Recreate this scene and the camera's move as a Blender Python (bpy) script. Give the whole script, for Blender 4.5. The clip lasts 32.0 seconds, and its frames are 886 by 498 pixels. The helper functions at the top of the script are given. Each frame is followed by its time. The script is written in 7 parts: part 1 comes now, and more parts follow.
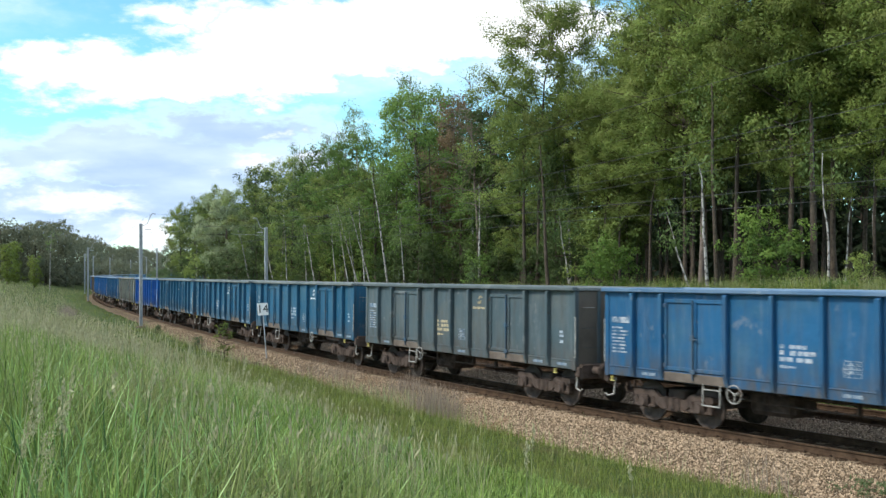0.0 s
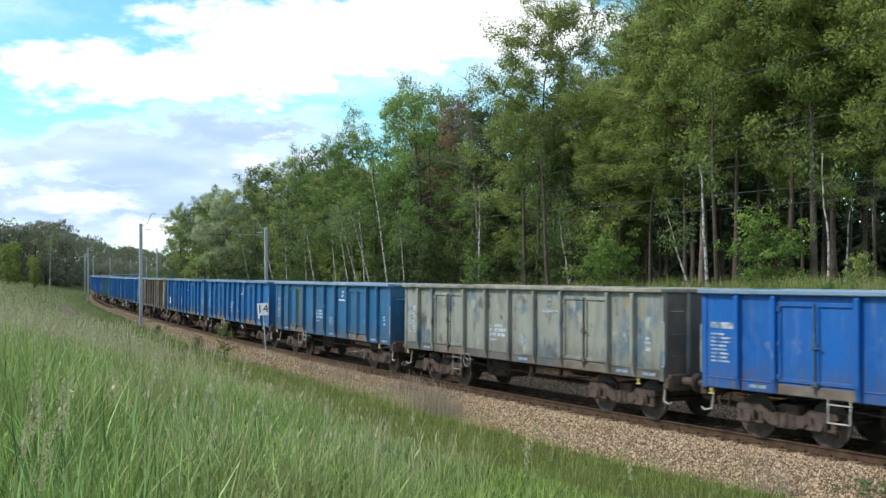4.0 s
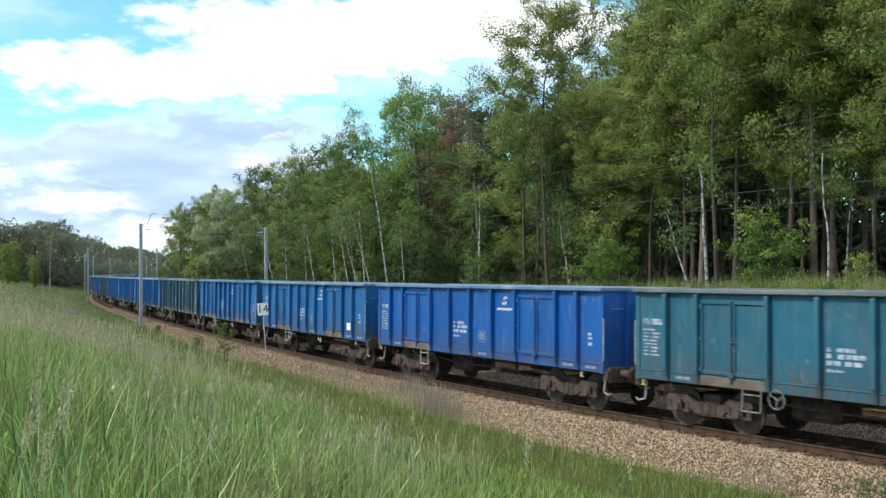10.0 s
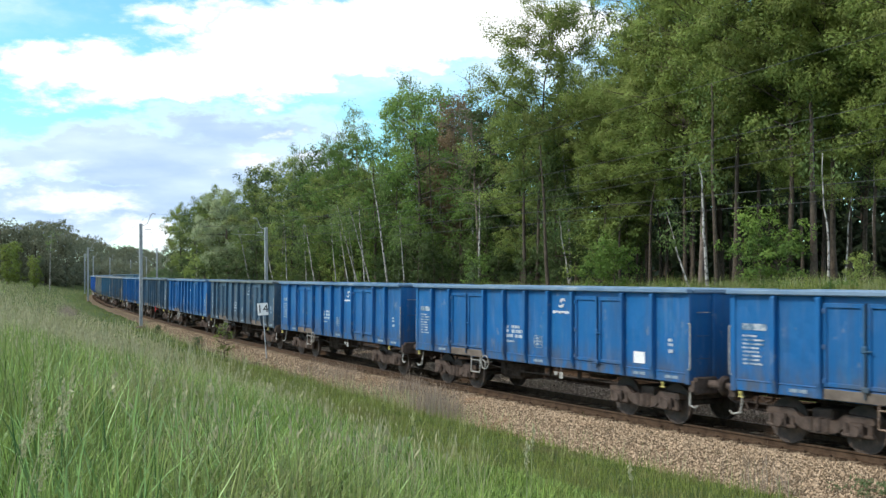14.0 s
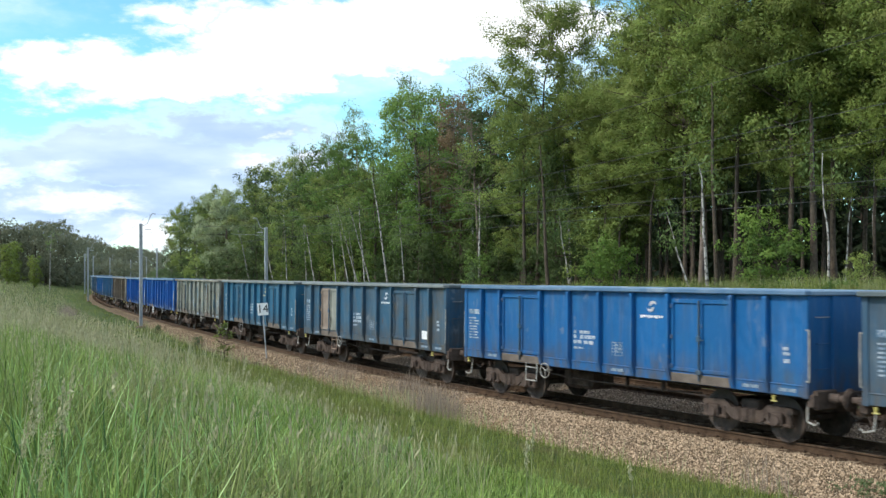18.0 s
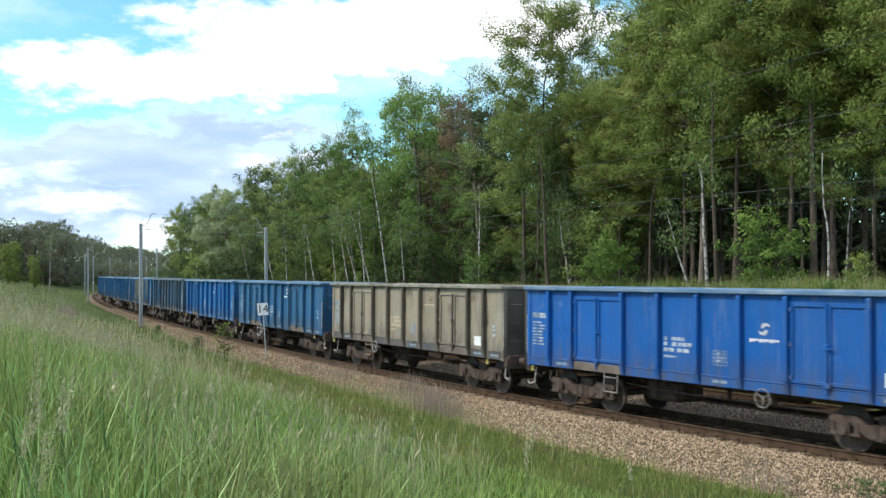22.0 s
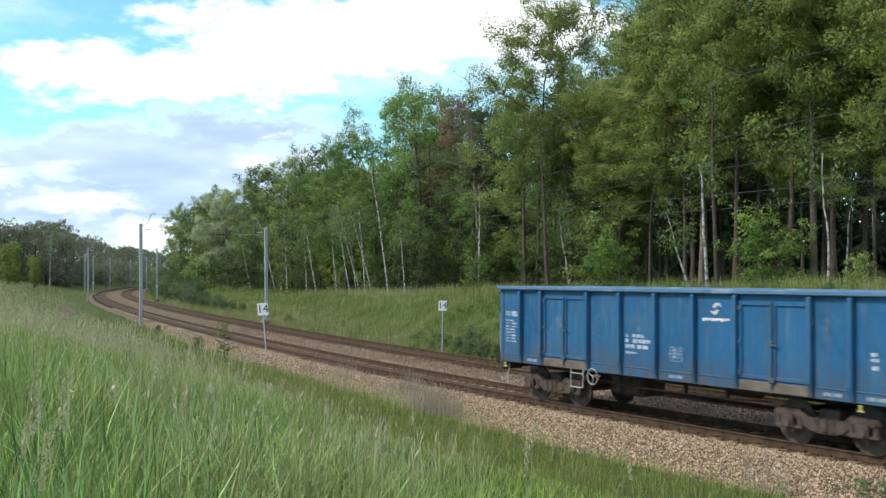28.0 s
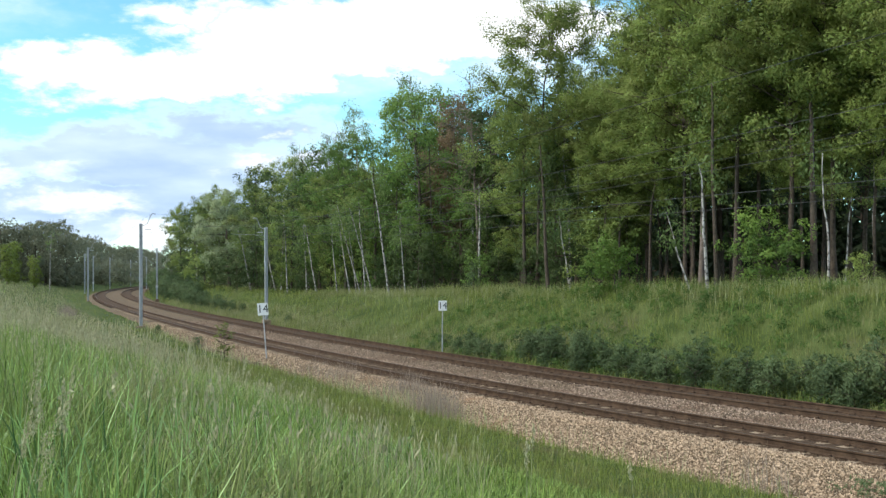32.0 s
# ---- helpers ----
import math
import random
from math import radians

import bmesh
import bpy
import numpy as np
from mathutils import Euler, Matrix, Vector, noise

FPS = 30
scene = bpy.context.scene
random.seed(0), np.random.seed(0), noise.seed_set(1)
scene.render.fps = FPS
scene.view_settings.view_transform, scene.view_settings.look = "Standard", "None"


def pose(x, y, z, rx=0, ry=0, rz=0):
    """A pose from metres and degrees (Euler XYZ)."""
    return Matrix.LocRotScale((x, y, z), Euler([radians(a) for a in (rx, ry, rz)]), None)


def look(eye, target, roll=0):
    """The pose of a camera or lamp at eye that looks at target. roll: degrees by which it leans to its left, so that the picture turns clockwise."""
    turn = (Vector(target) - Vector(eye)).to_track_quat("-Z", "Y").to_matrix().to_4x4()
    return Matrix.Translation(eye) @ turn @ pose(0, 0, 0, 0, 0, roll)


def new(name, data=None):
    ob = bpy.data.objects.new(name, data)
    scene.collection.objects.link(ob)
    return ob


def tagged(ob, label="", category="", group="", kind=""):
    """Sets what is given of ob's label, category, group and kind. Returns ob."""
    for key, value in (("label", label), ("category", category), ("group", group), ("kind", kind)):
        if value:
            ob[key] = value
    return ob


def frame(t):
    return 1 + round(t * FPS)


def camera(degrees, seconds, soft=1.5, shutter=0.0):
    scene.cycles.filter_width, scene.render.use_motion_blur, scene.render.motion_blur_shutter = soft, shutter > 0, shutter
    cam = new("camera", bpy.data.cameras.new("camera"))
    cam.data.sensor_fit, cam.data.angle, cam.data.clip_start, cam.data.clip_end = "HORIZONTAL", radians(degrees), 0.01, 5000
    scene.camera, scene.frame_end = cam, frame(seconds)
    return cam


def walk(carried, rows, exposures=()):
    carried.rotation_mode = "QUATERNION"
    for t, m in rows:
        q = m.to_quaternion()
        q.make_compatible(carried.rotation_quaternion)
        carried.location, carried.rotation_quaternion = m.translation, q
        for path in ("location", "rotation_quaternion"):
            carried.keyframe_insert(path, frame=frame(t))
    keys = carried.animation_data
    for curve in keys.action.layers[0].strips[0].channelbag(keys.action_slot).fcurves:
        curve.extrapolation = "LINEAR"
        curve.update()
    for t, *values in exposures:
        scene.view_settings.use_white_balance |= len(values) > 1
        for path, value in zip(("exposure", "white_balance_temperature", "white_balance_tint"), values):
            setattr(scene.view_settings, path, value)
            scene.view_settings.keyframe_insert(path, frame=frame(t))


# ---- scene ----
# ---------------------------------------------------------------- camera
cam = camera(46.4, 32.0, soft=1.42, shutter=0.12)
EYE = (0.0, 0.0, 3.711)
VIEW = look(EYE, (0.0, math.cos(0.0206), 3.711 + math.sin(0.0206)), -0.43)
walk(cam, [(0.0, VIEW), (32.0, VIEW)], exposures=[(0.0, 0.52), (32.0, 0.52)])

# ---------------------------------------------------------------- light
SUN_AZ, SUN_EL = radians(199), radians(44)     # bearing from +x, counter-clockwise


def nodes_of(tree):
    tree.nodes.clear()

    def add(kind, **sets):
        n = tree.nodes.new(kind)
        for key, value in sets.items():
            if key in n.inputs:
                n.inputs[key].default_value = value
        return n
    return add, tree.links.new


def make_world():
    w = bpy.data.worlds.new("sky")
    scene.world = w
    w.use_nodes = True
    add, link = nodes_of(w.node_tree)
    out = add("ShaderNodeOutputWorld")
    sky = add("ShaderNodeTexSky")
    sky.sky_type, sky.sun_disc = "NISHITA", False
    sky.sun_elevation, sky.sun_rotation = SUN_EL, math.pi / 2 - SUN_AZ
    sky.air_density, sky.dust_density, sky.ozone_density = 1.0, 0.0, 4.0
    blue = add("ShaderNodeBackground", Strength=0.143)
    tint = add("ShaderNodeMix")
    tint.data_type, tint.blend_type = "RGBA", "MULTIPLY"
    tint.inputs[0].default_value = 1.0
    link(sky.outputs[0], tint.inputs[6])
    tint.inputs[7].default_value = (0.84, 1.22, 1.10, 1)
    link(tint.outputs[2], blue.inputs[0])
    # a broken layer of cloud: the direction is laid out on a flat sheet overhead
    tc = add("ShaderNodeTexCoord")
    sep = add("ShaderNodeSeparateXYZ")
    link(tc.outputs["Generated"], sep.inputs[0])
    up = add("ShaderNodeMath")
    up.operation = "MAXIMUM"
    link(sep.outputs[2], up.inputs[0])
    up.inputs[1].default_value = 0.0
    lift = add("ShaderNodeMath")
    lift.operation = "ADD"
    link(up.outputs[0], lift.inputs[0])
    lift.inputs[1].default_value = 0.20
    comb = add("ShaderNodeCombineXYZ")
    for i in (0, 1):
        d = add("ShaderNodeMath")
        d.operation = "DIVIDE"
        link(sep.outputs[i], d.inputs[0])
        link(lift.outputs[0], d.inputs[1])
        link(d.outputs[0], comb.inputs[i])
    shift = add("ShaderNodeMapping")
    shift.inputs["Location"].default_value = CLOUD_SHIFT
    link(comb.outputs[0], shift.inputs[0])
    big = add("ShaderNodeTexNoise", Scale=2.1, Detail=12.0, Roughness=0.57, Distortion=0.3)
    link(shift.outputs[0], big.inputs["Vector"])
    # the cover is layered with height above the horizon
    layer = add("ShaderNodeValToRGB")
    els = layer.color_ramp.elements
    els[0].position, els[0].color = 0.0, (0.56, 0.56, 0.56, 1)
    els[1].position, els[1].color = 1.0, (0.58, 0.58, 0.58, 1)
    for at, v in ((0.045, 0.60), (0.065, 0.58), (0.09, 0.69), (0.130, 0.66), (0.152, 0.44), (0.170, 0.45), (0.19, 0.66), (0.212, 0.60), (0.228, 0.47), (0.245, 0.56), (0.30, 0.50), (0.5, 0.54)):
        els.new(at).color = (v, v, v, 1)
    link(sep.outputs[2], layer.inputs[0])
    total = add("ShaderNodeMath")
    total.operation = "ADD"
    link(big.outputs[0], total.inputs[0])
    link(layer.outputs[0], total.inputs[1])
    mask = add("ShaderNodeValToRGB")
    mask.color_ramp.elements[0].position, mask.color_ramp.elements[1].position = 0.49, 0.60
    half = add("ShaderNodeMath")
    half.operation = "MULTIPLY"
    half.inputs[1].default_value = 0.53
    link(total.outputs[0], half.inputs[0])
    link(half.outputs[0], mask.inputs[0])
    # thick parts of the cloud are greyer below
    fine = add("ShaderNodeTexNoise", Scale=2.6, Detail=6.0, Roughness=0.5)
    link(shift.outputs[0], fine.inputs["Vector"])
    tone = add("ShaderNodeValToRGB")
    tone.color_ramp.elements[0].position, tone.color_ramp.elements[1].position = 0.50, 0.70
    tone.color_ramp.elements[0].color = (0.35, 0.50, 0.74, 1)
    tone.color_ramp.elements[1].color = (1.0, 1.02, 1.05, 1)
    bias = add("ShaderNodeValToRGB")
    bels = bias.color_ramp.elements
    bels[0].position, bels[0].color = 0.0, (0.12, 0.12, 0.12, 1)
    bels[1].position, bels[1].color = 1.0, (0.12, 0.12, 0.12, 1)
    for at, v in ((0.05, 0.18), (0.075, 0.03), (0.10, 0.0), (0.14, 0.02), (0.165, 0.14), (0.19, 0.24), (0.26, 0.24), (0.5, 0.16)):
        bels.new(at).color = (v, v, v, 1)
    link(sep.outputs[2], bias.inputs[0])
    toned = add("ShaderNodeMath")
    toned.operation = "ADD"
    link(fine.outputs[0], toned.inputs[0])
    link(bias.outputs[0], toned.inputs[1])
    link(toned.outputs[0], tone.inputs[0])
    # ahead of the camera the banks of cloud stand in their own places: bearing and height as tangents
    def sums(op, x, y=None):
        n = add("ShaderNodeMath")
        n.operation = op
        for i, v in enumerate((x, y)):
            if v is None:
                continue
            if isinstance(v, (int, float)):
                n.inputs[i].default_value = v
            else:
                link(v, n.inputs[i])
        return n.outputs[0]
    depth = sums("MAXIMUM", sep.outputs[1], 0.05)
    warp = add("ShaderNodeTexNoise", Scale=14.0, Detail=10.0, Roughness=0.60)
    flat = add("ShaderNodeMapping")
    flat.inputs["Scale"].default_value = (1.0, 1.0, 2.4)
    link(tc.outputs["Generated"], flat.inputs[0])
    link(flat.outputs[0], warp.inputs["Vector"])
    ragged = add("ShaderNodeSeparateColor")
    link(warp.outputs["Color"], ragged.inputs[0])
    u = sums("ADD", sums("DIVIDE", sep.outputs[0], depth), sums("MULTIPLY", sums("SUBTRACT", ragged.outputs[0], 0.5), 0.26))
    v = sums("ADD", sums("DIVIDE", sep.outputs[2], depth), sums("MULTIPLY", sums("SUBTRACT", ragged.outputs[1], 0.5), 0.10))

    def bank(rows, soft):
        """Cover 0 to 1 of a set of oval banks (centre, half-width, half-height)."""
        best = None
        for cu, cv, hu, hv in rows:
            du = sums("DIVIDE", sums("SUBTRACT", u, cu), hu)
            dv = sums("DIVIDE", sums("SUBTRACT", v, cv), hv)
            inside = sums("SUBTRACT", 1.0, sums("SQRT", sums("ADD", sums("MULTIPLY", du, du), sums("MULTIPLY", dv, dv))))
            inside = sums("MULTIPLY", inside, min(hv, hu) / soft)
            best = inside if best is None else sums("MAXIMUM", best, inside)
        n = add("ShaderNodeMapRange")
        n.interpolation_type = "SMOOTHSTEP"
        link(best, n.inputs[0])
        return n.outputs[0]
    bright = bank(WHITE_BANKS, 0.020)
    dull = bank(GREY_BANKS, 0.024)
    veil = bank(VEILS, 0.10)
    ahead = add("ShaderNodeMapRange")
    ahead.inputs[1].default_value, ahead.inputs[2].default_value = 0.55, 0.8
    link(sep.outputs[1], ahead.inputs[0])

    def mix_value(fac, x, y):
        n = add("ShaderNodeMix")
        link(fac, n.inputs[0])
        link(x, n.inputs[2])
        link(y, n.inputs[3])
        return n.outputs[0]
    placed = sums("MAXIMUM", bright, sums("MAXIMUM", sums("MULTIPLY", dull, 0.95), sums("MULTIPLY", veil, 0.72)))
    cover = mix_value(ahead.outputs[0], mask.outputs[0], placed)
    shade = add("ShaderNodeMix")
    shade.data_type = "RGBA"
    link(sums("MULTIPLY", dull, sums("SUBTRACT", 1.0, bright)), shade.inputs[0])
    shade.inputs[6].default_value = (1.0, 1.02, 1.05, 1)
    grey = add("ShaderNodeValToRGB")
    grey.color_ramp.elements[0].position, grey.color_ramp.elements[1].position = 0.36, 0.66
    grey.color_ramp.elements[0].color, grey.color_ramp.elements[1].color = (0.36, 0.48, 0.73, 1), (0.55, 0.67, 0.85, 1)
    link(fine.outputs[0], grey.inputs[0])
    link(grey.outputs[0], shade.inputs[7])
    tint2 = add("ShaderNodeMix")
    tint2.data_type = "RGBA"
    link(ahead.outputs[0], tint2.inputs[0])
    link(tone.outputs[0], tint2.inputs[6])
    link(shade.outputs[2], tint2.inputs[7])
    white = add("ShaderNodeBackground", Strength=1.0)
    link(tint2.outputs[2], white.inputs[0])
    mix = add("ShaderNodeMixShader")
    link(cover, mix.inputs[0])
    link(blue.outputs[0], mix.inputs[1])
    link(white.outputs[0], mix.inputs[2])
    link(mix.outputs[0], out.inputs[0])


# banks of cloud over the wood and the meadow: bearing, height, half-width, half-height
WHITE_BANKS = ((-0.36, 0.200, 0.10, 0.036), (-0.26, 0.190, 0.12, 0.036), (-0.14, 0.215, 0.15, 0.048), (0.0, 0.235, 0.20, 0.050), (-0.24, 0.254, 0.10, 0.020), (-0.41, 0.095, 0.060, 0.013),
               (-0.355, 0.065, 0.085, 0.017), (-0.165, 0.098, 0.080, 0.013), (-0.30, 0.034, 0.075, 0.020), (-0.155, 0.137, 0.020, 0.009))
GREY_BANKS = ((-0.31, 0.115, 0.20, 0.044), (-0.20, 0.138, 0.14, 0.034), (-0.33, 0.060, 0.26, 0.050), (-0.20, 0.080, 0.22, 0.048))
VEILS = ((-0.04, 0.185, 0.26, 0.052), (-0.43, 0.262, 0.10, 0.040), (0.1, 0.2, 0.16, 0.08), (-0.30, 0.02, 0.4, 0.05))
CLOUD_SHIFT = (1.7, 0.4, 0.0)
make_world()
sun = new("sun", bpy.data.lights.new("sun", "SUN"))
sun.data.energy, sun.data.angle, sun.data.color = 2.25, radians(6), (1.0, 0.94, 0.84)
sun.matrix_world = look((0, 0, 60), (-math.cos(SUN_AZ), -math.sin(SUN_AZ), 60 - math.tan(SUN_EL)))

# ---------------------------------------------------------------- the line's curve
KNOT_S = (-640, -400, -260, -200, -160, -130, -100, -75, -50, -30, -15, 0, 8, 16, 45, 640)
KNOT_K = (0.0026, 0.0026, 0.0022, 0.00179, 0.00139, 0.00102, 0.00078, 0.00075, 0.00089, 0.00169, 0.0035, 0.00519, 0.006, 0.0055, 0.0, 0.0)
S = np.arange(-640.0, 640.01, 0.5)
_k = np.interp(S, KNOT_S, KNOT_K)
TH = np.concatenate([[0.0], np.cumsum((_k[1:] + _k[:-1]) * 0.25)])
_zero = int(np.argmin(abs(S)))
TH += -1.0165 - TH[_zero]
PX = np.concatenate([[0.0], np.cumsum((np.cos(TH)[1:] + np.cos(TH)[:-1]) * 0.25)])
PY = np.concatenate([[0.0], np.cumsum((np.sin(TH)[1:] + np.sin(TH)[:-1]) * 0.25)])
PX += 6.001 - PX[_zero]
PY += 25.7413 - PY[_zero]
CANT = 0.0149
SPACING = 4.3      # between the two tracks


def on_line(s, q=0.0):
    """Ground point at s metres along the line and q metres to its right, and the heading."""
    s = np.asarray(s, float)
    th = np.interp(s, S, TH)
    return np.interp(s, S, PX) + np.sin(th) * q, np.interp(s, S, PY) - np.cos(th) * q, th


_sel = slice(0, None, 2)
_lx, _ly, _ls, _lt = PX[_sel], PY[_sel], S[_sel], TH[_sel]


def to_line(x, y):
    """(s, q) of ground points."""
    x, y = np.atleast_1d(np.asarray(x, float)), np.atleast_1d(np.asarray(y, float))
    s, q = np.empty(len(x)), np.empty(len(x))
    for a in range(0, len(x), 4000):
        b = slice(a, a + 4000)
        i = ((x[b, None] - _lx) ** 2 + (y[b, None] - _ly) ** 2).argmin(1)
        nx, ny = np.sin(_lt[i]), -np.cos(_lt[i])
        dx, dy = x[b] - _lx[i], y[b] - _ly[i]
        q[b] = np.sign(dx * nx + dy * ny) * np.hypot(dx, dy)
        s[b] = _ls[i]
    return s, q


def ramp(v, xs, ys):
    return np.interp(v, xs, ys)


def waves(x, y, size, seed):
    """Smooth bumps from a few sines, about -1 to 1."""
    r = np.random.RandomState(seed)
    z = 0
    for _ in range(6):
        a, f, ph = r.uniform(0, 6.3), r.uniform(0.5, 1.6) / size, r.uniform(0, 6.3)
        z = z + np.sin((np.cos(a) * x + np.sin(a) * y) * f * 6.28 + ph)
    return z / 3.5


def shoulder(s):
    """Where the ballast's shoulder ends and the grass begins."""
    return ramp(s, (-200, -60, -20, 0), (1.75, 1.9, 2.4, 3.3))


def ground_z(x, y):
    s, q = to_line(x, y)
    qe = shoulder(s)
    near = ramp((q - qe) / (17.0 - qe), (0, 0.12, 0.35, 0.75, 1.0), (-0.55, -0.30, 0.10, 1.45, 2.0))
    near = near + ramp(s, (-75, -35), (0.30, 0.0)) * ramp((q - qe) / (17.0 - qe), (0, 0.12, 0.4), (1.0, 0.8, 0.0))
    top = ramp(s, (-200, -90, -55, -30, -10), (1.25, 1.35, 1.85, 2.35, 2.75))
    far = ramp((-q - 8.0) / 7.5, (0, 0.15, 0.5, 0.85, 1.0), (0, 0.1, 0.55, 0.94, 1.0)) * (top + 0.62) - 0.62
    far = far + ramp(-q, (16, 60), (0, 0.9))
    z = np.where(q > qe, near, np.where(q < -8.0, far, -0.62))
    out = ramp(np.abs(q + 2), (6, 14), (0, 1))
    return z + out * (0.10 * waves(x, y, 7.0, 3) + 0.05 * waves(x, y, 2.2, 4))


def ground_at(x, y):
    return float(ground_z(x, y)[0])


# ---------------------------------------------------------------- materials
def material(name, dark, light, scale=3.0, rough=0.7, metal=0.0, bump=0.3, fine=40.0, third=None, spread=(0.35, 0.65),
             island=0.0, per_object=0.0, translucent=0.0, spec=0.5, bump_size=0.02, coords="Object", third_spread=(0.55, 0.72), third_scale=0.4):
    """Two tones by noise, fine grain, optional third tone in large patches, relief."""
    m = bpy.data.materials.new(name)
    m.use_nodes = True
    add, link = nodes_of(m.node_tree)
    out, bsdf = add("ShaderNodeOutputMaterial"), add("ShaderNodeBsdfPrincipled", Roughness=rough, Metallic=metal)
    bsdf.inputs["Specular IOR Level"].default_value = spec
    tc = add("ShaderNodeTexCoord")
    vec = tc.outputs[coords]
    n1 = add("ShaderNodeTexNoise", Scale=scale, Detail=6.0, Roughness=0.6)
    link(vec, n1.inputs["Vector"])
    ramp1 = add("ShaderNodeValToRGB")
    ramp1.color_ramp.elements[0].position, ramp1.color_ramp.elements[1].position = spread
    ramp1.color_ramp.elements[0].color, ramp1.color_ramp.elements[1].color = (*dark, 1), (*light, 1)
    factor = n1.outputs[0]
    if island:
        geo = add("ShaderNodeNewGeometry")
        mixf = add("ShaderNodeMix")
        mixf.inputs[0].default_value = island
        link(factor, mixf.inputs[2])
        link(geo.outputs["Random Per Island"], mixf.inputs[3])
        factor = mixf.outputs[0]
    if per_object:
        info = add("ShaderNodeObjectInfo")
        mixo = add("ShaderNodeMix")
        mixo.inputs[0].default_value = per_object
        link(factor, mixo.inputs[2])
        link(info.outputs["Random"], mixo.inputs[3])
        factor = mixo.outputs[0]
    link(factor, ramp1.inputs[0])
    colour = ramp1.outputs[0]
    if third:
        n3 = add("ShaderNodeTexNoise", Scale=third_scale, Detail=5.0, Roughness=0.65)
        link(vec, n3.inputs["Vector"])
        r3 = add("ShaderNodeValToRGB")
        r3.color_ramp.elements[0].position, r3.color_ramp.elements[1].position = third_spread
        link(n3.outputs[0], r3.inputs[0])
        mx = add("ShaderNodeMix")
        mx.data_type = "RGBA"
        link(r3.outputs[0], mx.inputs[0])
        link(colour, mx.inputs[6])
        mx.inputs[7].default_value = (*third, 1)
        colour = mx.outputs[2]
    n2 = add("ShaderNodeTexNoise", Scale=fine, Detail=4.0, Roughness=0.7)
    link(vec, n2.inputs["Vector"])
    grain = add("ShaderNodeHueSaturation")
    span = add("ShaderNodeMapRange")
    span.inputs[3].default_value, span.inputs[4].default_value = 0.72, 1.28
    link(n2.outputs[0], span.inputs[0])
    link(span.outputs[0], grain.inputs["Value"])
    link(colour, grain.inputs["Color"])
    link(grain.outputs[0], bsdf.inputs["Base Color"])
    if bump:
        bp = add("ShaderNodeBump", Strength=bump, Distance=bump_size)
        link(n2.outputs[0], bp.inputs["Height"])
        link(bp.outputs[0], bsdf.inputs["Normal"])
    if translucent:
        tr = add("ShaderNodeBsdfTranslucent")
        link(grain.outputs[0], tr.inputs[0])
        ms = add("ShaderNodeMixShader")
        ms.inputs[0].default_value = translucent
        link(bsdf.outputs[0], ms.inputs[1])
        link(tr.outputs[0], ms.inputs[2])
        link(ms.outputs[0], out.inputs[0])
    else:
        link(bsdf.outputs[0], out.inputs[0])
    return m


M_SOIL = material("meadow_soil", (0.042, 0.065, 0.016), (0.105, 0.135, 0.042), 0.6, 0.95, third=(0.13, 0.115, 0.06), bump=0.6, fine=9, bump_size=0.1, third_scale=0.12, spec=0.12)
M_BALLAST = material("ballast_bed", (0.075, 0.053, 0.034), (0.240, 0.180, 0.117), 20, 0.95, third=(0.20, 0.145, 0.095), bump=1.0, fine=22, bump_size=0.05, spec=0.12)
M_LITTER = material("leaf_litter", (0.022, 0.017, 0.010), (0.07, 0.055, 0.03), 2.0, 0.95, bump=0.8, fine=14, bump_size=0.08, third=(0.035, 0.05, 0.015), spec=0.12)
M_STAINED = material("stained_ballast", (0.050, 0.034, 0.022), (0.135, 0.091, 0.060), 14, 0.95, bump=1.0, fine=22, bump_size=0.05, spec=0.12)
M_STONE = material("ballast_stone", (0.140, 0.096, 0.060), (0.660, 0.500, 0.338), 6, 0.9, island=0.85, bump=0.4, fine=60, spread=(0.1, 0.95), third=(0.36, 0.210, 0.118), third_scale=0.5, third_spread=(0.56, 0.80), spec=0.12)
M_STONE_DARK = material("stained_stone", (0.050, 0.033, 0.022), (0.165, 0.112, 0.074), 6, 0.9, island=0.85, bump=0.4, fine=60, spread=(0.1, 0.95), spec=0.12)
M_STONE_RUST = material("rust_dusted_stone", (0.095, 0.067, 0.048), (0.500, 0.375, 0.275), 6, 0.9, island=0.85, bump=0.4, fine=60, spread=(0.1, 0.95), third=(0.15, 0.085, 0.055), third_scale=0.35, third_spread=(0.5, 0.75), spec=0.12)
M_RAIL = material("rusty_rail", (0.056, 0.035, 0.022), (0.110, 0.071, 0.045), 4, 0.85, metal=0.05, bump=0.4, fine=60, spec=0.15)
M_RAILTOP = material("worn_rail_head", (0.080, 0.057, 0.040), (0.140, 0.102, 0.073), 5, 0.6, metal=0.2, bump=0.1, spec=0.2)
M_CONCRETE = material("sleeper_concrete", (0.160, 0.118, 0.078), (0.320, 0.245, 0.165), 5, 0.9, spec=0.1, third=(0.085, 0.060, 0.043), third_scale=1.2, bump=0.4, per_object=0.4)
M_TIMBER = material("oiled_timber_sleeper", (0.045, 0.032, 0.023), (0.10, 0.073, 0.052), 6, 0.9, bump=0.5, per_object=0.4, spec=0.12)
M_STEEL = material("galvanised_steel", (0.36, 0.38, 0.40), (0.52, 0.54, 0.56), 3, 0.5, metal=0.35, bump=0.1, third=(0.28, 0.25, 0.22), third_scale=1.0)
M_WIRE = material("copper_wire", (0.045, 0.047, 0.05), (0.08, 0.08, 0.083), 2, 0.8, metal=0.0, bump=0)
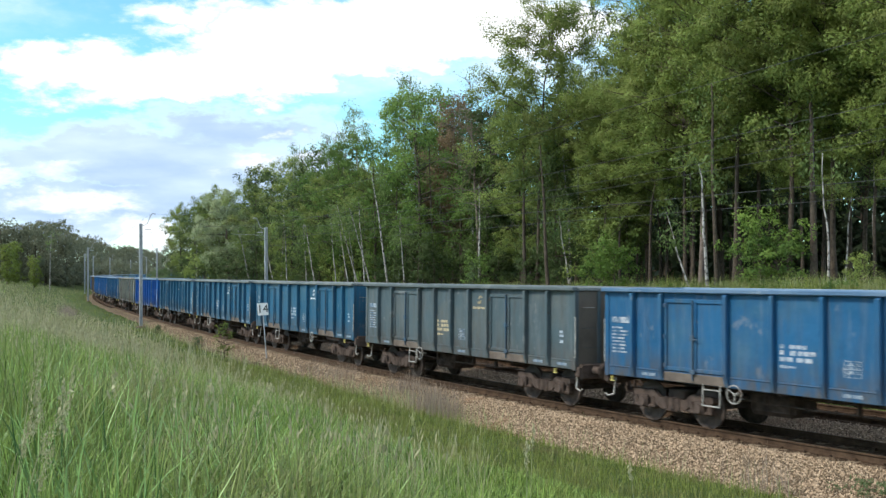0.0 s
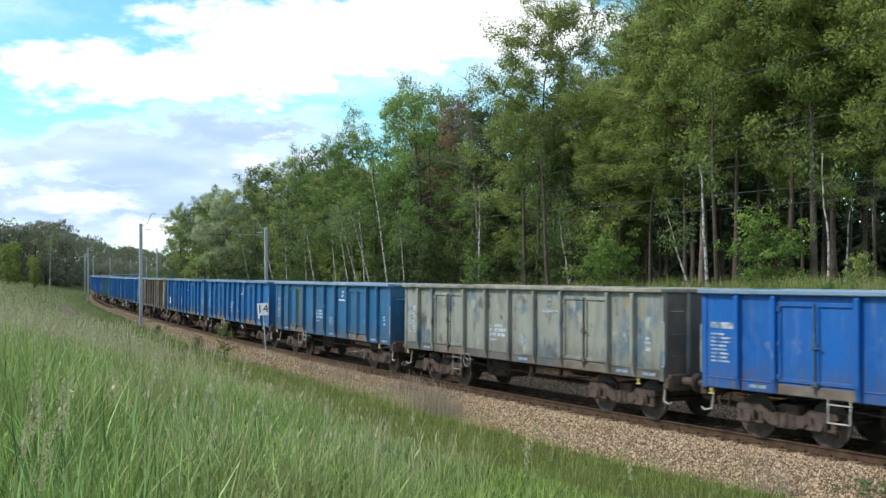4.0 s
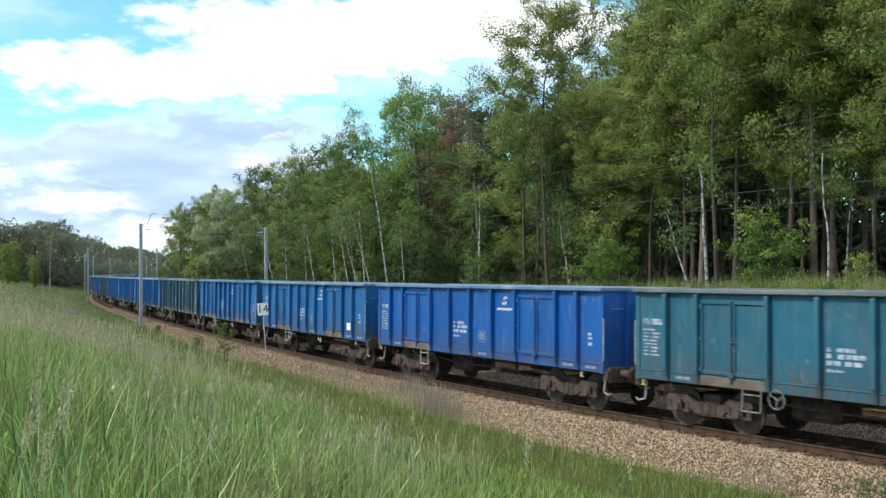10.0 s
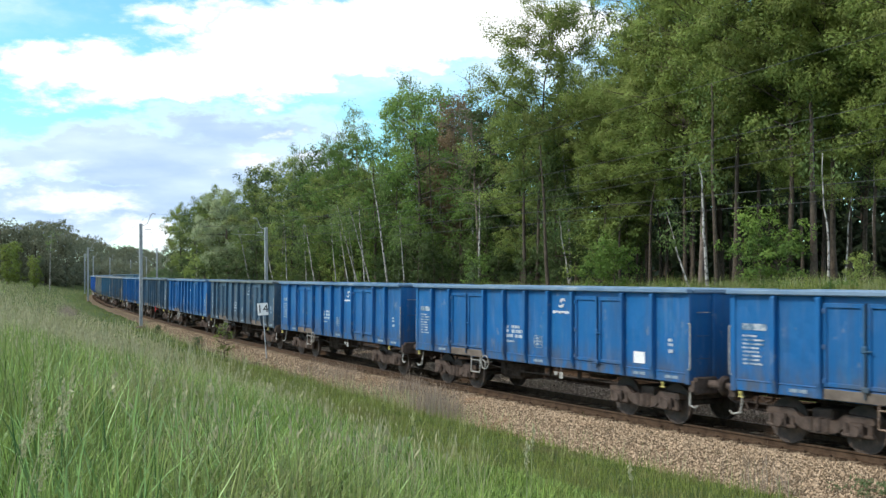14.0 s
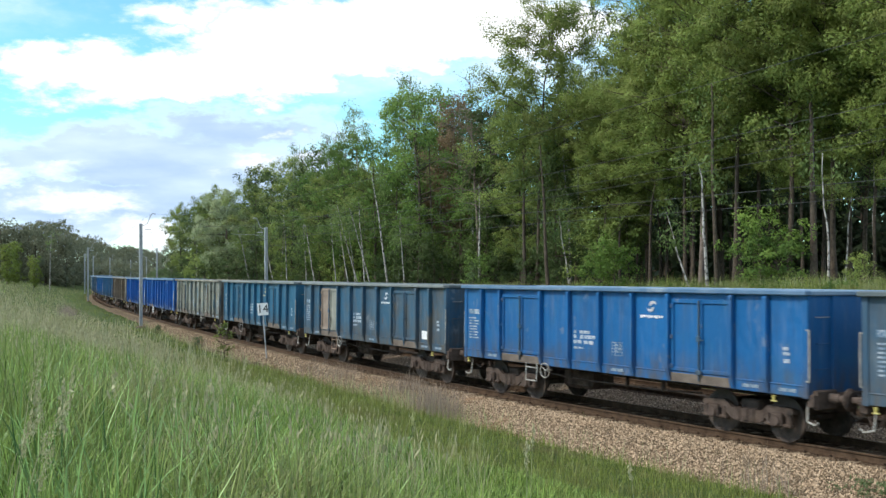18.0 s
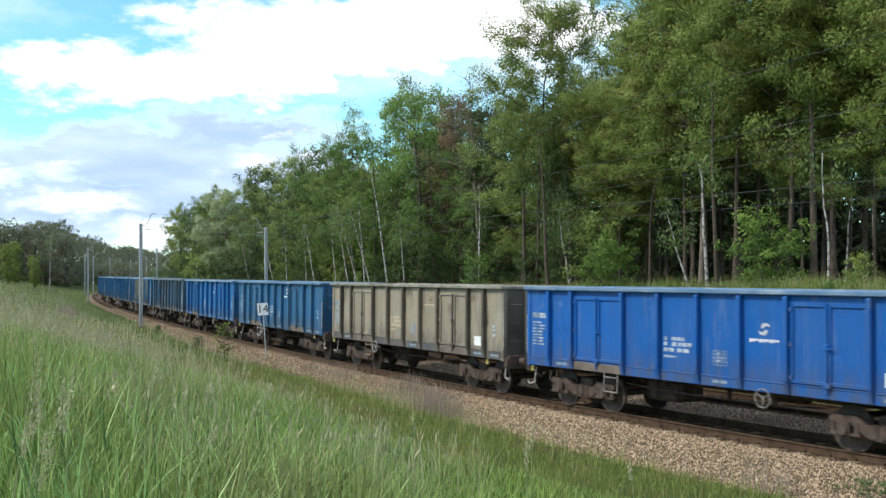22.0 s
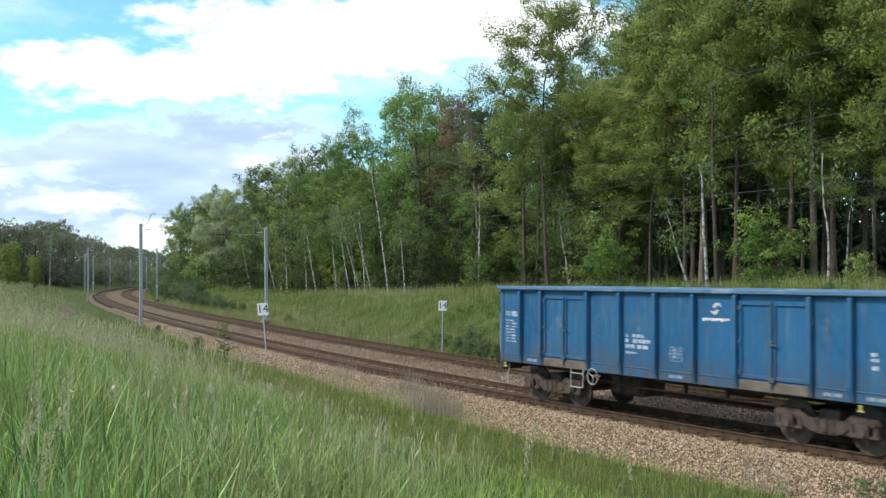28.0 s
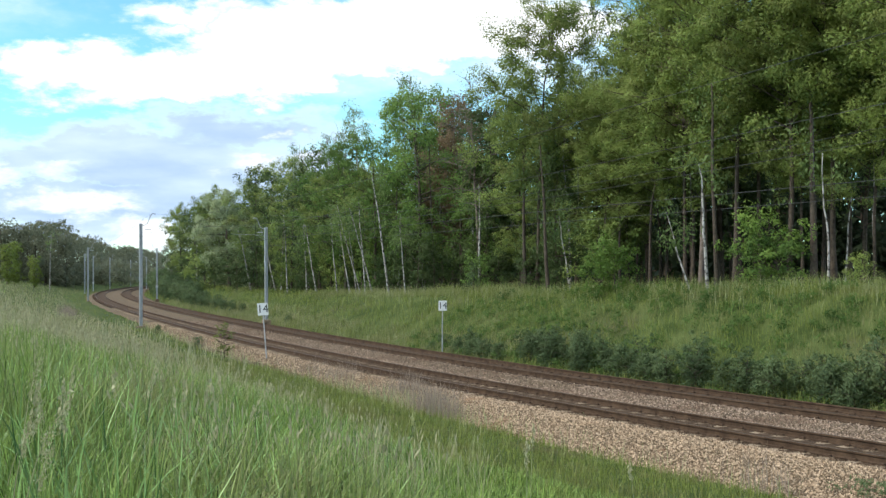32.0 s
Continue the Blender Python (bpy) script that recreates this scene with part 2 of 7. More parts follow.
M_SIGN = material("white_sign_enamel", (0.74, 0.75, 0.74), (0.86, 0.87, 0.86), 5, 0.4, bump=0.05, third=(0.55, 0.5, 0.42), third_spread=(0.68, 0.9))
M_BLACK = material("black_paint", (0.015, 0.015, 0.017), (0.03, 0.03, 0.03), 8, 0.5, bump=0)
M_UNDER = material("grimy_underframe", (0.054, 0.041, 0.035), (0.122, 0.093, 0.078), 4, 0.95, bump=0.5, fine=30, third=(0.100, 0.072, 0.055), third_scale=1.3, spec=0.12)
M_WHEEL = material("wheel_steel", (0.056, 0.042, 0.035), (0.125, 0.094, 0.076), 5, 0.8, metal=0.1, bump=0.3)
M_MARK = material("white_lettering", (0.24, 0.32, 0.40), (0.58, 0.61, 0.64), 22, 0.7, bump=0, third=(0.14, 0.22, 0.31), third_scale=7, third_spread=(0.48, 0.66))
M_LABEL = material("white_label", (0.72, 0.73, 0.72), (0.84, 0.84, 0.83), 6, 0.6, bump=0)
M_PALEBAR = material("pale_painted_iron", (0.24, 0.235, 0.215), (0.46, 0.44, 0.40), 8, 0.7, bump=0.1, third=(0.20, 0.15, 0.11), third_scale=2.5)
M_GREYBAR = material("dull_grey_iron", (0.13, 0.12, 0.11), (0.27, 0.25, 0.23), 8, 0.7, bump=0.1)
M_ORANGE = material("orange_rust", (0.24, 0.10, 0.045), (0.38, 0.19, 0.09), 6, 0.8, bump=0.2)
M_RUSTBAR = material("rusty_iron_bar", (0.150, 0.098, 0.070), (0.270, 0.190, 0.135), 8, 0.8, bump=0.2)
M_REDBAR = material("red_painted_iron", (0.45, 0.03, 0.03), (0.6, 0.06, 0.05), 8, 0.6, bump=0.1)
M_FADEDRED = material("faded_red_paint", (0.17, 0.045, 0.05), (0.30, 0.07, 0.07), 9, 0.7, bump=0.1)
M_YELLOW = material("yellow_valve_paint", (0.42, 0.35, 0.08), (0.58, 0.50, 0.18), 8, 0.6, bump=0.1)


def paint(name, main, worn, amount=0.6, grime=0.5, patches=()):
    """Weathered vehicle paint: faded patches, dirt runs down the sheet, chips and a slightly wavy surface."""
    m = bpy.data.materials.new(name)
    m.use_nodes = True
    add, link = nodes_of(m.node_tree)
    out, bsdf = add("ShaderNodeOutputMaterial"), add("ShaderNodeBsdfPrincipled", Roughness=0.55)
    bsdf.inputs["Specular IOR Level"].default_value = 0.35
    link(bsdf.outputs[0], out.inputs[0])
    tc, info = add("ShaderNodeTexCoord"), add("ShaderNodeObjectInfo")
    # every piece has its own stretch of the stain pattern
    jump = add("ShaderNodeCombineXYZ")
    far = add("ShaderNodeMath")
    far.operation = "MULTIPLY"
    link(info.outputs["Random"], far.inputs[0])
    far.inputs[1].default_value = 60.0
    for i in (0, 2):
        link(far.outputs[0], jump.inputs[i])
    at = add("ShaderNodeVectorMath")
    at.operation = "ADD"
    link(tc.outputs["Object"], at.inputs[0])
    link(jump.outputs[0], at.inputs[1])

    def noise_ramp(scale, lo, hi, squash=(1, 1, 1), detail=6.0):
        mp = add("ShaderNodeMapping")
        mp.inputs["Scale"].default_value = squash
        link(at.outputs[0], mp.inputs[0])
        n = add("ShaderNodeTexNoise", Scale=scale, Detail=detail, Roughness=0.62)
        link(mp.outputs[0], n.inputs["Vector"])
        rp = add("ShaderNodeValToRGB")
        rp.color_ramp.elements[0].position, rp.color_ramp.elements[1].position = lo, hi
        link(n.outputs[0], rp.inputs[0])
        return rp.outputs[0], n.outputs[0]

    def blend(fac, a, colour, strength=1.0):
        mx = add("ShaderNodeMix")
        mx.data_type = "RGBA"
        if strength < 1.0:
            k = add("ShaderNodeMath")
            k.operation = "MULTIPLY"
            link(fac, k.inputs[0])
            k.inputs[1].default_value = strength
            fac = k.outputs[0]
        link(fac, mx.inputs[0])
        link(a, mx.inputs[6])
        mx.inputs[7].default_value = (*colour, 1)
        return mx.outputs[2]
    base = add("ShaderNodeRGB")
    base.outputs[0].default_value = (*main, 1)
    c = blend(info.outputs["Random"], base.outputs[0], tuple(x * 0.78 for x in main), 0.8)
    c = blend(noise_ramp(0.9, amount, amount + 0.22)[0], c, worn, 0.85)
    for k, (tone, size, lo) in enumerate(patches):
        c = blend(noise_ramp(size, lo, lo + 0.07, (1, 1, 0.55), 8.0)[0], c, tone, 0.8)
    c = blend(noise_ramp(2.2, 0.50, 0.78, (1.6, 1.6, 0.22))[0], c, (0.060, 0.050, 0.042), grime)
    c = blend(noise_ramp(5.0, 0.66, 0.74)[0], c, (0.085, 0.050, 0.032), grime)
    c = blend(noise_ramp(1.6, 0.54, 0.80, (1.4, 1.4, 0.35))[0], c, tuple(0.5 * x + 0.09 for x in main), 0.10 + 0.8 * grime)
    # bare scuffs with ragged edges, and pale chalky runs
    c = blend(noise_ramp(2.8, 0.64 - 0.05 * grime, 0.68, (0.8, 0.8, 0.6), 10.0)[0], c, tuple(0.35 * x + 0.16 for x in main), 0.30 + 0.7 * grime)
    c = blend(noise_ramp(7.0, 0.54, 0.72, (1.2, 1.2, 0.12), 5.0)[0], c, tuple(0.6 * x + 0.11 for x in main), 0.35 + 0.3 * grime)
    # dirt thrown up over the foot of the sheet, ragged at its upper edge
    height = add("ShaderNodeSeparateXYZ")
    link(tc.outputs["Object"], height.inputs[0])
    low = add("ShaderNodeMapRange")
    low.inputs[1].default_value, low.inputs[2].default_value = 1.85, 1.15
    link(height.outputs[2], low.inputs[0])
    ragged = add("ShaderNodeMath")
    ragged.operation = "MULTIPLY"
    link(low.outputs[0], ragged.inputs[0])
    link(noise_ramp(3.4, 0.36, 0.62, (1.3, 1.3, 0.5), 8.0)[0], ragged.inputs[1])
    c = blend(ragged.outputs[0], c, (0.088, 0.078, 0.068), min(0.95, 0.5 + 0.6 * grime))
    link(c, bsdf.inputs["Base Color"])
    bp = add("ShaderNodeBump", Strength=0.5, Distance=0.05)
    link(noise_ramp(2.2, 0.2, 0.8, (1, 1, 0.7), 3.0)[1], bp.inputs["Height"])
    link(bp.outputs[0], bsdf.inputs["Normal"])
    return m


PAINTS = {
    "royal": paint("royal_blue_paint", (0.004, 0.102, 0.375), (0.016, 0.118, 0.31), 0.60, 0.3),
    "azure": paint("azure_blue_paint", (0.006, 0.118, 0.330), (0.020, 0.136, 0.290), 0.54, 0.4),
    "blue": paint("faded_blue_paint", (0.014, 0.112, 0.248), (0.046, 0.130, 0.205), 0.52, 0.5),
    "teal_blue": paint("dull_teal_blue_paint", (0.017, 0.112, 0.206), (0.046, 0.126, 0.178), 0.52, 0.45),
    "steel": paint("dirty_grey_blue_paint", (0.040, 0.100, 0.168), (0.082, 0.112, 0.135), 0.50, 0.55),
    "grey": paint("weathered_grey_paint", (0.078, 0.118, 0.135), (0.115, 0.13, 0.125), 0.48, 0.6),
    "teal": paint("sea_green_paint", (0.018, 0.124, 0.188), (0.046, 0.140, 0.178), 0.52, 0.5),
    "dark_teal": paint("dark_green_blue_paint", (0.028, 0.096, 0.142), (0.075, 0.104, 0.115), 0.49, 0.6),
    "khaki": paint("faded_khaki_paint", (0.250, 0.226, 0.166), (0.150, 0.137, 0.105), 0.53, 0.6, (((0.24, 0.215, 0.16), 1.2, 0.60), ((0.11, 0.085, 0.06), 1.9, 0.66))),
    "cream": paint("dirty_cream_paint", (0.315, 0.270, 0.200), (0.155, 0.140, 0.108), 0.54, 0.7, (((0.31, 0.285, 0.22), 1.2, 0.58), ((0.12, 0.085, 0.055), 1.9, 0.60), ((0.05, 0.13, 0.20), 1.1, 0.70))),
    "rusty_blue": paint("rust_mottled_blue_paint", (0.030, 0.100, 0.172), (0.085, 0.088, 0.085), 0.46, 0.7, (((0.130, 0.112, 0.085), 0.8, 0.585), ((0.10, 0.050, 0.026), 2.6, 0.66))),
    "pale": paint("bleached_grey_green_paint", (0.265, 0.275, 0.235), (0.150, 0.185, 0.190), 0.52, 0.6, (
                  ((0.055, 0.125, 0.180), 0.95, 0.56), ((0.36, 0.36, 0.31), 1.7, 0.58), ((0.26, 0.21, 0.10), 1.35, 0.60), ((0.065, 0.055, 0.048), 2.3, 0.585))),
}
PAINT_WORDS = {"royal": "bright royal blue", "azure": "azure blue", "blue": "faded mid-blue", "teal_blue": "dull teal-blue", "steel": "dirty grey-blue",
               "grey": "weathered grey", "teal": "sea-green", "dark_teal": "dark green-blue", "khaki": "faded khaki", "cream": "dirty cream", "rusty_blue": "rust-mottled dull blue", "pale": "bleached grey-green"}
M_STAKE_RUST = material("rusty_stake_steel", (0.075, 0.060, 0.046), (0.150, 0.122, 0.092), 3, 0.85, bump=0.4, per_object=0.3, third=(0.10, 0.058, 0.034), third_scale=1.5)
M_DIRT = material("dusty_sill_paint", (0.065, 0.062, 0.058), (0.145, 0.135, 0.12), 2.5, 0.85, bump=0.4, third=(0.07, 0.11, 0.16), third_scale=0.9, per_object=0.3)
# end walls: brown grime plus the shade on that face, in one dark colour
M_ENDWALL = material("shaded_grimy_end_wall", (0.070, 0.060, 0.050), (0.145, 0.124, 0.100), 1.4, 0.85, bump=0.3, third=(0.040, 0.062, 0.090), third_scale=0.6, per_object=0.3, spec=0.25)
M_INSIDE = material("coal_dusted_inner_wall", (0.05, 0.045, 0.04), (0.13, 0.11, 0.095), 2.0, 0.9, bump=0.4)
M_BROWNDOOR = material("rust_brown_primer", (0.20, 0.155, 0.12), (0.33, 0.27, 0.22), 1.4, 0.8, bump=0.3)


# ---------------------------------------------------------------- mesh helpers
def put_mat(me, *mats):
    for m in mats:
        me.materials.append(m)


def mesh_np(name, verts, faces, mat, smooth=False):
    """Mesh from arrays: verts (n, 3), faces (m, 3 or 4)."""
    me = bpy.data.meshes.new(name)
    n, k = faces.shape
    me.vertices.add(len(verts))
    me.vertices.foreach_set("co", np.ascontiguousarray(verts, np.float32).ravel())
    me.loops.add(n * k)
    me.loops.foreach_set("vertex_index", np.ascontiguousarray(faces, np.int32).ravel())
    me.polygons.add(n)
    me.polygons.foreach_set("loop_start", np.arange(0, n * k, k, dtype=np.int32))
    me.polygons.foreach_set("use_smooth", np.full(n, smooth, bool))
    me.update(calc_edges=True)
    if mat:
        me.materials.append(mat)
    return me


def bm_box(bm, x0, x1, y0, y1, z0, z1, bevel=0.0):
    g = bmesh.ops.create_cube(bm, size=1.0)
    for v in g["verts"]:
        v.co = Vector((x0 + (v.co.x + 0.5) * (x1 - x0), y0 + (v.co.y + 0.5) * (y1 - y0), z0 + (v.co.z + 0.5) * (z1 - z0)))
    if bevel:
        es = list({e for v in g["verts"] for e in v.link_edges})
        bmesh.ops.bevel(bm, geom=es, offset=bevel, segments=1, affect="EDGES")
    return g["verts"]


def bm_tube(bm, a, b, r0, r1=None, n=10, caps=True):
    """A cylinder or cone from a to b."""
    a, b = Vector(a), Vector(b)
    r1 = r0 if r1 is None else r1
    d = b - a
    m = Matrix.Translation((a + b) / 2) @ d.to_track_quat("Z", "Y").to_matrix().to_4x4()
    return bmesh.ops.create_cone(bm, cap_ends=caps, segments=n, radius1=r0, radius2=r1, depth=d.length, matrix=m)["verts"]


def bm_path(bm, pts, r, n=6):
    for a, b in zip(pts[:-1], pts[1:]):
        bm_tube(bm, a, b, r, r, n)


def bm_mesh(name, bm, *mats, smooth=False):
    me = bpy.data.meshes.new(name)
    if smooth:
        for f in bm.faces:
            f.smooth = True
    bm.to_mesh(me)
    bm.free()
    put_mat(me, *mats)
    return me


def part_of(name, me, parent, m=None, label="", mat=None):
    ob = new(name, me)
    ob.parent = parent
    if m is not None:
        ob.matrix_basis = m
    if label:
        ob["label"] = label
    if mat:
        ob.material_slots[0].link = "OBJECT"
        ob.material_slots[0].material = mat
    return ob


# ---------------------------------------------------------------- ground: one sheet to the horizon
def build_ground():
    radii = np.concatenate([[0.002, 0.5, 1.2], 2.0 * 1.033 ** np.arange(0, 240)])
    radii = radii[radii < 3300]
    fine = np.radians(np.arange(62, 118.01, 0.35))
    rest = np.radians(np.arange(118, 422, 4.0))[1:]
    ang = np.concatenate([fine, rest])
    rr, aa = np.meshgrid(radii, ang, indexing="ij")
    x, y = (rr * np.cos(aa)).ravel() + 0.31, (rr * np.sin(aa)).ravel() - 0.37
    z = ground_z(x, y)
    na = len(ang)
    i, j = np.meshgrid(np.arange(len(radii) - 1), np.arange(na), indexing="ij")
    a, b = i * na + j, i * na + (j + 1) % na
    quads = np.stack([a, a + na, b + na, b], -1).reshape(-1, 4)
    ob = new("ground", mesh_np("ground", np.stack([x, y, z], -1), quads, M_SOIL, True))
    tagged(ob, "green meadow and cutting slopes with patches of dry grass", "ground", kind="structure")


def strip(name, s_values, profile, mats, q0=0.0, cant=CANT, smooth=False):
    """A cross-section (q, z) carried along the line."""
    prof = np.array(profile)
    n = len(prof)
    x, y, th = on_line(s_values)
    q = prof[:, 0][None, :] + q0
    X = x[:, None] + np.sin(th)[:, None] * q
    Y = y[:, None] - np.cos(th)[:, None] * q
    Z = np.broadcast_to(prof[:, 1][None, :] + prof[:, 0][None, :] * math.tan(cant), X.shape)
    verts = np.stack([X, Y, Z], -1).reshape(-1, 3)
    i, j = np.meshgrid(np.arange(len(x) - 1), np.arange(n - 1), indexing="ij")
    a = i * n + j
    faces = np.stack([a, a + n, a + n + 1, a + 1], -1).reshape(-1, 4)
    return mesh_np(name, verts, faces, mats, smooth)


def build_forest_floor():
    s = np.arange(-230, 40, 2.5)
    q = np.array([-16.6, -18.0, -20, -24, -30, -38, -48, -60, -72, -84])
    x, y, _ = on_line(s[:, None] + 0 * q[None], q[None] + 0.7 * np.sin(s[:, None] * 0.9))
    z = ground_z(x.ravel(), y.ravel()) + 0.03
    z[::len(q)] -= 0.25
    n = len(q)
    i, j = np.meshgrid(np.arange(len(s) - 1), np.arange(n - 1), indexing="ij")
    a = i * n + j
    me = mesh_np("forest_floor", np.stack([x.ravel(), y.ravel(), z], -1), np.stack([a, a + n, a + n + 1, a + 1], -1).reshape(-1, 4), M_LITTER, True)
    tagged(new("forest_floor", me), "dark leaf litter on the floor of the wood", "ground", kind="structure")


LINE_S = np.concatenate([np.arange(-330, -60, 2.0), np.arange(-60, 30, 0.75), np.arange(30, 120, 3.0)])


def build_tracks():
    bed = strip("ballast", LINE_S, [(4.2, -0.72), (3.0, -0.56), (2.3, -0.37), (1.75, -0.215), (1.3, -0.178), (0.95, -0.176), (0.82, -0.195), (0, -0.20), (-0.82, -0.20), (-0.95, -0.16), (-1.3, -0.155), (-1.9, -0.22),
                                    (-2.2, -0.23), (-3.0, -0.155), (-3.35, -0.16), (-3.48, -0.20), (-4.3, -0.20), (-5.12, -0.20), (-5.25, -0.16), (-5.6, -0.155), (-6.5, -0.32), (-7.6, -0.62), (-8.2, -0.74)], M_BALLAST, cant=0.0)
    tagged(new("ballast_bed", bed), "bed of tan crushed stone under the two tracks", "ballast", kind="structure")
    rail_prof = [(-0.07, -0.172), (-0.07, -0.155), (-0.012, -0.135), (-0.009, -0.05), (-0.036, -0.036), (-0.036, -0.006), (-0.028, 0.0),
                 (0.028, 0.0), (0.036, -0.006), (0.036, -0.036), (0.009, -0.05), (0.012, -0.135), (0.07, -0.155), (0.07, -0.172)]
    rng = random.Random(5)
    # sleeper with its rail fastenings
    bm = bmesh.new()
    bm_box(bm, -0.14, 0.14, -1.25, 1.25, -0.40, -0.170, 0.02)
    sleepers_of = {0.0: bm_mesh("sleeper", bm, M_CONCRETE)}
    sleepers_of[-SPACING] = sleepers_of[0.0].copy()
    sleepers_of[-SPACING].materials[0] = M_TIMBER
    bm = bmesh.new()
    bm_box(bm, -0.07, 0.07, -0.17, 0.17, -0.178, -0.15, 0.01)
    for k in (-0.115, 0.115):
        bm_box(bm, -0.05, 0.05, k - 0.04, k + 0.04, -0.155, -0.118, 0.012)
    clip = bm_mesh("rail_clip", bm, M_RAIL)
    for q0, word in ((0.0, "nearer"), (-SPACING, "farther")):
        track = tagged(new("railway_track"), "rust-brown rails on " + ("concrete" if q0 == 0 else "dark timber") + " sleepers in tan ballast", "railway track", group="two tracks of the line")
        part_of("stained_ballast", strip("stained_ballast", LINE_S, [(0.86, -0.215), (0.80, -0.180), (0.55, -0.171), (0, -0.168), (-0.55, -0.171), (-0.80, -0.180), (-0.86, -0.215)], M_STAINED, q0), track)
        for side in (-1, 1):
            me = strip("rail", LINE_S, [(a + side * 0.752, b) for a, b in rail_prof], M_RAIL, q0)
            me.materials.append(M_RAILTOP)
            per = len(rail_prof) - 1
            idx = np.zeros(len(me.polygons), np.int32)
            if q0 == 0:
                idx[6::per] = 1
            me.polygons.foreach_set("material_index", idx)
            part_of("rail", me, track)
        near = np.arange(-96, 26, 0.6)
        for s in near:
            m = line_pose(s + rng.uniform(-0.02, 0.02), q0, rng.uniform(-0.6, 0.6))
            sl = part_of("sleeper", sleepers_of[q0], track, m)
            if s > -18:
                for side in (-0.752, 0.752):
                    part_of("rail_clip", clip, sl, pose(0, side, 0))
        # sleepers farther along the line, too small to pick apart
        bm = bmesh.new()
        for s in np.arange(-330, -96, 0.6):
            g = bm_box(bm, -0.14, 0.14, -1.25, 1.25, -0.3, -0.18)
            bmesh.ops.transform(bm, matrix=line_pose(s, q0), verts=g)
        far = part_of("sleepers", bm_mesh("sleepers", bm, M_STAINED), track)
        far["kind"] = "stuff"


def line_pose(s, q=0.0, turn=0.0, z=0.0, cant=CANT):
    """Pose on a track: x along the line, y to its left, z up."""
    x, y, th = on_line(s, q)
    return Matrix.Translation((float(x), float(y), z)) @ Matrix.Rotation(float(th) + radians(turn), 4, "Z") @ Matrix.Rotation(-cant, 4, "X")


def build_stones():
    """Loose ballast stones on the shoulders and between the tracks."""
    r = np.random.RandomState(11)
    base = np.array([(1, 0, 0), (-1, 0, 0), (0, 1, 0), (0, -1, 0), (0, 0, 1), (0, 0, -1)], float)
    tri = np.array([(0, 2, 4), (2, 1, 4), (1, 3, 4), (3, 0, 4), (2, 0, 5), (1, 2, 5), (3, 1, 5), (0, 3, 5)])

    def heap(name, spans, mat, label, count_density):
        V = []
        for s0, s1, q0, q1, dens in spans:
            n = int((s1 - s0) * (q1 - q0) * dens * count_density)
            s, q = r.uniform(s0, s1, n), r.uniform(q0, q1, n)
            x, y, th = on_line(s, q)
            prof_q = (-8.2, -7.6, -6.5, -5.6, -5.25, -5.12, -3.48, -3.35, -3.0, -2.2, -1.9, -1.3, -0.95, -0.82, 0.82, 0.95, 1.3, 1.75, 2.3, 3.0, 4.2)
            prof_z = (-0.74, -0.62, -0.32, -0.155, -0.16, -0.20, -0.20, -0.16, -0.155, -0.23, -0.22, -0.155, -0.16, -0.20, -0.195, -0.176, -0.178, -0.215, -0.37, -0.56, -0.72)
            z = np.interp(q, prof_q, prof_z) + r.uniform(-0.005, 0.018, n)
            keep = q < shoulder(s) + 0.15
            s, q, x, y, z = s[keep], q[keep], x[keep], y[keep], z[keep]
            n = len(s)
            size = r.uniform(0.016, 0.034, n)
            v = base[None] * (size[:, None] * r.uniform(0.6, 1.25, (n, 6)))[..., None] * r.uniform(0.7, 1.2, (n, 1, 3))
            v += r.normal(0, 0.22, (n, 6, 3)) * size[:, None, None]
            V.append(v + np.stack([x, y, z], -1)[:, None])
        V = np.concatenate(V)
        n = len(V)
        F = (tri[None] + (np.arange(n) * 6)[:, None, None]).reshape(-1, 3)
        tagged(new(name, mesh_np(name, V.reshape(-1, 3), F, mat)), label, "gravel", kind="stuff")
    heap("ballast_stones", [(-8, 8, 1.12, 3.7, 760), (-30, -8, 1.12, 3.0, 240), (-62, -30, 1.12, 2.9, 120)], M_STONE, "loose tan and grey crushed stones on the shoulder", 1.0)
    heap("stained_ballast_stones", [(-30, 9, -0.65, 0.65, 150), (-30, 9, -4.95, -3.65, 60), (-24, 8, 0.84, 1.15, 320)], M_STONE_DARK, "oil-darkened stones between the rails", 1.0)
    heap("rust_stained_stones", [(-8, 8, -3.4, -0.85, 280), (-30, -8, -3.4, -0.85, 120), (-62, -30, -3.4, -0.85, 80), (-16, 9, -7.3, -5.2, 80)],
         M_STONE_RUST, "rust-dusted crushed stones between the tracks", 1.0)


# ---------------------------------------------------------------- open goods wagons
HALF = 6.44
# two builds of body: outer stake, door's outer and inner stake, mid stake, each from the middle
BUILDS = {"a": (5.424, 4.461, 2.503, 1.251), "b": (5.278, 4.186, 2.169, 1.089)}
STAKES = {k: (-o, -d, -i, -m, 0.0, m, i, d, o) for k, (o, d, i, m) in BUILDS.items()}
SIDE_Y = 1.385          # outer face of the side sheet
TOP, FOOT = 3.225, 1.045
LENGTH, SPEED, START = 14.04, 18.380, 5.222
DOORS = {k: ((-d, -i), (i, d)) for k, (o, d, i, m) in BUILDS.items()}
# how far the train lags behind an even run, by the second
LAG = ((0, 3, 5, 6.5, 8, 10, 13, 15, 18, 20, 22, 24, 25, 28, 32), (0.15, 0.30, 0.08, -0.10, 0.12, 0.30, 0.58, 0.72, 0.75, 0.82, 0.70, 0.58, 0.44, 0.0, -0.3))


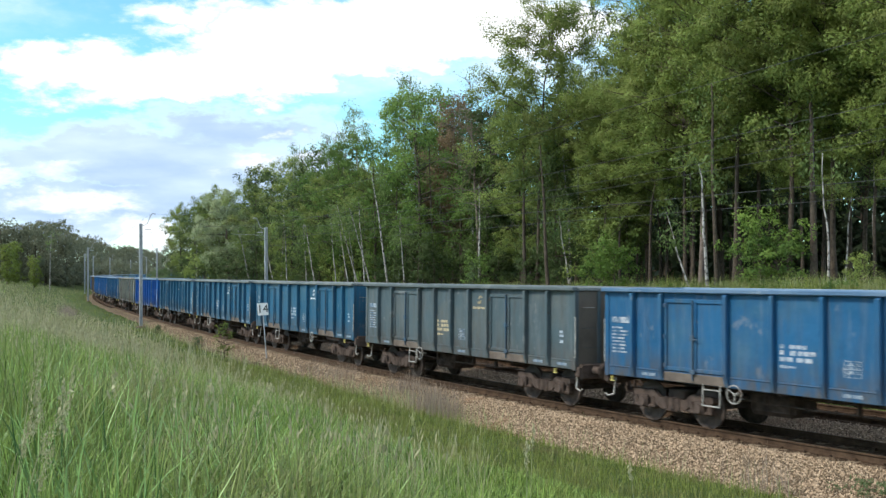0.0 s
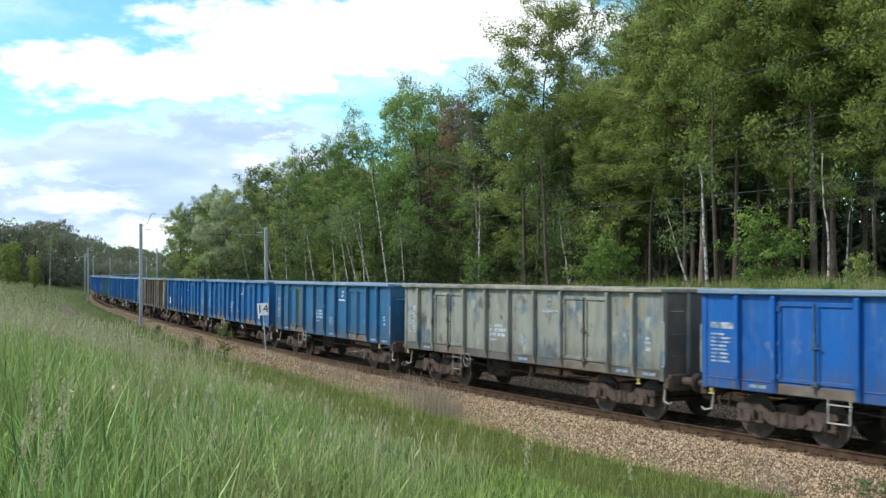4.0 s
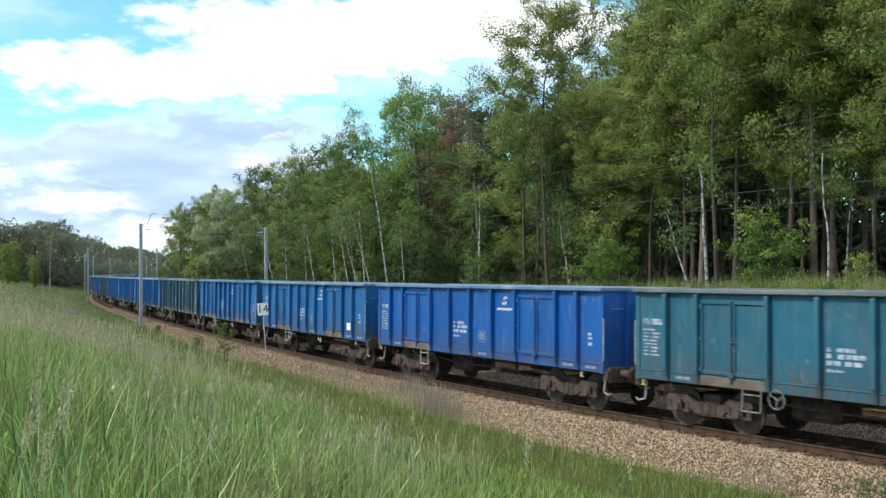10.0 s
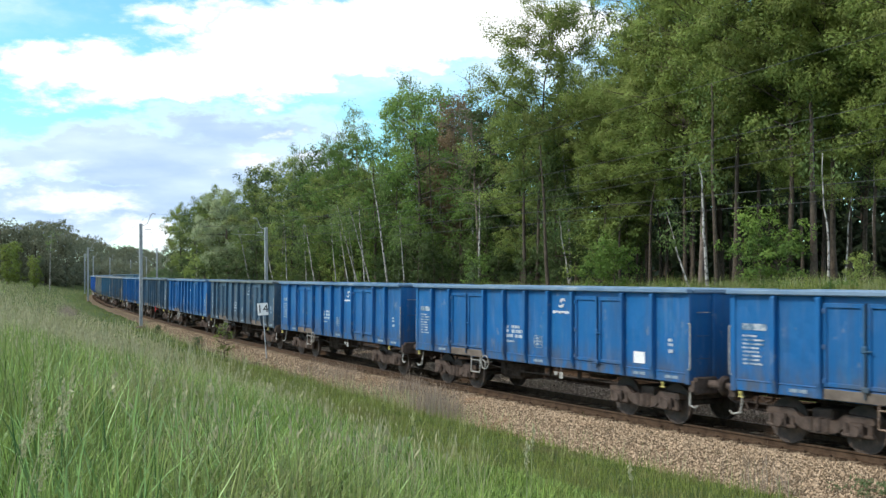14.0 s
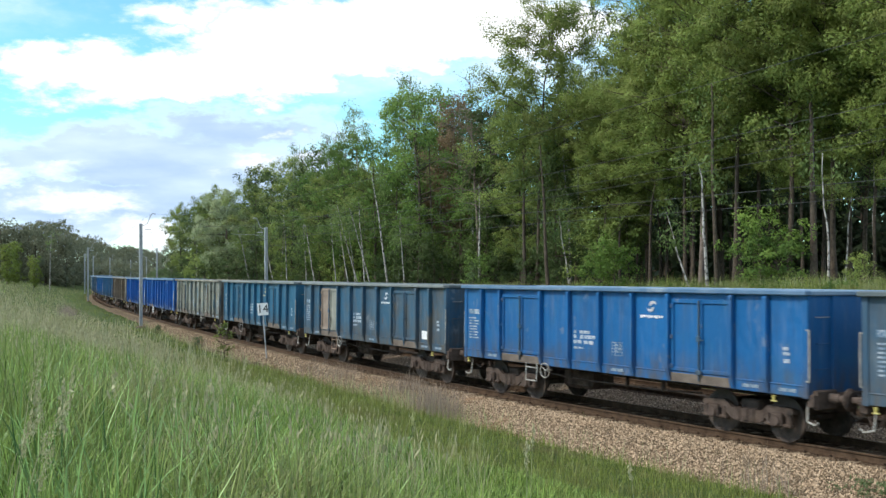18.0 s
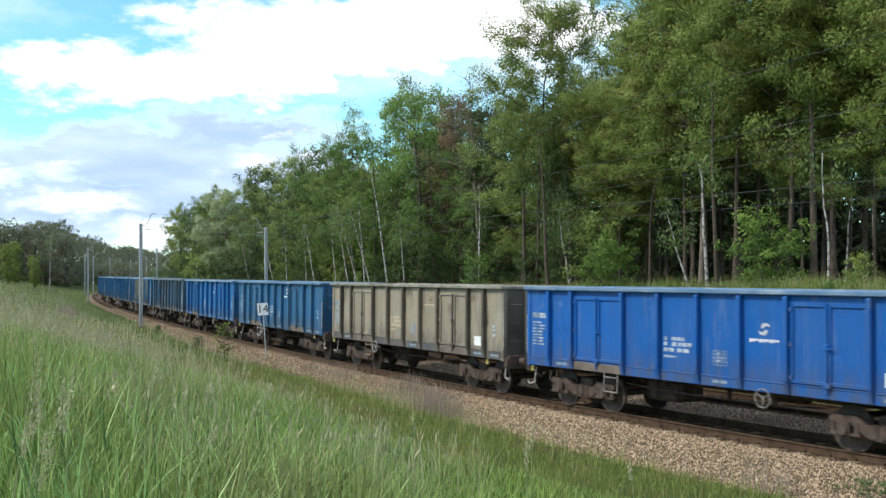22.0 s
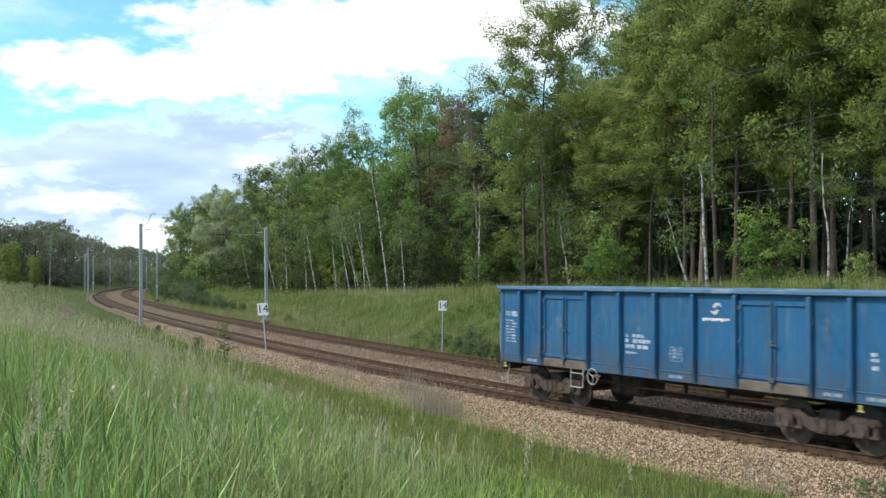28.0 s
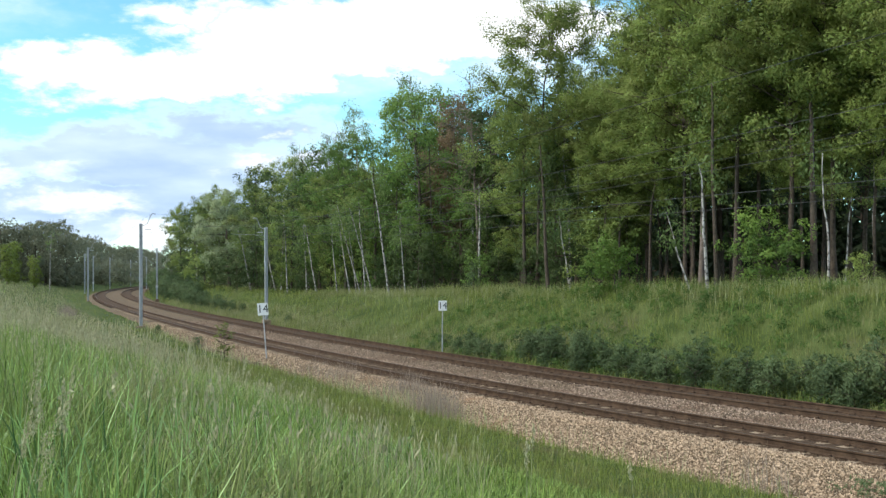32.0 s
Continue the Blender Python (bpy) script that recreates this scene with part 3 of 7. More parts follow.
def wagon_meshes():
    g = {}
    # side panels between the stakes, each origin at its middle; built for the side y = -SIDE_Y
    for k, (o, d, i, m) in BUILDS.items():
        for word, half in (("end_panel", (HALF - o) / 2), ("next_panel", (o - d) / 2), ("mid_panel", m / 2)):
            bm = bmesh.new()
            bm_box(bm, -half, half, -SIDE_Y, -SIDE_Y + 0.05, 1.298, TOP - 0.06)
            bmesh.ops.subdivide_edges(bm, edges=[e for e in bm.edges if abs(e.verts[0].co.x - e.verts[1].co.x) > 0.1 or abs(e.verts[0].co.z - e.verts[1].co.z) > 0.1], cuts=5, use_grid_fill=True)
            rr = random.Random(half)
            for v in bm.verts:
                if v.co.y < -SIDE_Y + 0.01 and abs(v.co.x) < half - 0.02 and 1.31 < v.co.z < TOP - 0.08:
                    v.co.y += rr.uniform(-0.008, 0.012)
            g[word + k] = bm_mesh("side_panel", bm, M_DIRT, smooth=False)
        bm = bmesh.new()
        bm_box(bm, (i - d) / 2, (d - i) / 2, -SIDE_Y, -SIDE_Y + 0.05, 2.99, TOP - 0.06)
        g["header" + k] = bm_mesh("door_header", bm, M_DIRT)
    bm = bmesh.new()
    bm_box(bm, -HALF, HALF, -SIDE_Y, -SIDE_Y + 0.05, 1.298, TOP - 0.06)
    g["side"] = bm_mesh("side_sheet", bm, M_DIRT)
    bm = bmesh.new()
    bm_box(bm, -HALF + 0.02, HALF - 0.02, -SIDE_Y + 0.055, -SIDE_Y + 0.062, 1.28, TOP - 0.06)
    g["lining"] = bm_mesh("inner_lining", bm, M_INSIDE)
    # stake: a channel with sloping foot
    bm = bmesh.new()
    pts = [(-SIDE_Y - 0.14, 1.36), (-SIDE_Y - 0.14, TOP - 0.15), (-SIDE_Y, TOP - 0.06), (-SIDE_Y, 1.06), (-SIDE_Y - 0.055, 1.06)]
    for w0, w1 in ((-0.052, 0.052),):
        va = [bm.verts.new((w0, y, z)) for y, z in pts]
        vb = [bm.verts.new((w1, y, z)) for y, z in pts]
        bm.faces.new(va)
        bm.faces.new(vb[::-1])
        for i in range(5):
            bm.faces.new((va[i], vb[i], vb[(i + 1) % 5], va[(i + 1) % 5]))
    bmesh.ops.recalc_face_normals(bm, faces=bm.faces)
    bmesh.ops.bevel(bm, geom=list(bm.edges), offset=0.008, segments=1, affect="EDGES")
    g["stake"] = bm_mesh("stake", bm, M_DIRT)
    bm = bmesh.new()
    bm_box(bm, -0.07, 0.07, -SIDE_Y - 0.03, -SIDE_Y + 0.10, FOOT - 0.02, TOP - 0.05, 0.012)
    g["corner"] = bm_mesh("corner_post", bm, M_DIRT)
    # top rail
    bm = bmesh.new()
    bm_box(bm, -HALF - 0.06, HALF + 0.06, -SIDE_Y - 0.145, -SIDE_Y + 0.07, TOP - 0.105, TOP, 0.02)
    g["rim"] = bm_mesh("top_rail", bm, M_DIRT)
    bm = bmesh.new()
    bm_box(bm, -0.10, 0.07, -SIDE_Y + 0.08, SIDE_Y - 0.08, TOP - 0.105, TOP - 0.003, 0.02)
    g["end_rim"] = bm_mesh("end_rail", bm, M_DIRT)
    # sill beam under the sheet
    bm = bmesh.new()
    bm_box(bm, -HALF, HALF, -SIDE_Y - 0.012, -SIDE_Y + 0.12, FOOT, 1.296, 0.015)
    bm_box(bm, -HALF, HALF, -SIDE_Y - 0.028, -SIDE_Y - 0.004, 1.262, 1.285, 0.006)
    g["sill"] = bm_mesh("sill_beam", bm, M_DIRT)
    # door leaf, 0.9 wide, origin at its middle foot
    bm = bmesh.new()
    w = 0.452
    bm_box(bm, -w, w, -SIDE_Y + 0.002, -SIDE_Y + 0.05, 1.302, 2.985)
    for a, b in ((-w, -w + 0.075), (w - 0.075, w)):
        bm_box(bm, a, b, -SIDE_Y - 0.045, -SIDE_Y + 0.01, 1.305, 2.98, 0.012)
    bm_box(bm, -w + 0.07, w - 0.07, -SIDE_Y - 0.04, -SIDE_Y + 0.01, 2.885, 2.975, 0.012)
    bm_box(bm, -w + 0.07, w - 0.07, -SIDE_Y - 0.035, -SIDE_Y + 0.01, 1.31, 1.40, 0.012)
    g["leaf"] = bm_mesh("door_leaf", bm, M_DIRT)
    bm = bmesh.new()
    bm_box(bm, -0.05, 0.05, -SIDE_Y - 0.07, -SIDE_Y - 0.03, -0.05, 0.05, 0.01)
    g["hinge"] = bm_mesh("hinge", bm, M_UNDER)
    bm = bmesh.new()
    bm_tube(bm, (0, -SIDE_Y - 0.075, 1.14), (0, -SIDE_Y - 0.075, 2.95), 0.022, n=8)
    bm_box(bm, -0.06, 0.05, -SIDE_Y - 0.11, -SIDE_Y - 0.05, 2.02, 2.16, 0.015)
    bm_box(bm, -0.03, 0.16, -SIDE_Y - 0.10, -SIDE_Y - 0.075, 2.05, 2.08, 0.006)
    bm_box(bm, -0.07, 0.09, -SIDE_Y - 0.11, -SIDE_Y - 0.05, 1.27, 1.38, 0.015)
    g["lock"] = bm_mesh("locking_bar", bm, M_UNDER)
    # end wall and its ribs, facing +x
    bm = bmesh.new()
    bm_box(bm, -0.05, 0.0, -SIDE_Y + 0.03, SIDE_Y - 0.03, 1.10, TOP - 0.06)
    g["end"] = bm_mesh("end_wall", bm, M_DIRT)
    bm = bmesh.new()
    bm_box(bm, -0.01, 0.05, -0.05, 0.05, 1.12, TOP - 0.10, 0.012)
    g["rib"] = bm_mesh("end_rib", bm, M_DIRT)
    bm = bmesh.new()
    bm_path(bm, [(-0.01, -0.17, 0), (0.06, -0.17, 0), (0.06, 0.17, 0), (-0.01, 0.17, 0)], 0.009, 5)
    g["rung"] = bm_mesh("hand_hold", bm, M_PALEBAR)
    bm = bmesh.new()
    bm_box(bm, -0.06, 0.12, -1.36, 1.36, 0.86, 1.12, 0.02)
    bm_box(bm, 0.0, 0.13, -1.28, -0.62, 0.80, 1.20, 0.03)
    bm_box(bm, 0.0, 0.13, 0.62, 1.28, 0.80, 1.20, 0.03)
    g["headstock"] = bm_mesh("headstock", bm, M_UNDER)
    # buffer
    bm = bmesh.new()
    bm_tube(bm, (0.10, 0, 0), (0.34, 0, 0), 0.105, 0.095, 12)
    bm_tube(bm, (0.34, 0, 0), (0.50, 0, 0), 0.075, 0.075, 12)
    bm_tube(bm, (0.50, 0, 0), (0.545, 0, 0), 0.16, 0.235, 16)
    bm_tube(bm, (0.545, 0, 0), (0.575, 0, 0), 0.235, 0.215, 16)
    g["buffer"] = bm_mesh("buffer", bm, M_UNDER, smooth=False)
    bm = bmesh.new()
    bm_box(bm, 0.10, 0.40, -0.05, 0.05, 0.95, 1.06, 0.02)
    bm_tube(bm, (0.36, 0, 1.0), (0.44, 0, 0.62), 0.04, 0.035, 8)
    bm_tube(bm, (0.44, -0.06, 0.62), (0.52, -0.06, 0.45), 0.025, 0.025, 8)
    bm_path(bm, [(0.12, -0.35, 0.92), (0.30, -0.38, 0.66), (0.46, -0.36, 0.60), (0.56, -0.30, 0.74)], 0.03, 8)
    g["coupling"] = bm_mesh("screw_coupling", bm, M_UNDER)
    # floor and centre sill
    bm = bmesh.new()
    bm_box(bm, -HALF + 0.05, HALF - 0.05, -SIDE_Y + 0.07, SIDE_Y - 0.07, 1.20, 1.27)
    g["floor"] = bm_mesh("floor_plate", bm, M_INSIDE)
    bm = bmesh.new()
    bm_box(bm, -HALF, HALF, -0.22, 0.22, 0.82, 1.19, 0.02)
    for x in (-3.2, -1.25, 0.0, 1.25, 3.2):
        bm_box(bm, x - 0.06, x + 0.06, -1.25, 1.25, 0.98, 1.19, 0.01)
    g["frame"] = bm_mesh("centre_sill", bm, M_UNDER)
    # brake gear under the floor
    bm = bmesh.new()
    bm_tube(bm, (-0.45, 0, 0), (0.45, 0, 0), 0.20, n=14)
    for a, b in ((-0.45, -0.53), (0.45, 0.53)):
        bm_tube(bm, (a, 0, 0), (b, 0, 0), 0.20, 0.11, 14)
    g["tank"] = bm_mesh("air_tank", bm, M_UNDER)
    bm = bmesh.new()
    bm_box(bm, -0.62, 0.62, -0.55, 0.35, 0.42, 0.98, 0.10)
    g["hopper_box"] = bm_mesh("brake_box", bm, M_UNDER)
    bm = bmesh.new()
    bm_path(bm, [(-3.0, -0.85, 0.80), (-1.6, -0.85, 0.72), (1.6, -0.85, 0.72), (3.0, -0.85, 0.80)], 0.022, 6)
    for x in (-1.9, 0.4, 1.7):
        bm_box(bm, x - 0.04, x + 0.04, -0.9, -0.8, 0.7, 1.05, 0.01)
    g["rods"] = bm_mesh("brake_rodding", bm, M_UNDER)
    # bogie, origin at its pivot on the rail top
    bm = bmesh.new()
    side = [(-1.28, 0.62), (-1.24, 0.74), (-0.62, 0.76), (-0.42, 0.60), (0.42, 0.60), (0.62, 0.76), (1.24, 0.74), (1.28, 0.62),
            (1.16, 0.56), (0.66, 0.55), (0.42, 0.36), (0.2, 0.31), (-0.2, 0.31), (-0.42, 0.36), (-0.66, 0.55), (-1.16, 0.56)]
    va = [bm.verts.new((x, -1.06, z)) for x, z in side]
    vb = [bm.verts.new((x, -0.94, z)) for x, z in side]
    bm.faces.new(va)
    bm.faces.new(vb[::-1])
    for i in range(len(side)):
        k = (i + 1) % len(side)
        bm.faces.new((va[i], vb[i], vb[k], va[k]))
    bmesh.ops.recalc_face_normals(bm, faces=bm.faces)
    for x in (-0.2, 0.0, 0.2):
        bm_tube(bm, (x, -1.02, 0.36), (x, -1.02, 0.62), 0.085, n=10)
    g["bogie_side"] = bm_mesh("bogie_side_frame", bm, M_UNDER)
    bm = bmesh.new()
    bm_box(bm, -0.25, 0.25, -0.93, 0.93, 0.50, 0.80, 0.03)
    for x in (-1.2, 1.2):
        bm_box(bm, x - 0.05, x + 0.05, -0.93, 0.93, 0.58, 0.70, 0.02)
    g["bolster"] = bm_mesh("bolster", bm, M_UNDER)
    bm = bmesh.new()
    bm_box(bm, -0.15, 0.15, -1.15, -0.95, 0.33, 0.63, 0.03)
    bm_tube(bm, (0, -1.20, 0.46), (0, -1.13, 0.46), 0.11, 0.125, 12)
    for x in (-0.27, 0.27):
        bm_tube(bm, (x, -1.03, 0.38), (x, -1.03, 0.60), 0.07, n=10)
    bm_box(bm, -0.36, 0.36, -1.10, -0.97, 0.33, 0.40, 0.015)
    g["axle_box"] = bm_mesh("axle_box", bm, M_UNDER)
    bm = bmesh.new()
    for a, b, r0, r1 in ((-0.80, -0.775, 0.49, 0.49), (-0.775, -0.69, 0.462, 0.458)):
        bm_tube(bm, (0, -a, 0), (0, -b, 0), r0, r1, 20)
    bm_tube(bm, (0, 0.69, 0), (0, 0.66, 0), 0.40, 0.30, 20)
    bm_tube(bm, (0, 0.80, 0), (0, 0.84, 0), 0.16, 0.12, 10)
    g["wheel"] = bm_mesh("wheel", bm, M_WHEEL)
    bm = bmesh.new()
    bm_tube(bm, (0, -1.0, 0), (0, 1.0, 0), 0.075, n=12)
    g["axle"] = bm_mesh("axle", bm, M_WHEEL)
    # hand holds, step and hand wheel
    bm = bmesh.new()
    bm_path(bm, [(0, -SIDE_Y - 0.02, 1.38), (0.10, -SIDE_Y - 0.06, 1.38), (0.10, -SIDE_Y - 0.06, 2.42), (0, -SIDE_Y - 0.02, 2.42)], 0.018, 6)
    g["rail_hold"] = bm_mesh("hand_rail", bm, M_PALEBAR)
    bm = bmesh.new()
    bm_path(bm, [(-0.25, -SIDE_Y - 0.03, 1.08), (-0.25, -SIDE_Y - 0.05, 0.60), (0.25, -SIDE_Y - 0.05, 0.60), (0.25, -SIDE_Y - 0.03, 1.08)], 0.018, 6)
    bm_path(bm, [(-0.25, -SIDE_Y - 0.035, 0.96), (0.25, -SIDE_Y - 0.035, 0.96)], 0.016, 6)
    g["step"] = bm_mesh("step_ladder", bm, M_PALEBAR)
    bm = bmesh.new()
    ring = [(0.20 * math.cos(a), -SIDE_Y - 0.10, 0.20 * math.sin(a)) for a in np.linspace(0, 2 * math.pi, 21)]
    bm_path(bm, ring, 0.015, 6)
    for a in (0.5, 2.6, 4.7):
        bm_tube(bm, (0, -SIDE_Y - 0.07, 0), (0.2 * math.cos(a), -SIDE_Y - 0.10, 0.2 * math.sin(a)), 0.014, n=6)
    bm_tube(bm, (0, -SIDE_Y + 0.15, 0), (0, -SIDE_Y - 0.09, 0), 0.03, n=8)
    g["hand_wheel"] = bm_mesh("hand_wheel", bm, M_PALEBAR)
    bm = bmesh.new()
    bm_tube(bm, (0, -SIDE_Y - 0.06, 0.93), (0, -SIDE_Y - 0.06, 1.03), 0.03, 0.045, 8)
    bm_box(bm, -0.07, 0.07, -SIDE_Y - 0.08, -SIDE_Y - 0.03, 0.90, 0.93, 0.008)
    g["valve"] = bm_mesh("release_valve", bm, M_YELLOW)
    bm = bmesh.new()
    bm_path(bm, [(0, -1.20, 0.98), (0.02, -1.25, 0.55), (0.22, -1.27, 0.50), (0.30, -1.27, 0.56)], 0.022, 6)
    g["foot_step"] = bm_mesh("shunter_step", bm, M_PALEBAR)
    # lettering blocks: rows of plain bars, lying on the sheet
    y0, y1 = -SIDE_Y - 0.008, -SIDE_Y - 0.002
    r = random.Random(3)

    def rows(name, spec, mat):
        b = bmesh.new()
        for xa, xb, za, zb in spec:
            bm_box(b, xa, xb, y0, y1, za, zb)
        return bm_mesh(name, b, mat)
    g["end_table"] = rows("data_table", [(-0.30, 0.34, 2.36, 2.50)] + [(-0.28, 0.3 - r.uniform(0, 0.25), 1.62 + i * 0.085, 1.66 + i * 0.085) for i in range(8)], M_TABLE)
    g["number"] = rows("number_block", [(-0.48, -0.38, 2.01, 2.09), (-0.24, -0.10, 2.01, 2.09), (-0.07, 0.04, 2.01, 2.09), (0.07, 0.18, 2.01, 2.09), (-0.48, -0.38, 1.88, 1.97), (-0.22, -0.08, 1.87, 1.97),
                                        (-0.03, 0.08, 1.88, 1.97), (0.11, 0.24, 1.88, 1.97), (0.27, 0.40, 1.88, 1.97), (-0.48, -0.34, 1.74, 1.83), (-0.31, -0.16, 1.74, 1.83), (-0.06, 0.10, 1.74, 1.83),
                                        (0.13, 0.32, 1.74, 1.83), (-0.48, -0.30, 1.60, 1.66), (-0.27, -0.08, 1.61, 1.65)], M_MARK)
    g["grid"] = rows("load_table", [(-0.20, 0.20, z, z + 0.016) for z in (1.52, 1.60, 1.68, 1.76, 1.84)] + [(x, x + 0.016, 1.536, 1.84) for x in (-0.20, -0.08, 0.05, 0.184)]
                     + [(-0.06 + 0.125 * (k % 2), 0.01 + 0.125 * (k % 2), 1.625 + 0.08 * (k // 2), 1.655 + 0.08 * (k // 2)) for k in range(6)], M_FAINT)
    g["tag"] = rows("tag_plate", [(-0.075, 0.075, 0.76, 0.93), (-0.30, -0.16, 0.84, 0.93)], M_PALEBAR)
    g["tag_bracket"] = rows("tag_bracket", [(-0.03, 0.03, 0.93, 1.06), (-0.25, -0.21, 0.93, 1.06)], M_UNDER)
    g["red_patch"] = rows("red_square", [(-0.15, 0.15, 1.50, 1.78)], M_FADEDRED)
    b = bmesh.new()
    for k in (-1, 1):
        # two slanted strokes, one above the other
        loop = [(-0.20, -0.02), (-0.13, 0.10), (0.02, 0.13), (0.15, 0.09), (0.20, -0.02), (0.08, 0.03), (-0.03, 0.00), (-0.10, -0.07)]
        b.faces.new([b.verts.new((xx * k + 0.05 * k, y0, 2.80 + (zz + 0.075) * k)) for xx, zz in loop])
    bmesh.ops.solidify(b, geom=list(b.faces), thickness=0.004)
    g["logo"] = bm_mesh("emblem", b, M_MARK)
    g["brand"] = rows("name_bar", [(-0.40 + k * 0.09, -0.335 + k * 0.09, 2.50 + 0.012 * ((k * 7) % 3), 2.575) for k in range(9)], M_MARK)
    g["small"] = rows("small_lettering", [(-0.12, 0.02, 1.98, 2.05), (-0.12, 0.06, 1.88, 1.94), (-0.1, 0.05, 1.72, 1.80)], M_MARK)
    g["label"] = rows("white_label", [(-0.20, 0.20, 1.42, 1.70)], M_LABEL)
    g["sill_mark"] = rows("sill_lettering", [(-0.22, 0.22, 1.13, 1.20)], M_FAINT)
    b = bmesh.new()
    # one sprayed line of loops and hooks, of no reading
    line = [(-0.50 + 0.0135 * i + 0.11 * math.sin(i * 0.42), y0 - 0.006, 1.72 + 0.21 * math.sin(i * 0.42 + 1.1) * (0.75 + 0.25 * math.sin(i * 0.13)) + 0.05 * math.sin(i * 0.9)) for i in range(78)]
    bm_path(b, line, 0.024, 5)
    g["graffiti"] = bm_mesh("scrawl", b, M_LABEL)
    bm = bmesh.new()
    bmesh.ops.create_circle(bm, cap_ends=True, segments=14, radius=0.5)
    for v in bm.verts:
        k = 1 + 0.35 * math.sin(v.co.x * 9 + v.co.y * 5)
        v.co = Vector((v.co.x * k, y0 + 0.004, v.co.y * k * 1.5 + 2.1))
    g["patch"] = bm_mesh("worn_patch", bm, M_DIRT)
    return g


# build, paint, step metal, hand-wheel place, what sets the wagon apart
FLEET = [
    ("a", "blue", "pale", "rear", "label_no"),
    ("b", "grey", "pale", "rear", "rust_logo"),
    ("a", "teal_blue", "pale", "mid", ""),
    ("a", "teal_blue", "pale", "rear", ""),
    ("b", "teal_blue", "dark", "mid", "red_square"),
    ("a", "royal", "pale", "mid", "label two"),
    ("a", "pale", "dark", "rear", ""),
    ("a", "blue", "rust", "rear", "grey_door"),
    ("b", "azure", "pale", "rear", "label"),
    ("b", "azure", "dark", "none", "label graffiti brown_door"),
    ("a", "khaki", "dark", "mid", "rust_logo"),
    ("a", "azure", "pale", "rear", ""),
    ("a", "azure", "pale", "rear", "clean"),
    ("a", "teal", "dark", "rear", "rust_logo"),
    ("a", "royal", "pale", "none", "clean"),
    ("b", "azure", "pale", "rear", "label grey_patch"),
    ("b", "azure", "pale", "rear", "rust orange_patch"),
    ("a", "dark_teal", "dark", "rear", "rust_logo rust"),
    ("b", "azure", "rust", "rear", "threshold rust"),
    ("b", "azure", "pale", "rear", "label clean"),
    ("b", "azure", "pale", "rear", "clean"),
    ("a", "steel", "dark", "rear", ""),
    ("b", "azure", "pale", "rear", "clean"),
    ("b", "steel", "dark", "red", ""),
    ("a", "azure", "pale", "rear", "threshold"),
    ("a", "rusty_blue", "rust", "rear", "brown_leaf label"),
    ("b", "teal_blue", "dark", "mid", "rust_logo"),
    ("a", "pale", "rust", "mid", "rust rust_logo grey_door"),
    ("a", "royal", "pale", "mid", "clean white_step low_logo"),
    ("a", "royal", "dark", "mid", "label clean low_logo"),
    ("a", "cream", "rust", "rear", "label rust_logo"),
    ("b", "blue", "pale", "rear", ""),
    ("a", "azure", "dark", "mid", "clean"),
    ("a", "rusty_blue", "dark", "mid", ""),
    ("a", "blue", "dark", "rear", "khaki_mid rust_logo"),
    ("a", "blue", "dark", "rear", ""),
    ("a", "blue", "pale", "rear", ""),
    ("a", "blue", "pale", "rear", "label_no"),
]


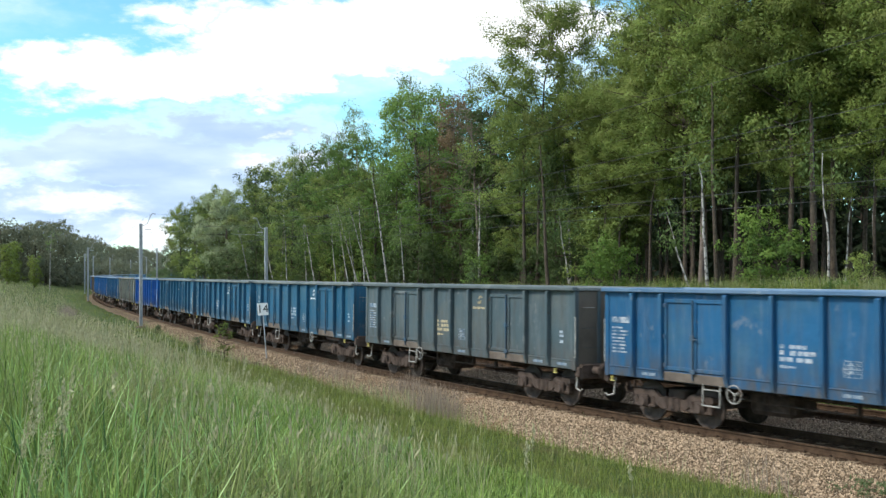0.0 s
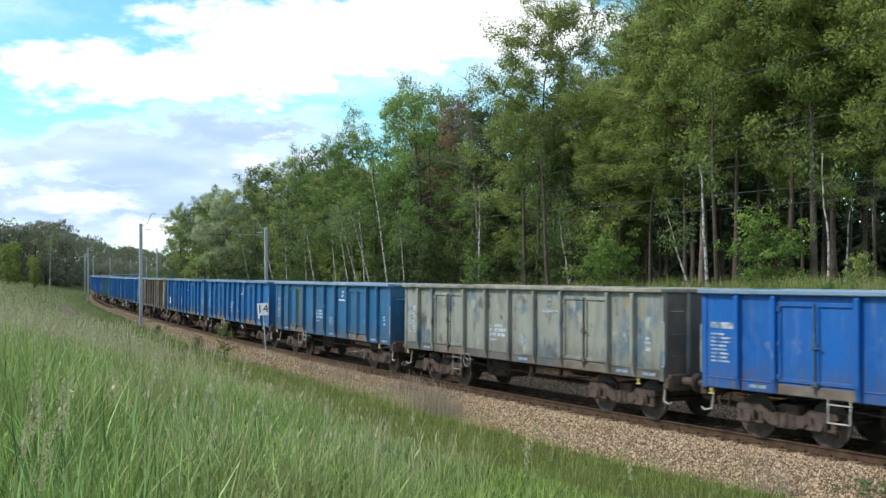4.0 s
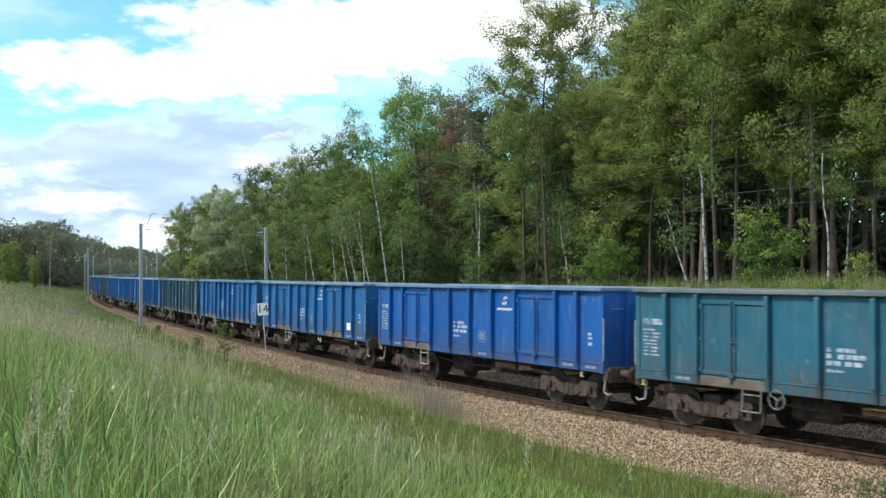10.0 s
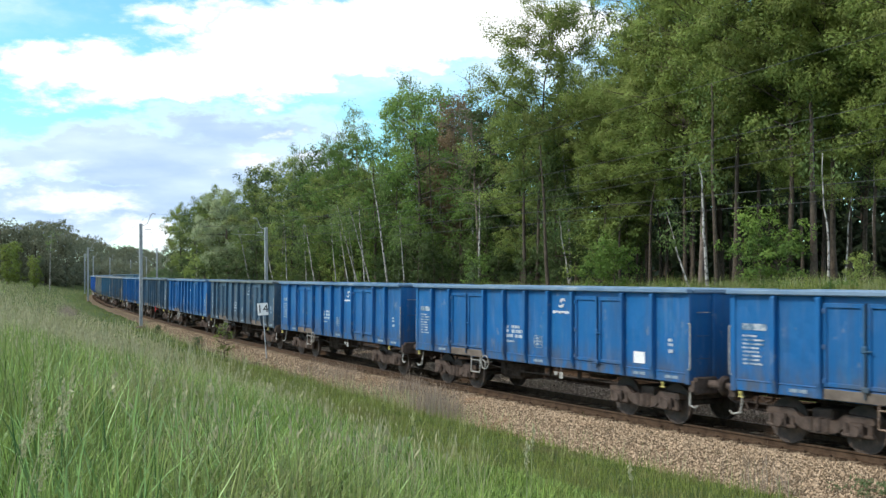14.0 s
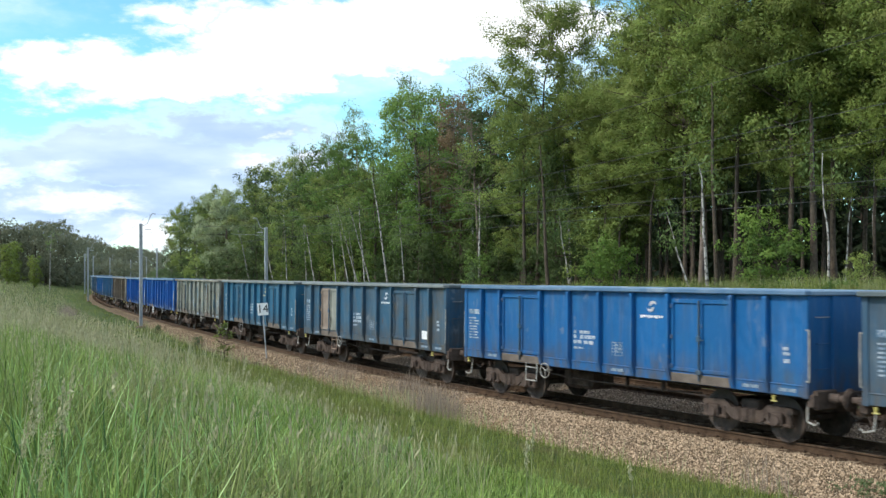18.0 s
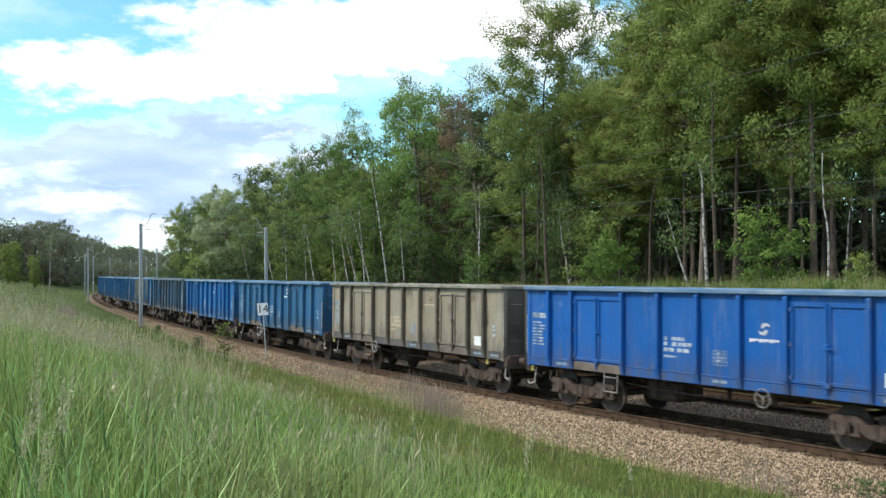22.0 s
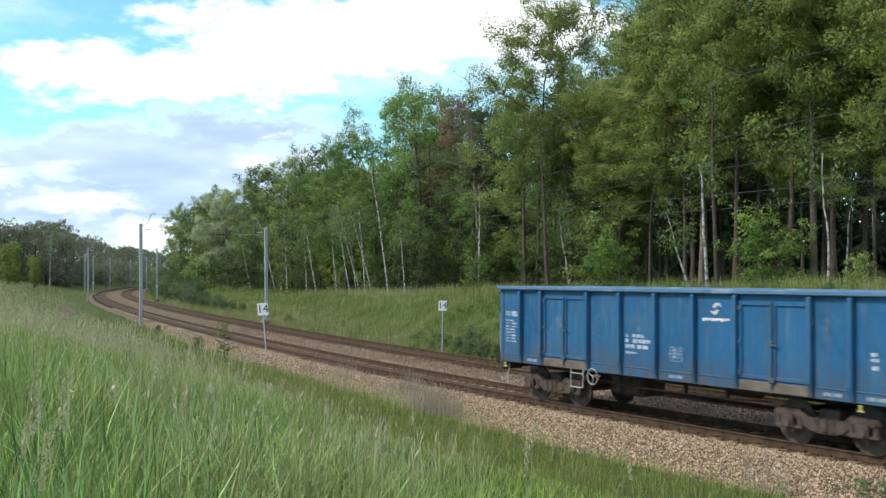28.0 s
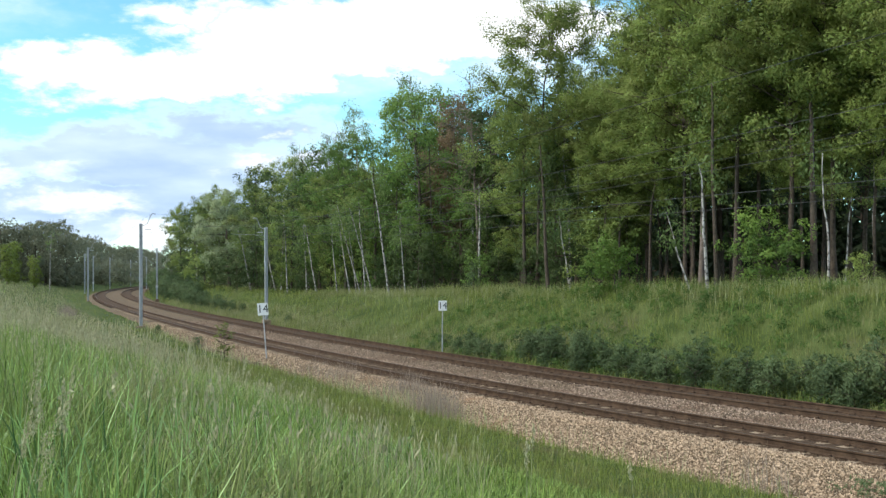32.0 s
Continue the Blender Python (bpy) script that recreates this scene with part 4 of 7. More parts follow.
def build_wagon(g, spec):
    kind, key, step, wheel_at, extra = spec
    outer, door_out, door_in, mid = BUILDS[kind]
    doors = DOORS[kind]
    flags = extra.split()
    coat = PAINTS[key]
    words = PAINT_WORDS[key] + " open wagon, ribbed steel sides"
    if "khaki_mid" in extra:
        words = "patchwork blue and bleached grey open wagon with ribbed steel sides"
    elif "graffiti" in extra:
        words += " and white scrawl"
    elif "brown_leaf" in extra:
        words += ", one door primer brown"
    elif "rust" in extra.split():
        words += ", rust stains"
    elif "label" in extra.split():
        words += " and a white label"
    w = tagged(new("goods_wagon"), words, "freight wagon", group="wagons of the coal train")
    flip = Matrix.Rotation(math.pi, 4, "Z")
    one = Matrix.Identity(4)
    bars = {"pale": M_PALEBAR, "rust": M_RUSTBAR, "dark": M_GREYBAR}[step]
    for turn in (one, flip):
        near = turn is one
        if near:
            edges = (-HALF,) + STAKES[kind] + (HALF,)
            for a, b in zip(edges[:-1], edges[1:]):
                at = pose((a + b) / 2, 0, 0)
                if (a, b) in doors:
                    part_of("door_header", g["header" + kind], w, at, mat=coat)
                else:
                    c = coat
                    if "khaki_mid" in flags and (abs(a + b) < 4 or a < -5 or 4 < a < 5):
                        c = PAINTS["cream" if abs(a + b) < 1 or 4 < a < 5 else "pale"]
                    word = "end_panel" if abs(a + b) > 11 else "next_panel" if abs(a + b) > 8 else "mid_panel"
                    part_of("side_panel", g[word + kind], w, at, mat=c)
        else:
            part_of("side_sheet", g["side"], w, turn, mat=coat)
        part_of("inner_lining", g["lining"], w, turn)
        part_of("top_rail", g["rim"], w, turn, "dusty top rail, sky-light paled into its colour", mat=RIMS[key])
        part_of("sill_beam", g["sill"], w, turn, "dusty sill beam", mat=M_DIRT if key in ("khaki", "cream", "pale") else coat)
        for i, x in enumerate(STAKES[kind] if near else ()):
            c = M_STAKE_RUST if key in ("khaki", "cream") else coat
            if "khaki_mid" in extra and 2 <= i <= 7:
                c = PAINTS["pale"]
            part_of("stake", g["stake"], w, turn @ pose(x, 0, 0), mat=c)
        for x in (-HALF + 0.05, HALF - 0.05):
            part_of("corner_post", g["corner"], w, turn @ pose(x, 0, 0), mat=coat)
        for k, (a, b) in enumerate(doors if near else ()):
            for n, x in enumerate((a + 0.52, b - 0.52)):
                c = coat
                if "brown_leaf" in extra and near and k == 0 and n == 0:
                    c = M_BROWNDOOR
                if "grey_door" in extra and near and k == 0 and n == 1:
                    c = PAINTS["grey"]
                if "brown_leaf" in flags and k == 0 and n == 1:
                    c = PAINTS["pale"]
                leaf = part_of("door_leaf", g["leaf"], w, turn @ pose(x, 0, 0), mat=c)
                for z in (1.42, 2.1, 2.82):
                    part_of("hinge", g["hinge"], leaf, pose(-0.44 if n == 0 else 0.44, 0, z), mat=c)
            part_of("locking_bar", g["lock"], w, turn @ pose((a + b) / 2, 0, 0), mat=coat if "clean" in extra else M_STAKE_RUST if key in ("khaki", "cream", "pale") else PAINTS["steel"])
            if near and ("clean" not in flags or k == 0):
                pl = part_of("door_threshold", threshold_mesh(g), w, turn @ pose((a + b) / 2, 0, 0), "worn rusty threshold plate")
        part_of("end_wall", g["end"], w, turn @ pose(HALF, 0, 0), mat=M_ENDWALL if key in ("khaki", "cream", "pale", "grey") else coat)
        for y in (-0.62, 0.62):
            part_of("end_rib", g["rib"], w, turn @ pose(HALF, y, 0), mat=coat)
        for z, sheet in ((1.62, coat), (2.14, coat), (2.68, M_PALEBAR)):
            part_of("hand_hold", g["rung"], w, turn @ pose(HALF, -0.98 if near else 0.98, z), mat=sheet)
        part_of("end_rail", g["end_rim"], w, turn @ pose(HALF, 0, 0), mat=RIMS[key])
        part_of("headstock", g["headstock"], w, turn @ pose(HALF, 0, 0))
        part_of("screw_coupling", g["coupling"], w, turn @ pose(HALF, 0, 0))
        for y in (-0.875, 0.875):
            part_of("buffer", g["buffer"], w, turn @ pose(HALF + 0.055, y, 1.04))
    part_of("floor_plate", g["floor"], w)
    part_of("centre_sill", g["frame"], w)
    part_of("brake_rodding", g["rods"], w)
    part_of("air_tank", g["tank"], w, pose(1.0, 0.55, 0.82))
    part_of("brake_box", g["hopper_box"], w, pose(-2.05, 0, 0))
    spinning = WHEELS.setdefault(w.name, [])
    for x in (-4.5, 4.5):
        bogie = part_of("bogie", g["bolster"], w, pose(x, 0, 0))
        for turn in (one, flip):
            part_of("bogie_side_frame", g["bogie_side"], bogie, turn)
            for ax in (-0.9, 0.9):
                part_of("axle_box", g["axle_box"], bogie, turn @ pose(ax, 0, 0))
                spinning.append((part_of("wheel", g["wheel"], bogie, turn @ pose(ax, 0, 0.46)), turn.copy(), ax if near_side(turn) else -ax))
        for ax in (-0.9, 0.9):
            part_of("axle", g["axle"], bogie, pose(ax, 0, 0.46))
    # fittings on the side that faces the meadow
    part_of("hand_rail", g["rail_hold"], w, pose(HALF - 0.02, 0, 0))
    part_of("hand_rail", g["rail_hold"], w, pose(-HALF + 0.02, 0, 0) @ Matrix.Rotation(math.pi, 4, "Z") @ Matrix.Translation((0, 2 * SIDE_Y + 0.04, 0)))
    part_of("step_ladder", g["step"], w, pose(-2.95 if kind == "a" else -2.66, 0, 0), mat=M_LABEL if "white_step" in extra else bars)
    if wheel_at in ("rear", "mid", "red"):
        x = (-2.25 if kind == "a" else -2.05) if wheel_at == "rear" else 1.9
        part_of("hand_wheel", g["hand_wheel"], w, pose(x, 0, 0.93), mat=M_REDBAR if wheel_at == "red" else M_GREYBAR if step == "dark" else M_PALEBAR)
    part_of("release_valve", g["valve"], w, pose(5.62, 0, 0), "yellow valve")
    part_of("release_valve", g["valve"], w, pose(-6.15, 0, 0), "yellow valve")
    part_of("shunter_step", g["foot_step"], w, pose(HALF - 0.15, 0, 0))
    part_of("shunter_step", g["foot_step"], w, pose(-HALF + 0.15, 0, 0) @ Matrix.Diagonal((-1, 1, 1, 1)))
    if kind == "b" and key in ("azure", "royal"):
        tag = part_of("tag_plate", g["tag"], w, pose(1.62, -0.02, 0), "worn pale plates under the sill")
        part_of("tag_bracket", g["tag_bracket"], tag)
    # lettering
    orange = M_BROWNLET if "rust_logo" in flags else None
    bright = None if orange or key in ("grey", "steel", "dark_teal", "khaki", "cream", "pale") else M_BRIGHTMARK
    low = -0.40 if "low_logo" in flags else 0.0
    last, next_to = (outer + HALF) / 2, (door_out + outer) / 2
    part_of("data_table", g["end_table"], w, pose(-last, 0, 0))["kind"] = "stuff"
    part_of("number_block", g["number"], w, pose(-mid / 2, 0, 0), mat=M_BROWNLET if (orange and key in ("grey", "dark_teal", "khaki", "cream")) else None)["kind"] = "stuff"
    part_of("load_table", g["grid"], w, pose(mid / 2, 0, 0))["kind"] = "stuff"
    emblem_at = (mid + door_in) / 2
    part_of("emblem", g["logo"], w, pose(emblem_at, 0, 0.94 + low) @ Matrix.Diagonal((0.64, 1, 0.66, 1)), "plain two-stroke emblem", mat=orange or bright)
    part_of("name_bar", g["brand"], w, pose(emblem_at, 0, low), mat=orange or bright)["kind"] = "stuff"
    part_of("small_lettering", g["small"], w, pose(last, 0, 0))
    for x in (-next_to, mid / 2, next_to, last):
        part_of("sill_lettering", g["sill_mark"], w, pose(x, -0.012, 0))
    if "label" in flags:
        part_of("white_label", g["label"], w, pose(next_to, 0, -0.02))
    if "two" in flags:
        part_of("white_label", g["label"], w, pose(2.1, 0, -0.05))
    if "red_square" in flags:
        part_of("red_square", g["red_patch"], w, pose(-last + 0.2, 0, 0), "small red painted square")
    if "orange_patch" in flags:
        part_of("worn_patch", g["patch"], w, pose(last - 0.45, 0, 0.75) @ Matrix.Diagonal((0.28, 1, 0.42, 1)), "orange rust patch", mat=M_ORANGE)
    if "grey_patch" in flags:
        part_of("worn_patch", g["patch"], w, pose(last - 0.25, 0, 0.72) @ Matrix.Diagonal((0.5, 1, 0.38, 1)), "dull grey worn patch", mat=PAINTS["steel"])
    if "graffiti" in extra:
        part_of("scrawl", g["graffiti"], w, pose(-next_to, 0, 0), "white sprayed scrawl")
    return w


def threshold_mesh(g):
    if "threshold" not in g:
        bm = bmesh.new()
        bm_box(bm, -0.95, 0.95, -SIDE_Y - 0.036, -SIDE_Y - 0.014, 1.06, 1.27, 0.008)
        g["threshold"] = bm_mesh("door_threshold", bm, M_THRESH)
    return g["threshold"]


M_BRIGHTMARK = material("bright_white_marking", (0.50, 0.54, 0.58), (0.78, 0.79, 0.80), 16, 0.7, bump=0, spread=(0.3, 0.55), third=(0.25, 0.34, 0.44), third_scale=9, third_spread=(0.60, 0.72))
# blue and grey rims: dust and sky-light from above, both put into colour
M_RIM_BLUE = material("dusty_skylit_blue_rim", (0.070, 0.150, 0.255), (0.165, 0.250, 0.345), 1.6, 0.6, bump=0.3, per_object=0.35, third=(0.36, 0.41, 0.45), third_scale=0.9, third_spread=(0.56, 0.72))
M_RIM_GREY = material("dusty_skylit_grey_rim", (0.085, 0.110, 0.115), (0.19, 0.21, 0.205), 1.6, 0.6, bump=0.3, per_object=0.35, third=(0.30, 0.31, 0.29), third_scale=0.9, third_spread=(0.58, 0.74))
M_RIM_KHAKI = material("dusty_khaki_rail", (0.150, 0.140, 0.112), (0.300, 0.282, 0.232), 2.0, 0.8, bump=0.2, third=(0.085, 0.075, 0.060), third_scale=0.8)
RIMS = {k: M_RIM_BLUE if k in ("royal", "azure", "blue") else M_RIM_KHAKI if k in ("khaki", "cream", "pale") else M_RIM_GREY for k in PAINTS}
M_TABLE = material("rubbed_white_lettering", (0.16, 0.24, 0.32), (0.50, 0.53, 0.56), 12, 0.7, bump=0, spread=(0.38, 0.6), third=(0.08, 0.15, 0.23), third_scale=4.5, third_spread=(0.46, 0.58))
M_FAINT = material("worn_white_table", (0.10, 0.17, 0.25), (0.37, 0.42, 0.46), 14, 0.7, bump=0, spread=(0.4, 0.62), third=(0.06, 0.11, 0.17), third_scale=6, third_spread=(0.55, 0.7))
M_THRESH = material("worn_threshold", (0.085, 0.068, 0.055), (0.175, 0.142, 0.115), 3, 0.85, bump=0.3)
M_BROWNLET = material("faded_orange_lettering", (0.36, 0.30, 0.18), (0.58, 0.50, 0.33), 18, 0.8, bump=0)
WAGONS, WHEELS = [], {}


def near_side(turn):
    return turn[0][0] > 0


def build_train():
    g = wagon_meshes()
    for spec in FLEET:
        WAGONS.append(build_wagon(g, spec))


def wagon_pose(s):
    """Pose of a wagon whose middle is at s: both bogie pivots on the track."""
    (xa, xb), (ya, yb), _ = on_line([s - 4.5, s + 4.5])
    th = math.atan2(yb - ya, xb - xa)
    return Matrix.Translation(((xa + xb) / 2, (ya + yb) / 2, 0.0)) @ Matrix.Rotation(th, 4, "Z") @ Matrix.Rotation(-CANT, 4, "X")


def motions():
    times = np.linspace(0.0, 32.0, 97)
    ticks = np.arange(0, 32 * FPS + 1) / FPS
    for i, w in enumerate(WAGONS):
        def run(t):
            return START + SPEED * t - ramp(t, *LAG) - LENGTH * i
        walk(w, [(float(t), wagon_pose(float(run(t)))) for t in times])
        # the wheels roll along the stretch that lies open to view
        place = run(ticks)
        rolling = np.clip(place, -62.0, 16.0)
        keep = (place > -63.0) & (place < 17.0)
        keep[0] = keep[-1] = True
        rows = [(float(t), Matrix.Rotation((a + 62.0) / 0.46, 4, "Y")) for t, a in zip(ticks[keep], rolling[keep])]
        for wheel, turn, ax in WHEELS[w.name]:
            walk(wheel, [(t, pose(ax, 0, 0.46) @ m @ turn) for t, m in rows])


# ---------------------------------------------------------------- masts, wires, signs
def mast_mesh_set():
    g = {}
    bm = bmesh.new()
    for a, b, c, d in ((-0.11, 0.11, -0.11, -0.095), (-0.11, 0.11, 0.095, 0.11)):
        bm_box(bm, a, b, c, d, -0.9, 7.25)
    bm_box(bm, -0.006, 0.006, -0.1, 0.1, -0.9, 7.25)
    g["post"] = bm_mesh("mast_post", bm, M_STEEL)
    bm = bmesh.new()
    bm_box(bm, -0.30, 0.30, -0.30, 0.30, -1.1, -0.12, 0.04)
    g["foot"] = bm_mesh("mast_footing", bm, M_CONCRETE)
    # bracket to the track, at +y
    bm = bmesh.new()
    bm_tube(bm, (0, 0.1, 4.7), (0, 2.9, 6.85), 0.026, n=8)
    bm_tube(bm, (0, 0.1, 6.75), (0, 2.80, 6.9), 0.010, n=6)
    bm_tube(bm, (0, 1.35, 5.66), (0, 2.9, 5.55), 0.012, n=6)
    g["bracket"] = bm_mesh("cantilever", bm, M_STEEL)
    bm = bmesh.new()
    for k in range(3):
        bm_tube(bm, (0, 0.16 + k * 0.09, 4.75 + k * 0.07), (0, 0.22 + k * 0.09, 4.795 + k * 0.07), 0.06, n=10)
    g["insulator"] = bm_mesh("insulator", bm, M_RAIL)
    bm = bmesh.new()
    bm_tube(bm, (0, 0.1, 6.62), (0, 2.7, 6.68), 0.012, n=6)
    bm_tube(bm, (0, 0.1, 6.25), (0, 0.8, 6.64), 0.010, n=6)
    g["tie"] = bm_mesh("tie_bar", bm, M_STEEL)
    # horn-shaped earth-wire holder
    bm = bmesh.new()
    pts = [(0, 0.0, 7.12), (0, 0.28, 7.14), (0, 0.46, 7.25), (0, 0.62, 7.65), (0, 0.74, 7.92), (0, 0.92, 8.0), (0, 1.02, 7.9)]
    bm_path(bm, pts, 0.028, 8)
    bm_tube(bm, (0, 0.28, 6.85), (0, 0.75, 6.85), 0.030, n=8)
    g["horn"] = bm_mesh("horn_bracket", bm, M_STEEL)
    bm = bmesh.new()
    bm_box(bm, -0.006, 0.006, -0.16, 0.16, 1.45, 1.85)
    g["plate"] = bm_mesh("mast_plate", bm, M_SIGN)
    return g


MAST_S = (8.0, -56.0, -130.0, -180.0, -240.0, -304.0)
# place along the line and beside it, and which masts carry a long bracket or a plate
MASTS = ((-56.0, 2.95, "tie"), (-130.0, 2.2, ""), (-180.0, 2.95, ""), (-206.0, 2.95, "plate"), (-240.0, 2.95, ""),
         (-60.2, -7.3, "tie"), (-133.0, -7.3, "bracket plate"), (-190.0, -7.0, ""), (-222.0, -7.0, ""))


def build_masts():
    g = mast_mesh_set()
    for s, q, fitted in MASTS:
        x, y, th = on_line(s, q)
        mast = tagged(new("catenary_mast"), "grey steel catenary mast with horn-shaped top bracket", "catenary mast", group="masts beside the line")
        mast.matrix_basis = Matrix.Translation((float(x), float(y), 0)) @ Matrix.Rotation(float(th) + (0 if q > 0 else math.pi), 4, "Z")
        part_of("mast_post", g["post"], mast)
        part_of("mast_footing", g["foot"], mast)
        part_of("horn_bracket", g["horn"], mast)
        if "bracket" in fitted:
            arm = part_of("cantilever", g["bracket"], mast)
            part_of("insulator", g["insulator"], arm)
        if "tie" in fitted:
            part_of("tie_bar", g["tie"], mast)
        if "plate" in fitted:
            part_of("mast_plate", g["plate"], mast, label="small white plate")
    for px, dist in ((219, 345), (231, 300), (241, 330)):
        x, y = bearing_ground(px, dist)
        mast = tagged(new("catenary_mast"), "grey steel catenary mast far round the bend", "catenary mast", group="masts beside the line")
        mast.matrix_basis = Matrix.Translation((x, y, 0)) @ Matrix.Rotation(-1.2, 4, "Z")
        part_of("mast_post", g["post"], mast)
        part_of("mast_footing", g["foot"], mast)
        part_of("tie_bar", g["tie"], mast)
    # spans between the masts
    for q in (0.0, -SPACING):
        wire = tagged(new("overhead_line"), "sagging carrier wire and taut contact wire over the track", "overhead wire", group="wires over the line")
        spans = list(zip(MAST_S[:-1], MAST_S[1:])) + [(72.0, 8.0)]
        for a, b in spans:
            bd = bmesh.new()
            n = 16
            top, low = [], []
            for k in range(n + 1):
                u = k / n
                s = a + (b - a) * u
                x, y, _ = on_line(s, q + 0.15 * math.cos(u * math.pi))
                sag = 4 * u * (1 - u)
                top.append((float(x), float(y), 7.15 - 0.95 * sag))
                low.append((float(x), float(y), 5.50 - 0.10 * sag))
            for k in range(1, n, 2):
                bm_tube(bd, top[k], low[k], 0.005, n=4)
            part_of("carrier_wire", mesh_np("carrier_wire", *tubes([(top, [0.0065] * (n + 1))], 5), M_WIRE), wire)
            part_of("contact_wire", mesh_np("contact_wire", *tubes([(low, [0.0065] * (n + 1))], 5), M_WIRE), wire)
            part_of("dropper_wires", bm_mesh("dropper_wires", bd, M_WIRE), wire)["kind"] = "stuff"
    feeder = tagged(new("earth_wire"), "thin wire strung along the mast tops", "overhead wire", group="wires over the line")
    for q in (2.2, -SPACING - 2.2):
        for a, b in list(zip(MAST_S[:-1], MAST_S[1:])) + [(72.0, 8.0)]:
            pts = []
            for k in range(13):
                u = k / 12
                x, y, _ = on_line(a + (b - a) * u, q)
                pts.append((float(x), float(y), 8.0 - 1.2 * 4 * u * (1 - u)))
            part_of("wire_run", mesh_np("wire_run", *tubes([(pts, [0.006] * 13)], 4), M_WIRE), feeder)


def text_mesh(body, size):
    cu = bpy.data.curves.new("digits", "FONT")
    cu.body, cu.size, cu.align_x, cu.align_y, cu.extrude = body, size, "CENTER", "CENTER", 0.003
    ob = bpy.data.objects.new("digits", cu)
    scene.collection.objects.link(ob)
    me = bpy.data.meshes.new_from_object(ob.evaluated_get(bpy.context.evaluated_depsgraph_get()))
    bpy.data.objects.remove(ob)
    me.materials.clear()
    me.materials.append(M_BLACK)
    return me


def build_sign(x, y, z0, post, w, h, lean, facing):
    sign = tagged(new("track_sign"), "square white sign with black number 14 on a thin post", "track sign", group="signs beside the line")
    sign.matrix_basis = Matrix.Translation((x, y, z0)) @ Matrix.Rotation(radians(facing), 4, "Z") @ Matrix.Rotation(radians(lean), 4, "Y")
    bm = bmesh.new()
    bm_tube(bm, (0, 0, -0.3), (0, 0, post), 0.028, n=8)
    part_of("post", bm_mesh("post", bm, M_STEEL), sign)
    bm = bmesh.new()
    bm_box(bm, -w / 2, w / 2, -0.045, -0.033, post - 0.05, post - 0.05 + h, 0.004)
    board = part_of("board", bm_mesh("board", bm, M_SIGN), sign)
    part_of("number", text_mesh("14", h * 0.92), board, Matrix.Translation((0, -0.048, post - 0.05 + h / 2)) @ Matrix.Rotation(math.pi / 2, 4, "X"), "black digits")


def build_signs():
    x, y, _ = on_line(-25.7, 2.0)
    build_sign(float(x), float(y), -0.35, 2.12, 0.48, 0.56, -4.0, 8.0)
    x, y, _ = on_line(-25.8, -7.0)
    build_sign(float(x), float(y), -0.5, 2.25, 0.42, 0.50, 1.0, 8.0)


# ---------------------------------------------------------------- trees
def leaf_mat(name, dark, light, third=None):
    return material(name, dark, light, 0.75, 0.6, island=0.13, per_object=0.22, translucent=0.48, bump=0, fine=1.7, spread=(0.27, 0.73), spec=0.2,
                    third=third, third_scale=0.22, third_spread=(0.5, 0.7))


M_LEAF_OAK = leaf_mat("oak_leaves", (0.102, 0.150, 0.036), (0.400, 0.500, 0.138), (0.262, 0.282, 0.094))
M_LEAF_BIRCH = leaf_mat("birch_leaves", (0.058, 0.102, 0.034), (0.268, 0.368, 0.124))
M_LEAF_FRESH = leaf_mat("fresh_green_leaves", (0.048, 0.102, 0.024), (0.245, 0.380, 0.096))
M_LEAF_DARK = leaf_mat("dark_green_leaves", (0.042, 0.070, 0.025), (0.130, 0.184, 0.064))
M_LEAF_WILLOW = leaf_mat("silvery_willow_leaves", (0.18, 0.23, 0.11), (0.42, 0.49, 0.28))
M_LEAF_BROWN = leaf_mat("reddish_brown_leaves", (0.142, 0.104, 0.060), (0.280, 0.208, 0.122))
M_LEAF_SHRUB = leaf_mat("grey_green_shrub_leaves", (0.058, 0.098, 0.042), (0.200, 0.268, 0.120))
# dark needle tone; in the deep wood it also paints the canopy's shade
M_LEAF_PINE_SHADE = leaf_mat("pine_needles_and_deep_shade", (0.030, 0.050, 0.028), (0.080, 0.115, 0.056))
# distance haze is mixed into the leaf colour of the far wood
M_LEAF_FAR_HAZE = leaf_mat("hazy_grey_green_far_leaves", (0.120, 0.136, 0.092), (0.262, 0.276, 0.176))
M_LEAF_YOUNG = leaf_mat("yellow_green_young_leaves", (0.105, 0.145, 0.032), (0.260, 0.325, 0.080))
M_LEAF_BRIGHT = leaf_mat("bright_yellow_green_leaves", (0.074, 0.150, 0.028), (0.265, 0.392, 0.092))
M_BARK = material("grey_brown_bark", (0.046, 0.034, 0.025), (0.108, 0.084, 0.062), 6, 0.95, bump=0.7, fine=30, bump_size=0.03)
M_BIRCH_BARK = material("white_birch_bark", (0.24, 0.225, 0.20), (0.50, 0.48, 0.45), 2.5, 0.8, third=(0.05, 0.045, 0.04), third_scale=3.5, third_spread=(0.50, 0.58), bump=0.2)
M_DEAD = material("bare_grey_twigs", (0.12, 0.095, 0.08), (0.22, 0.18, 0.15), 4, 0.95, bump=0.2)


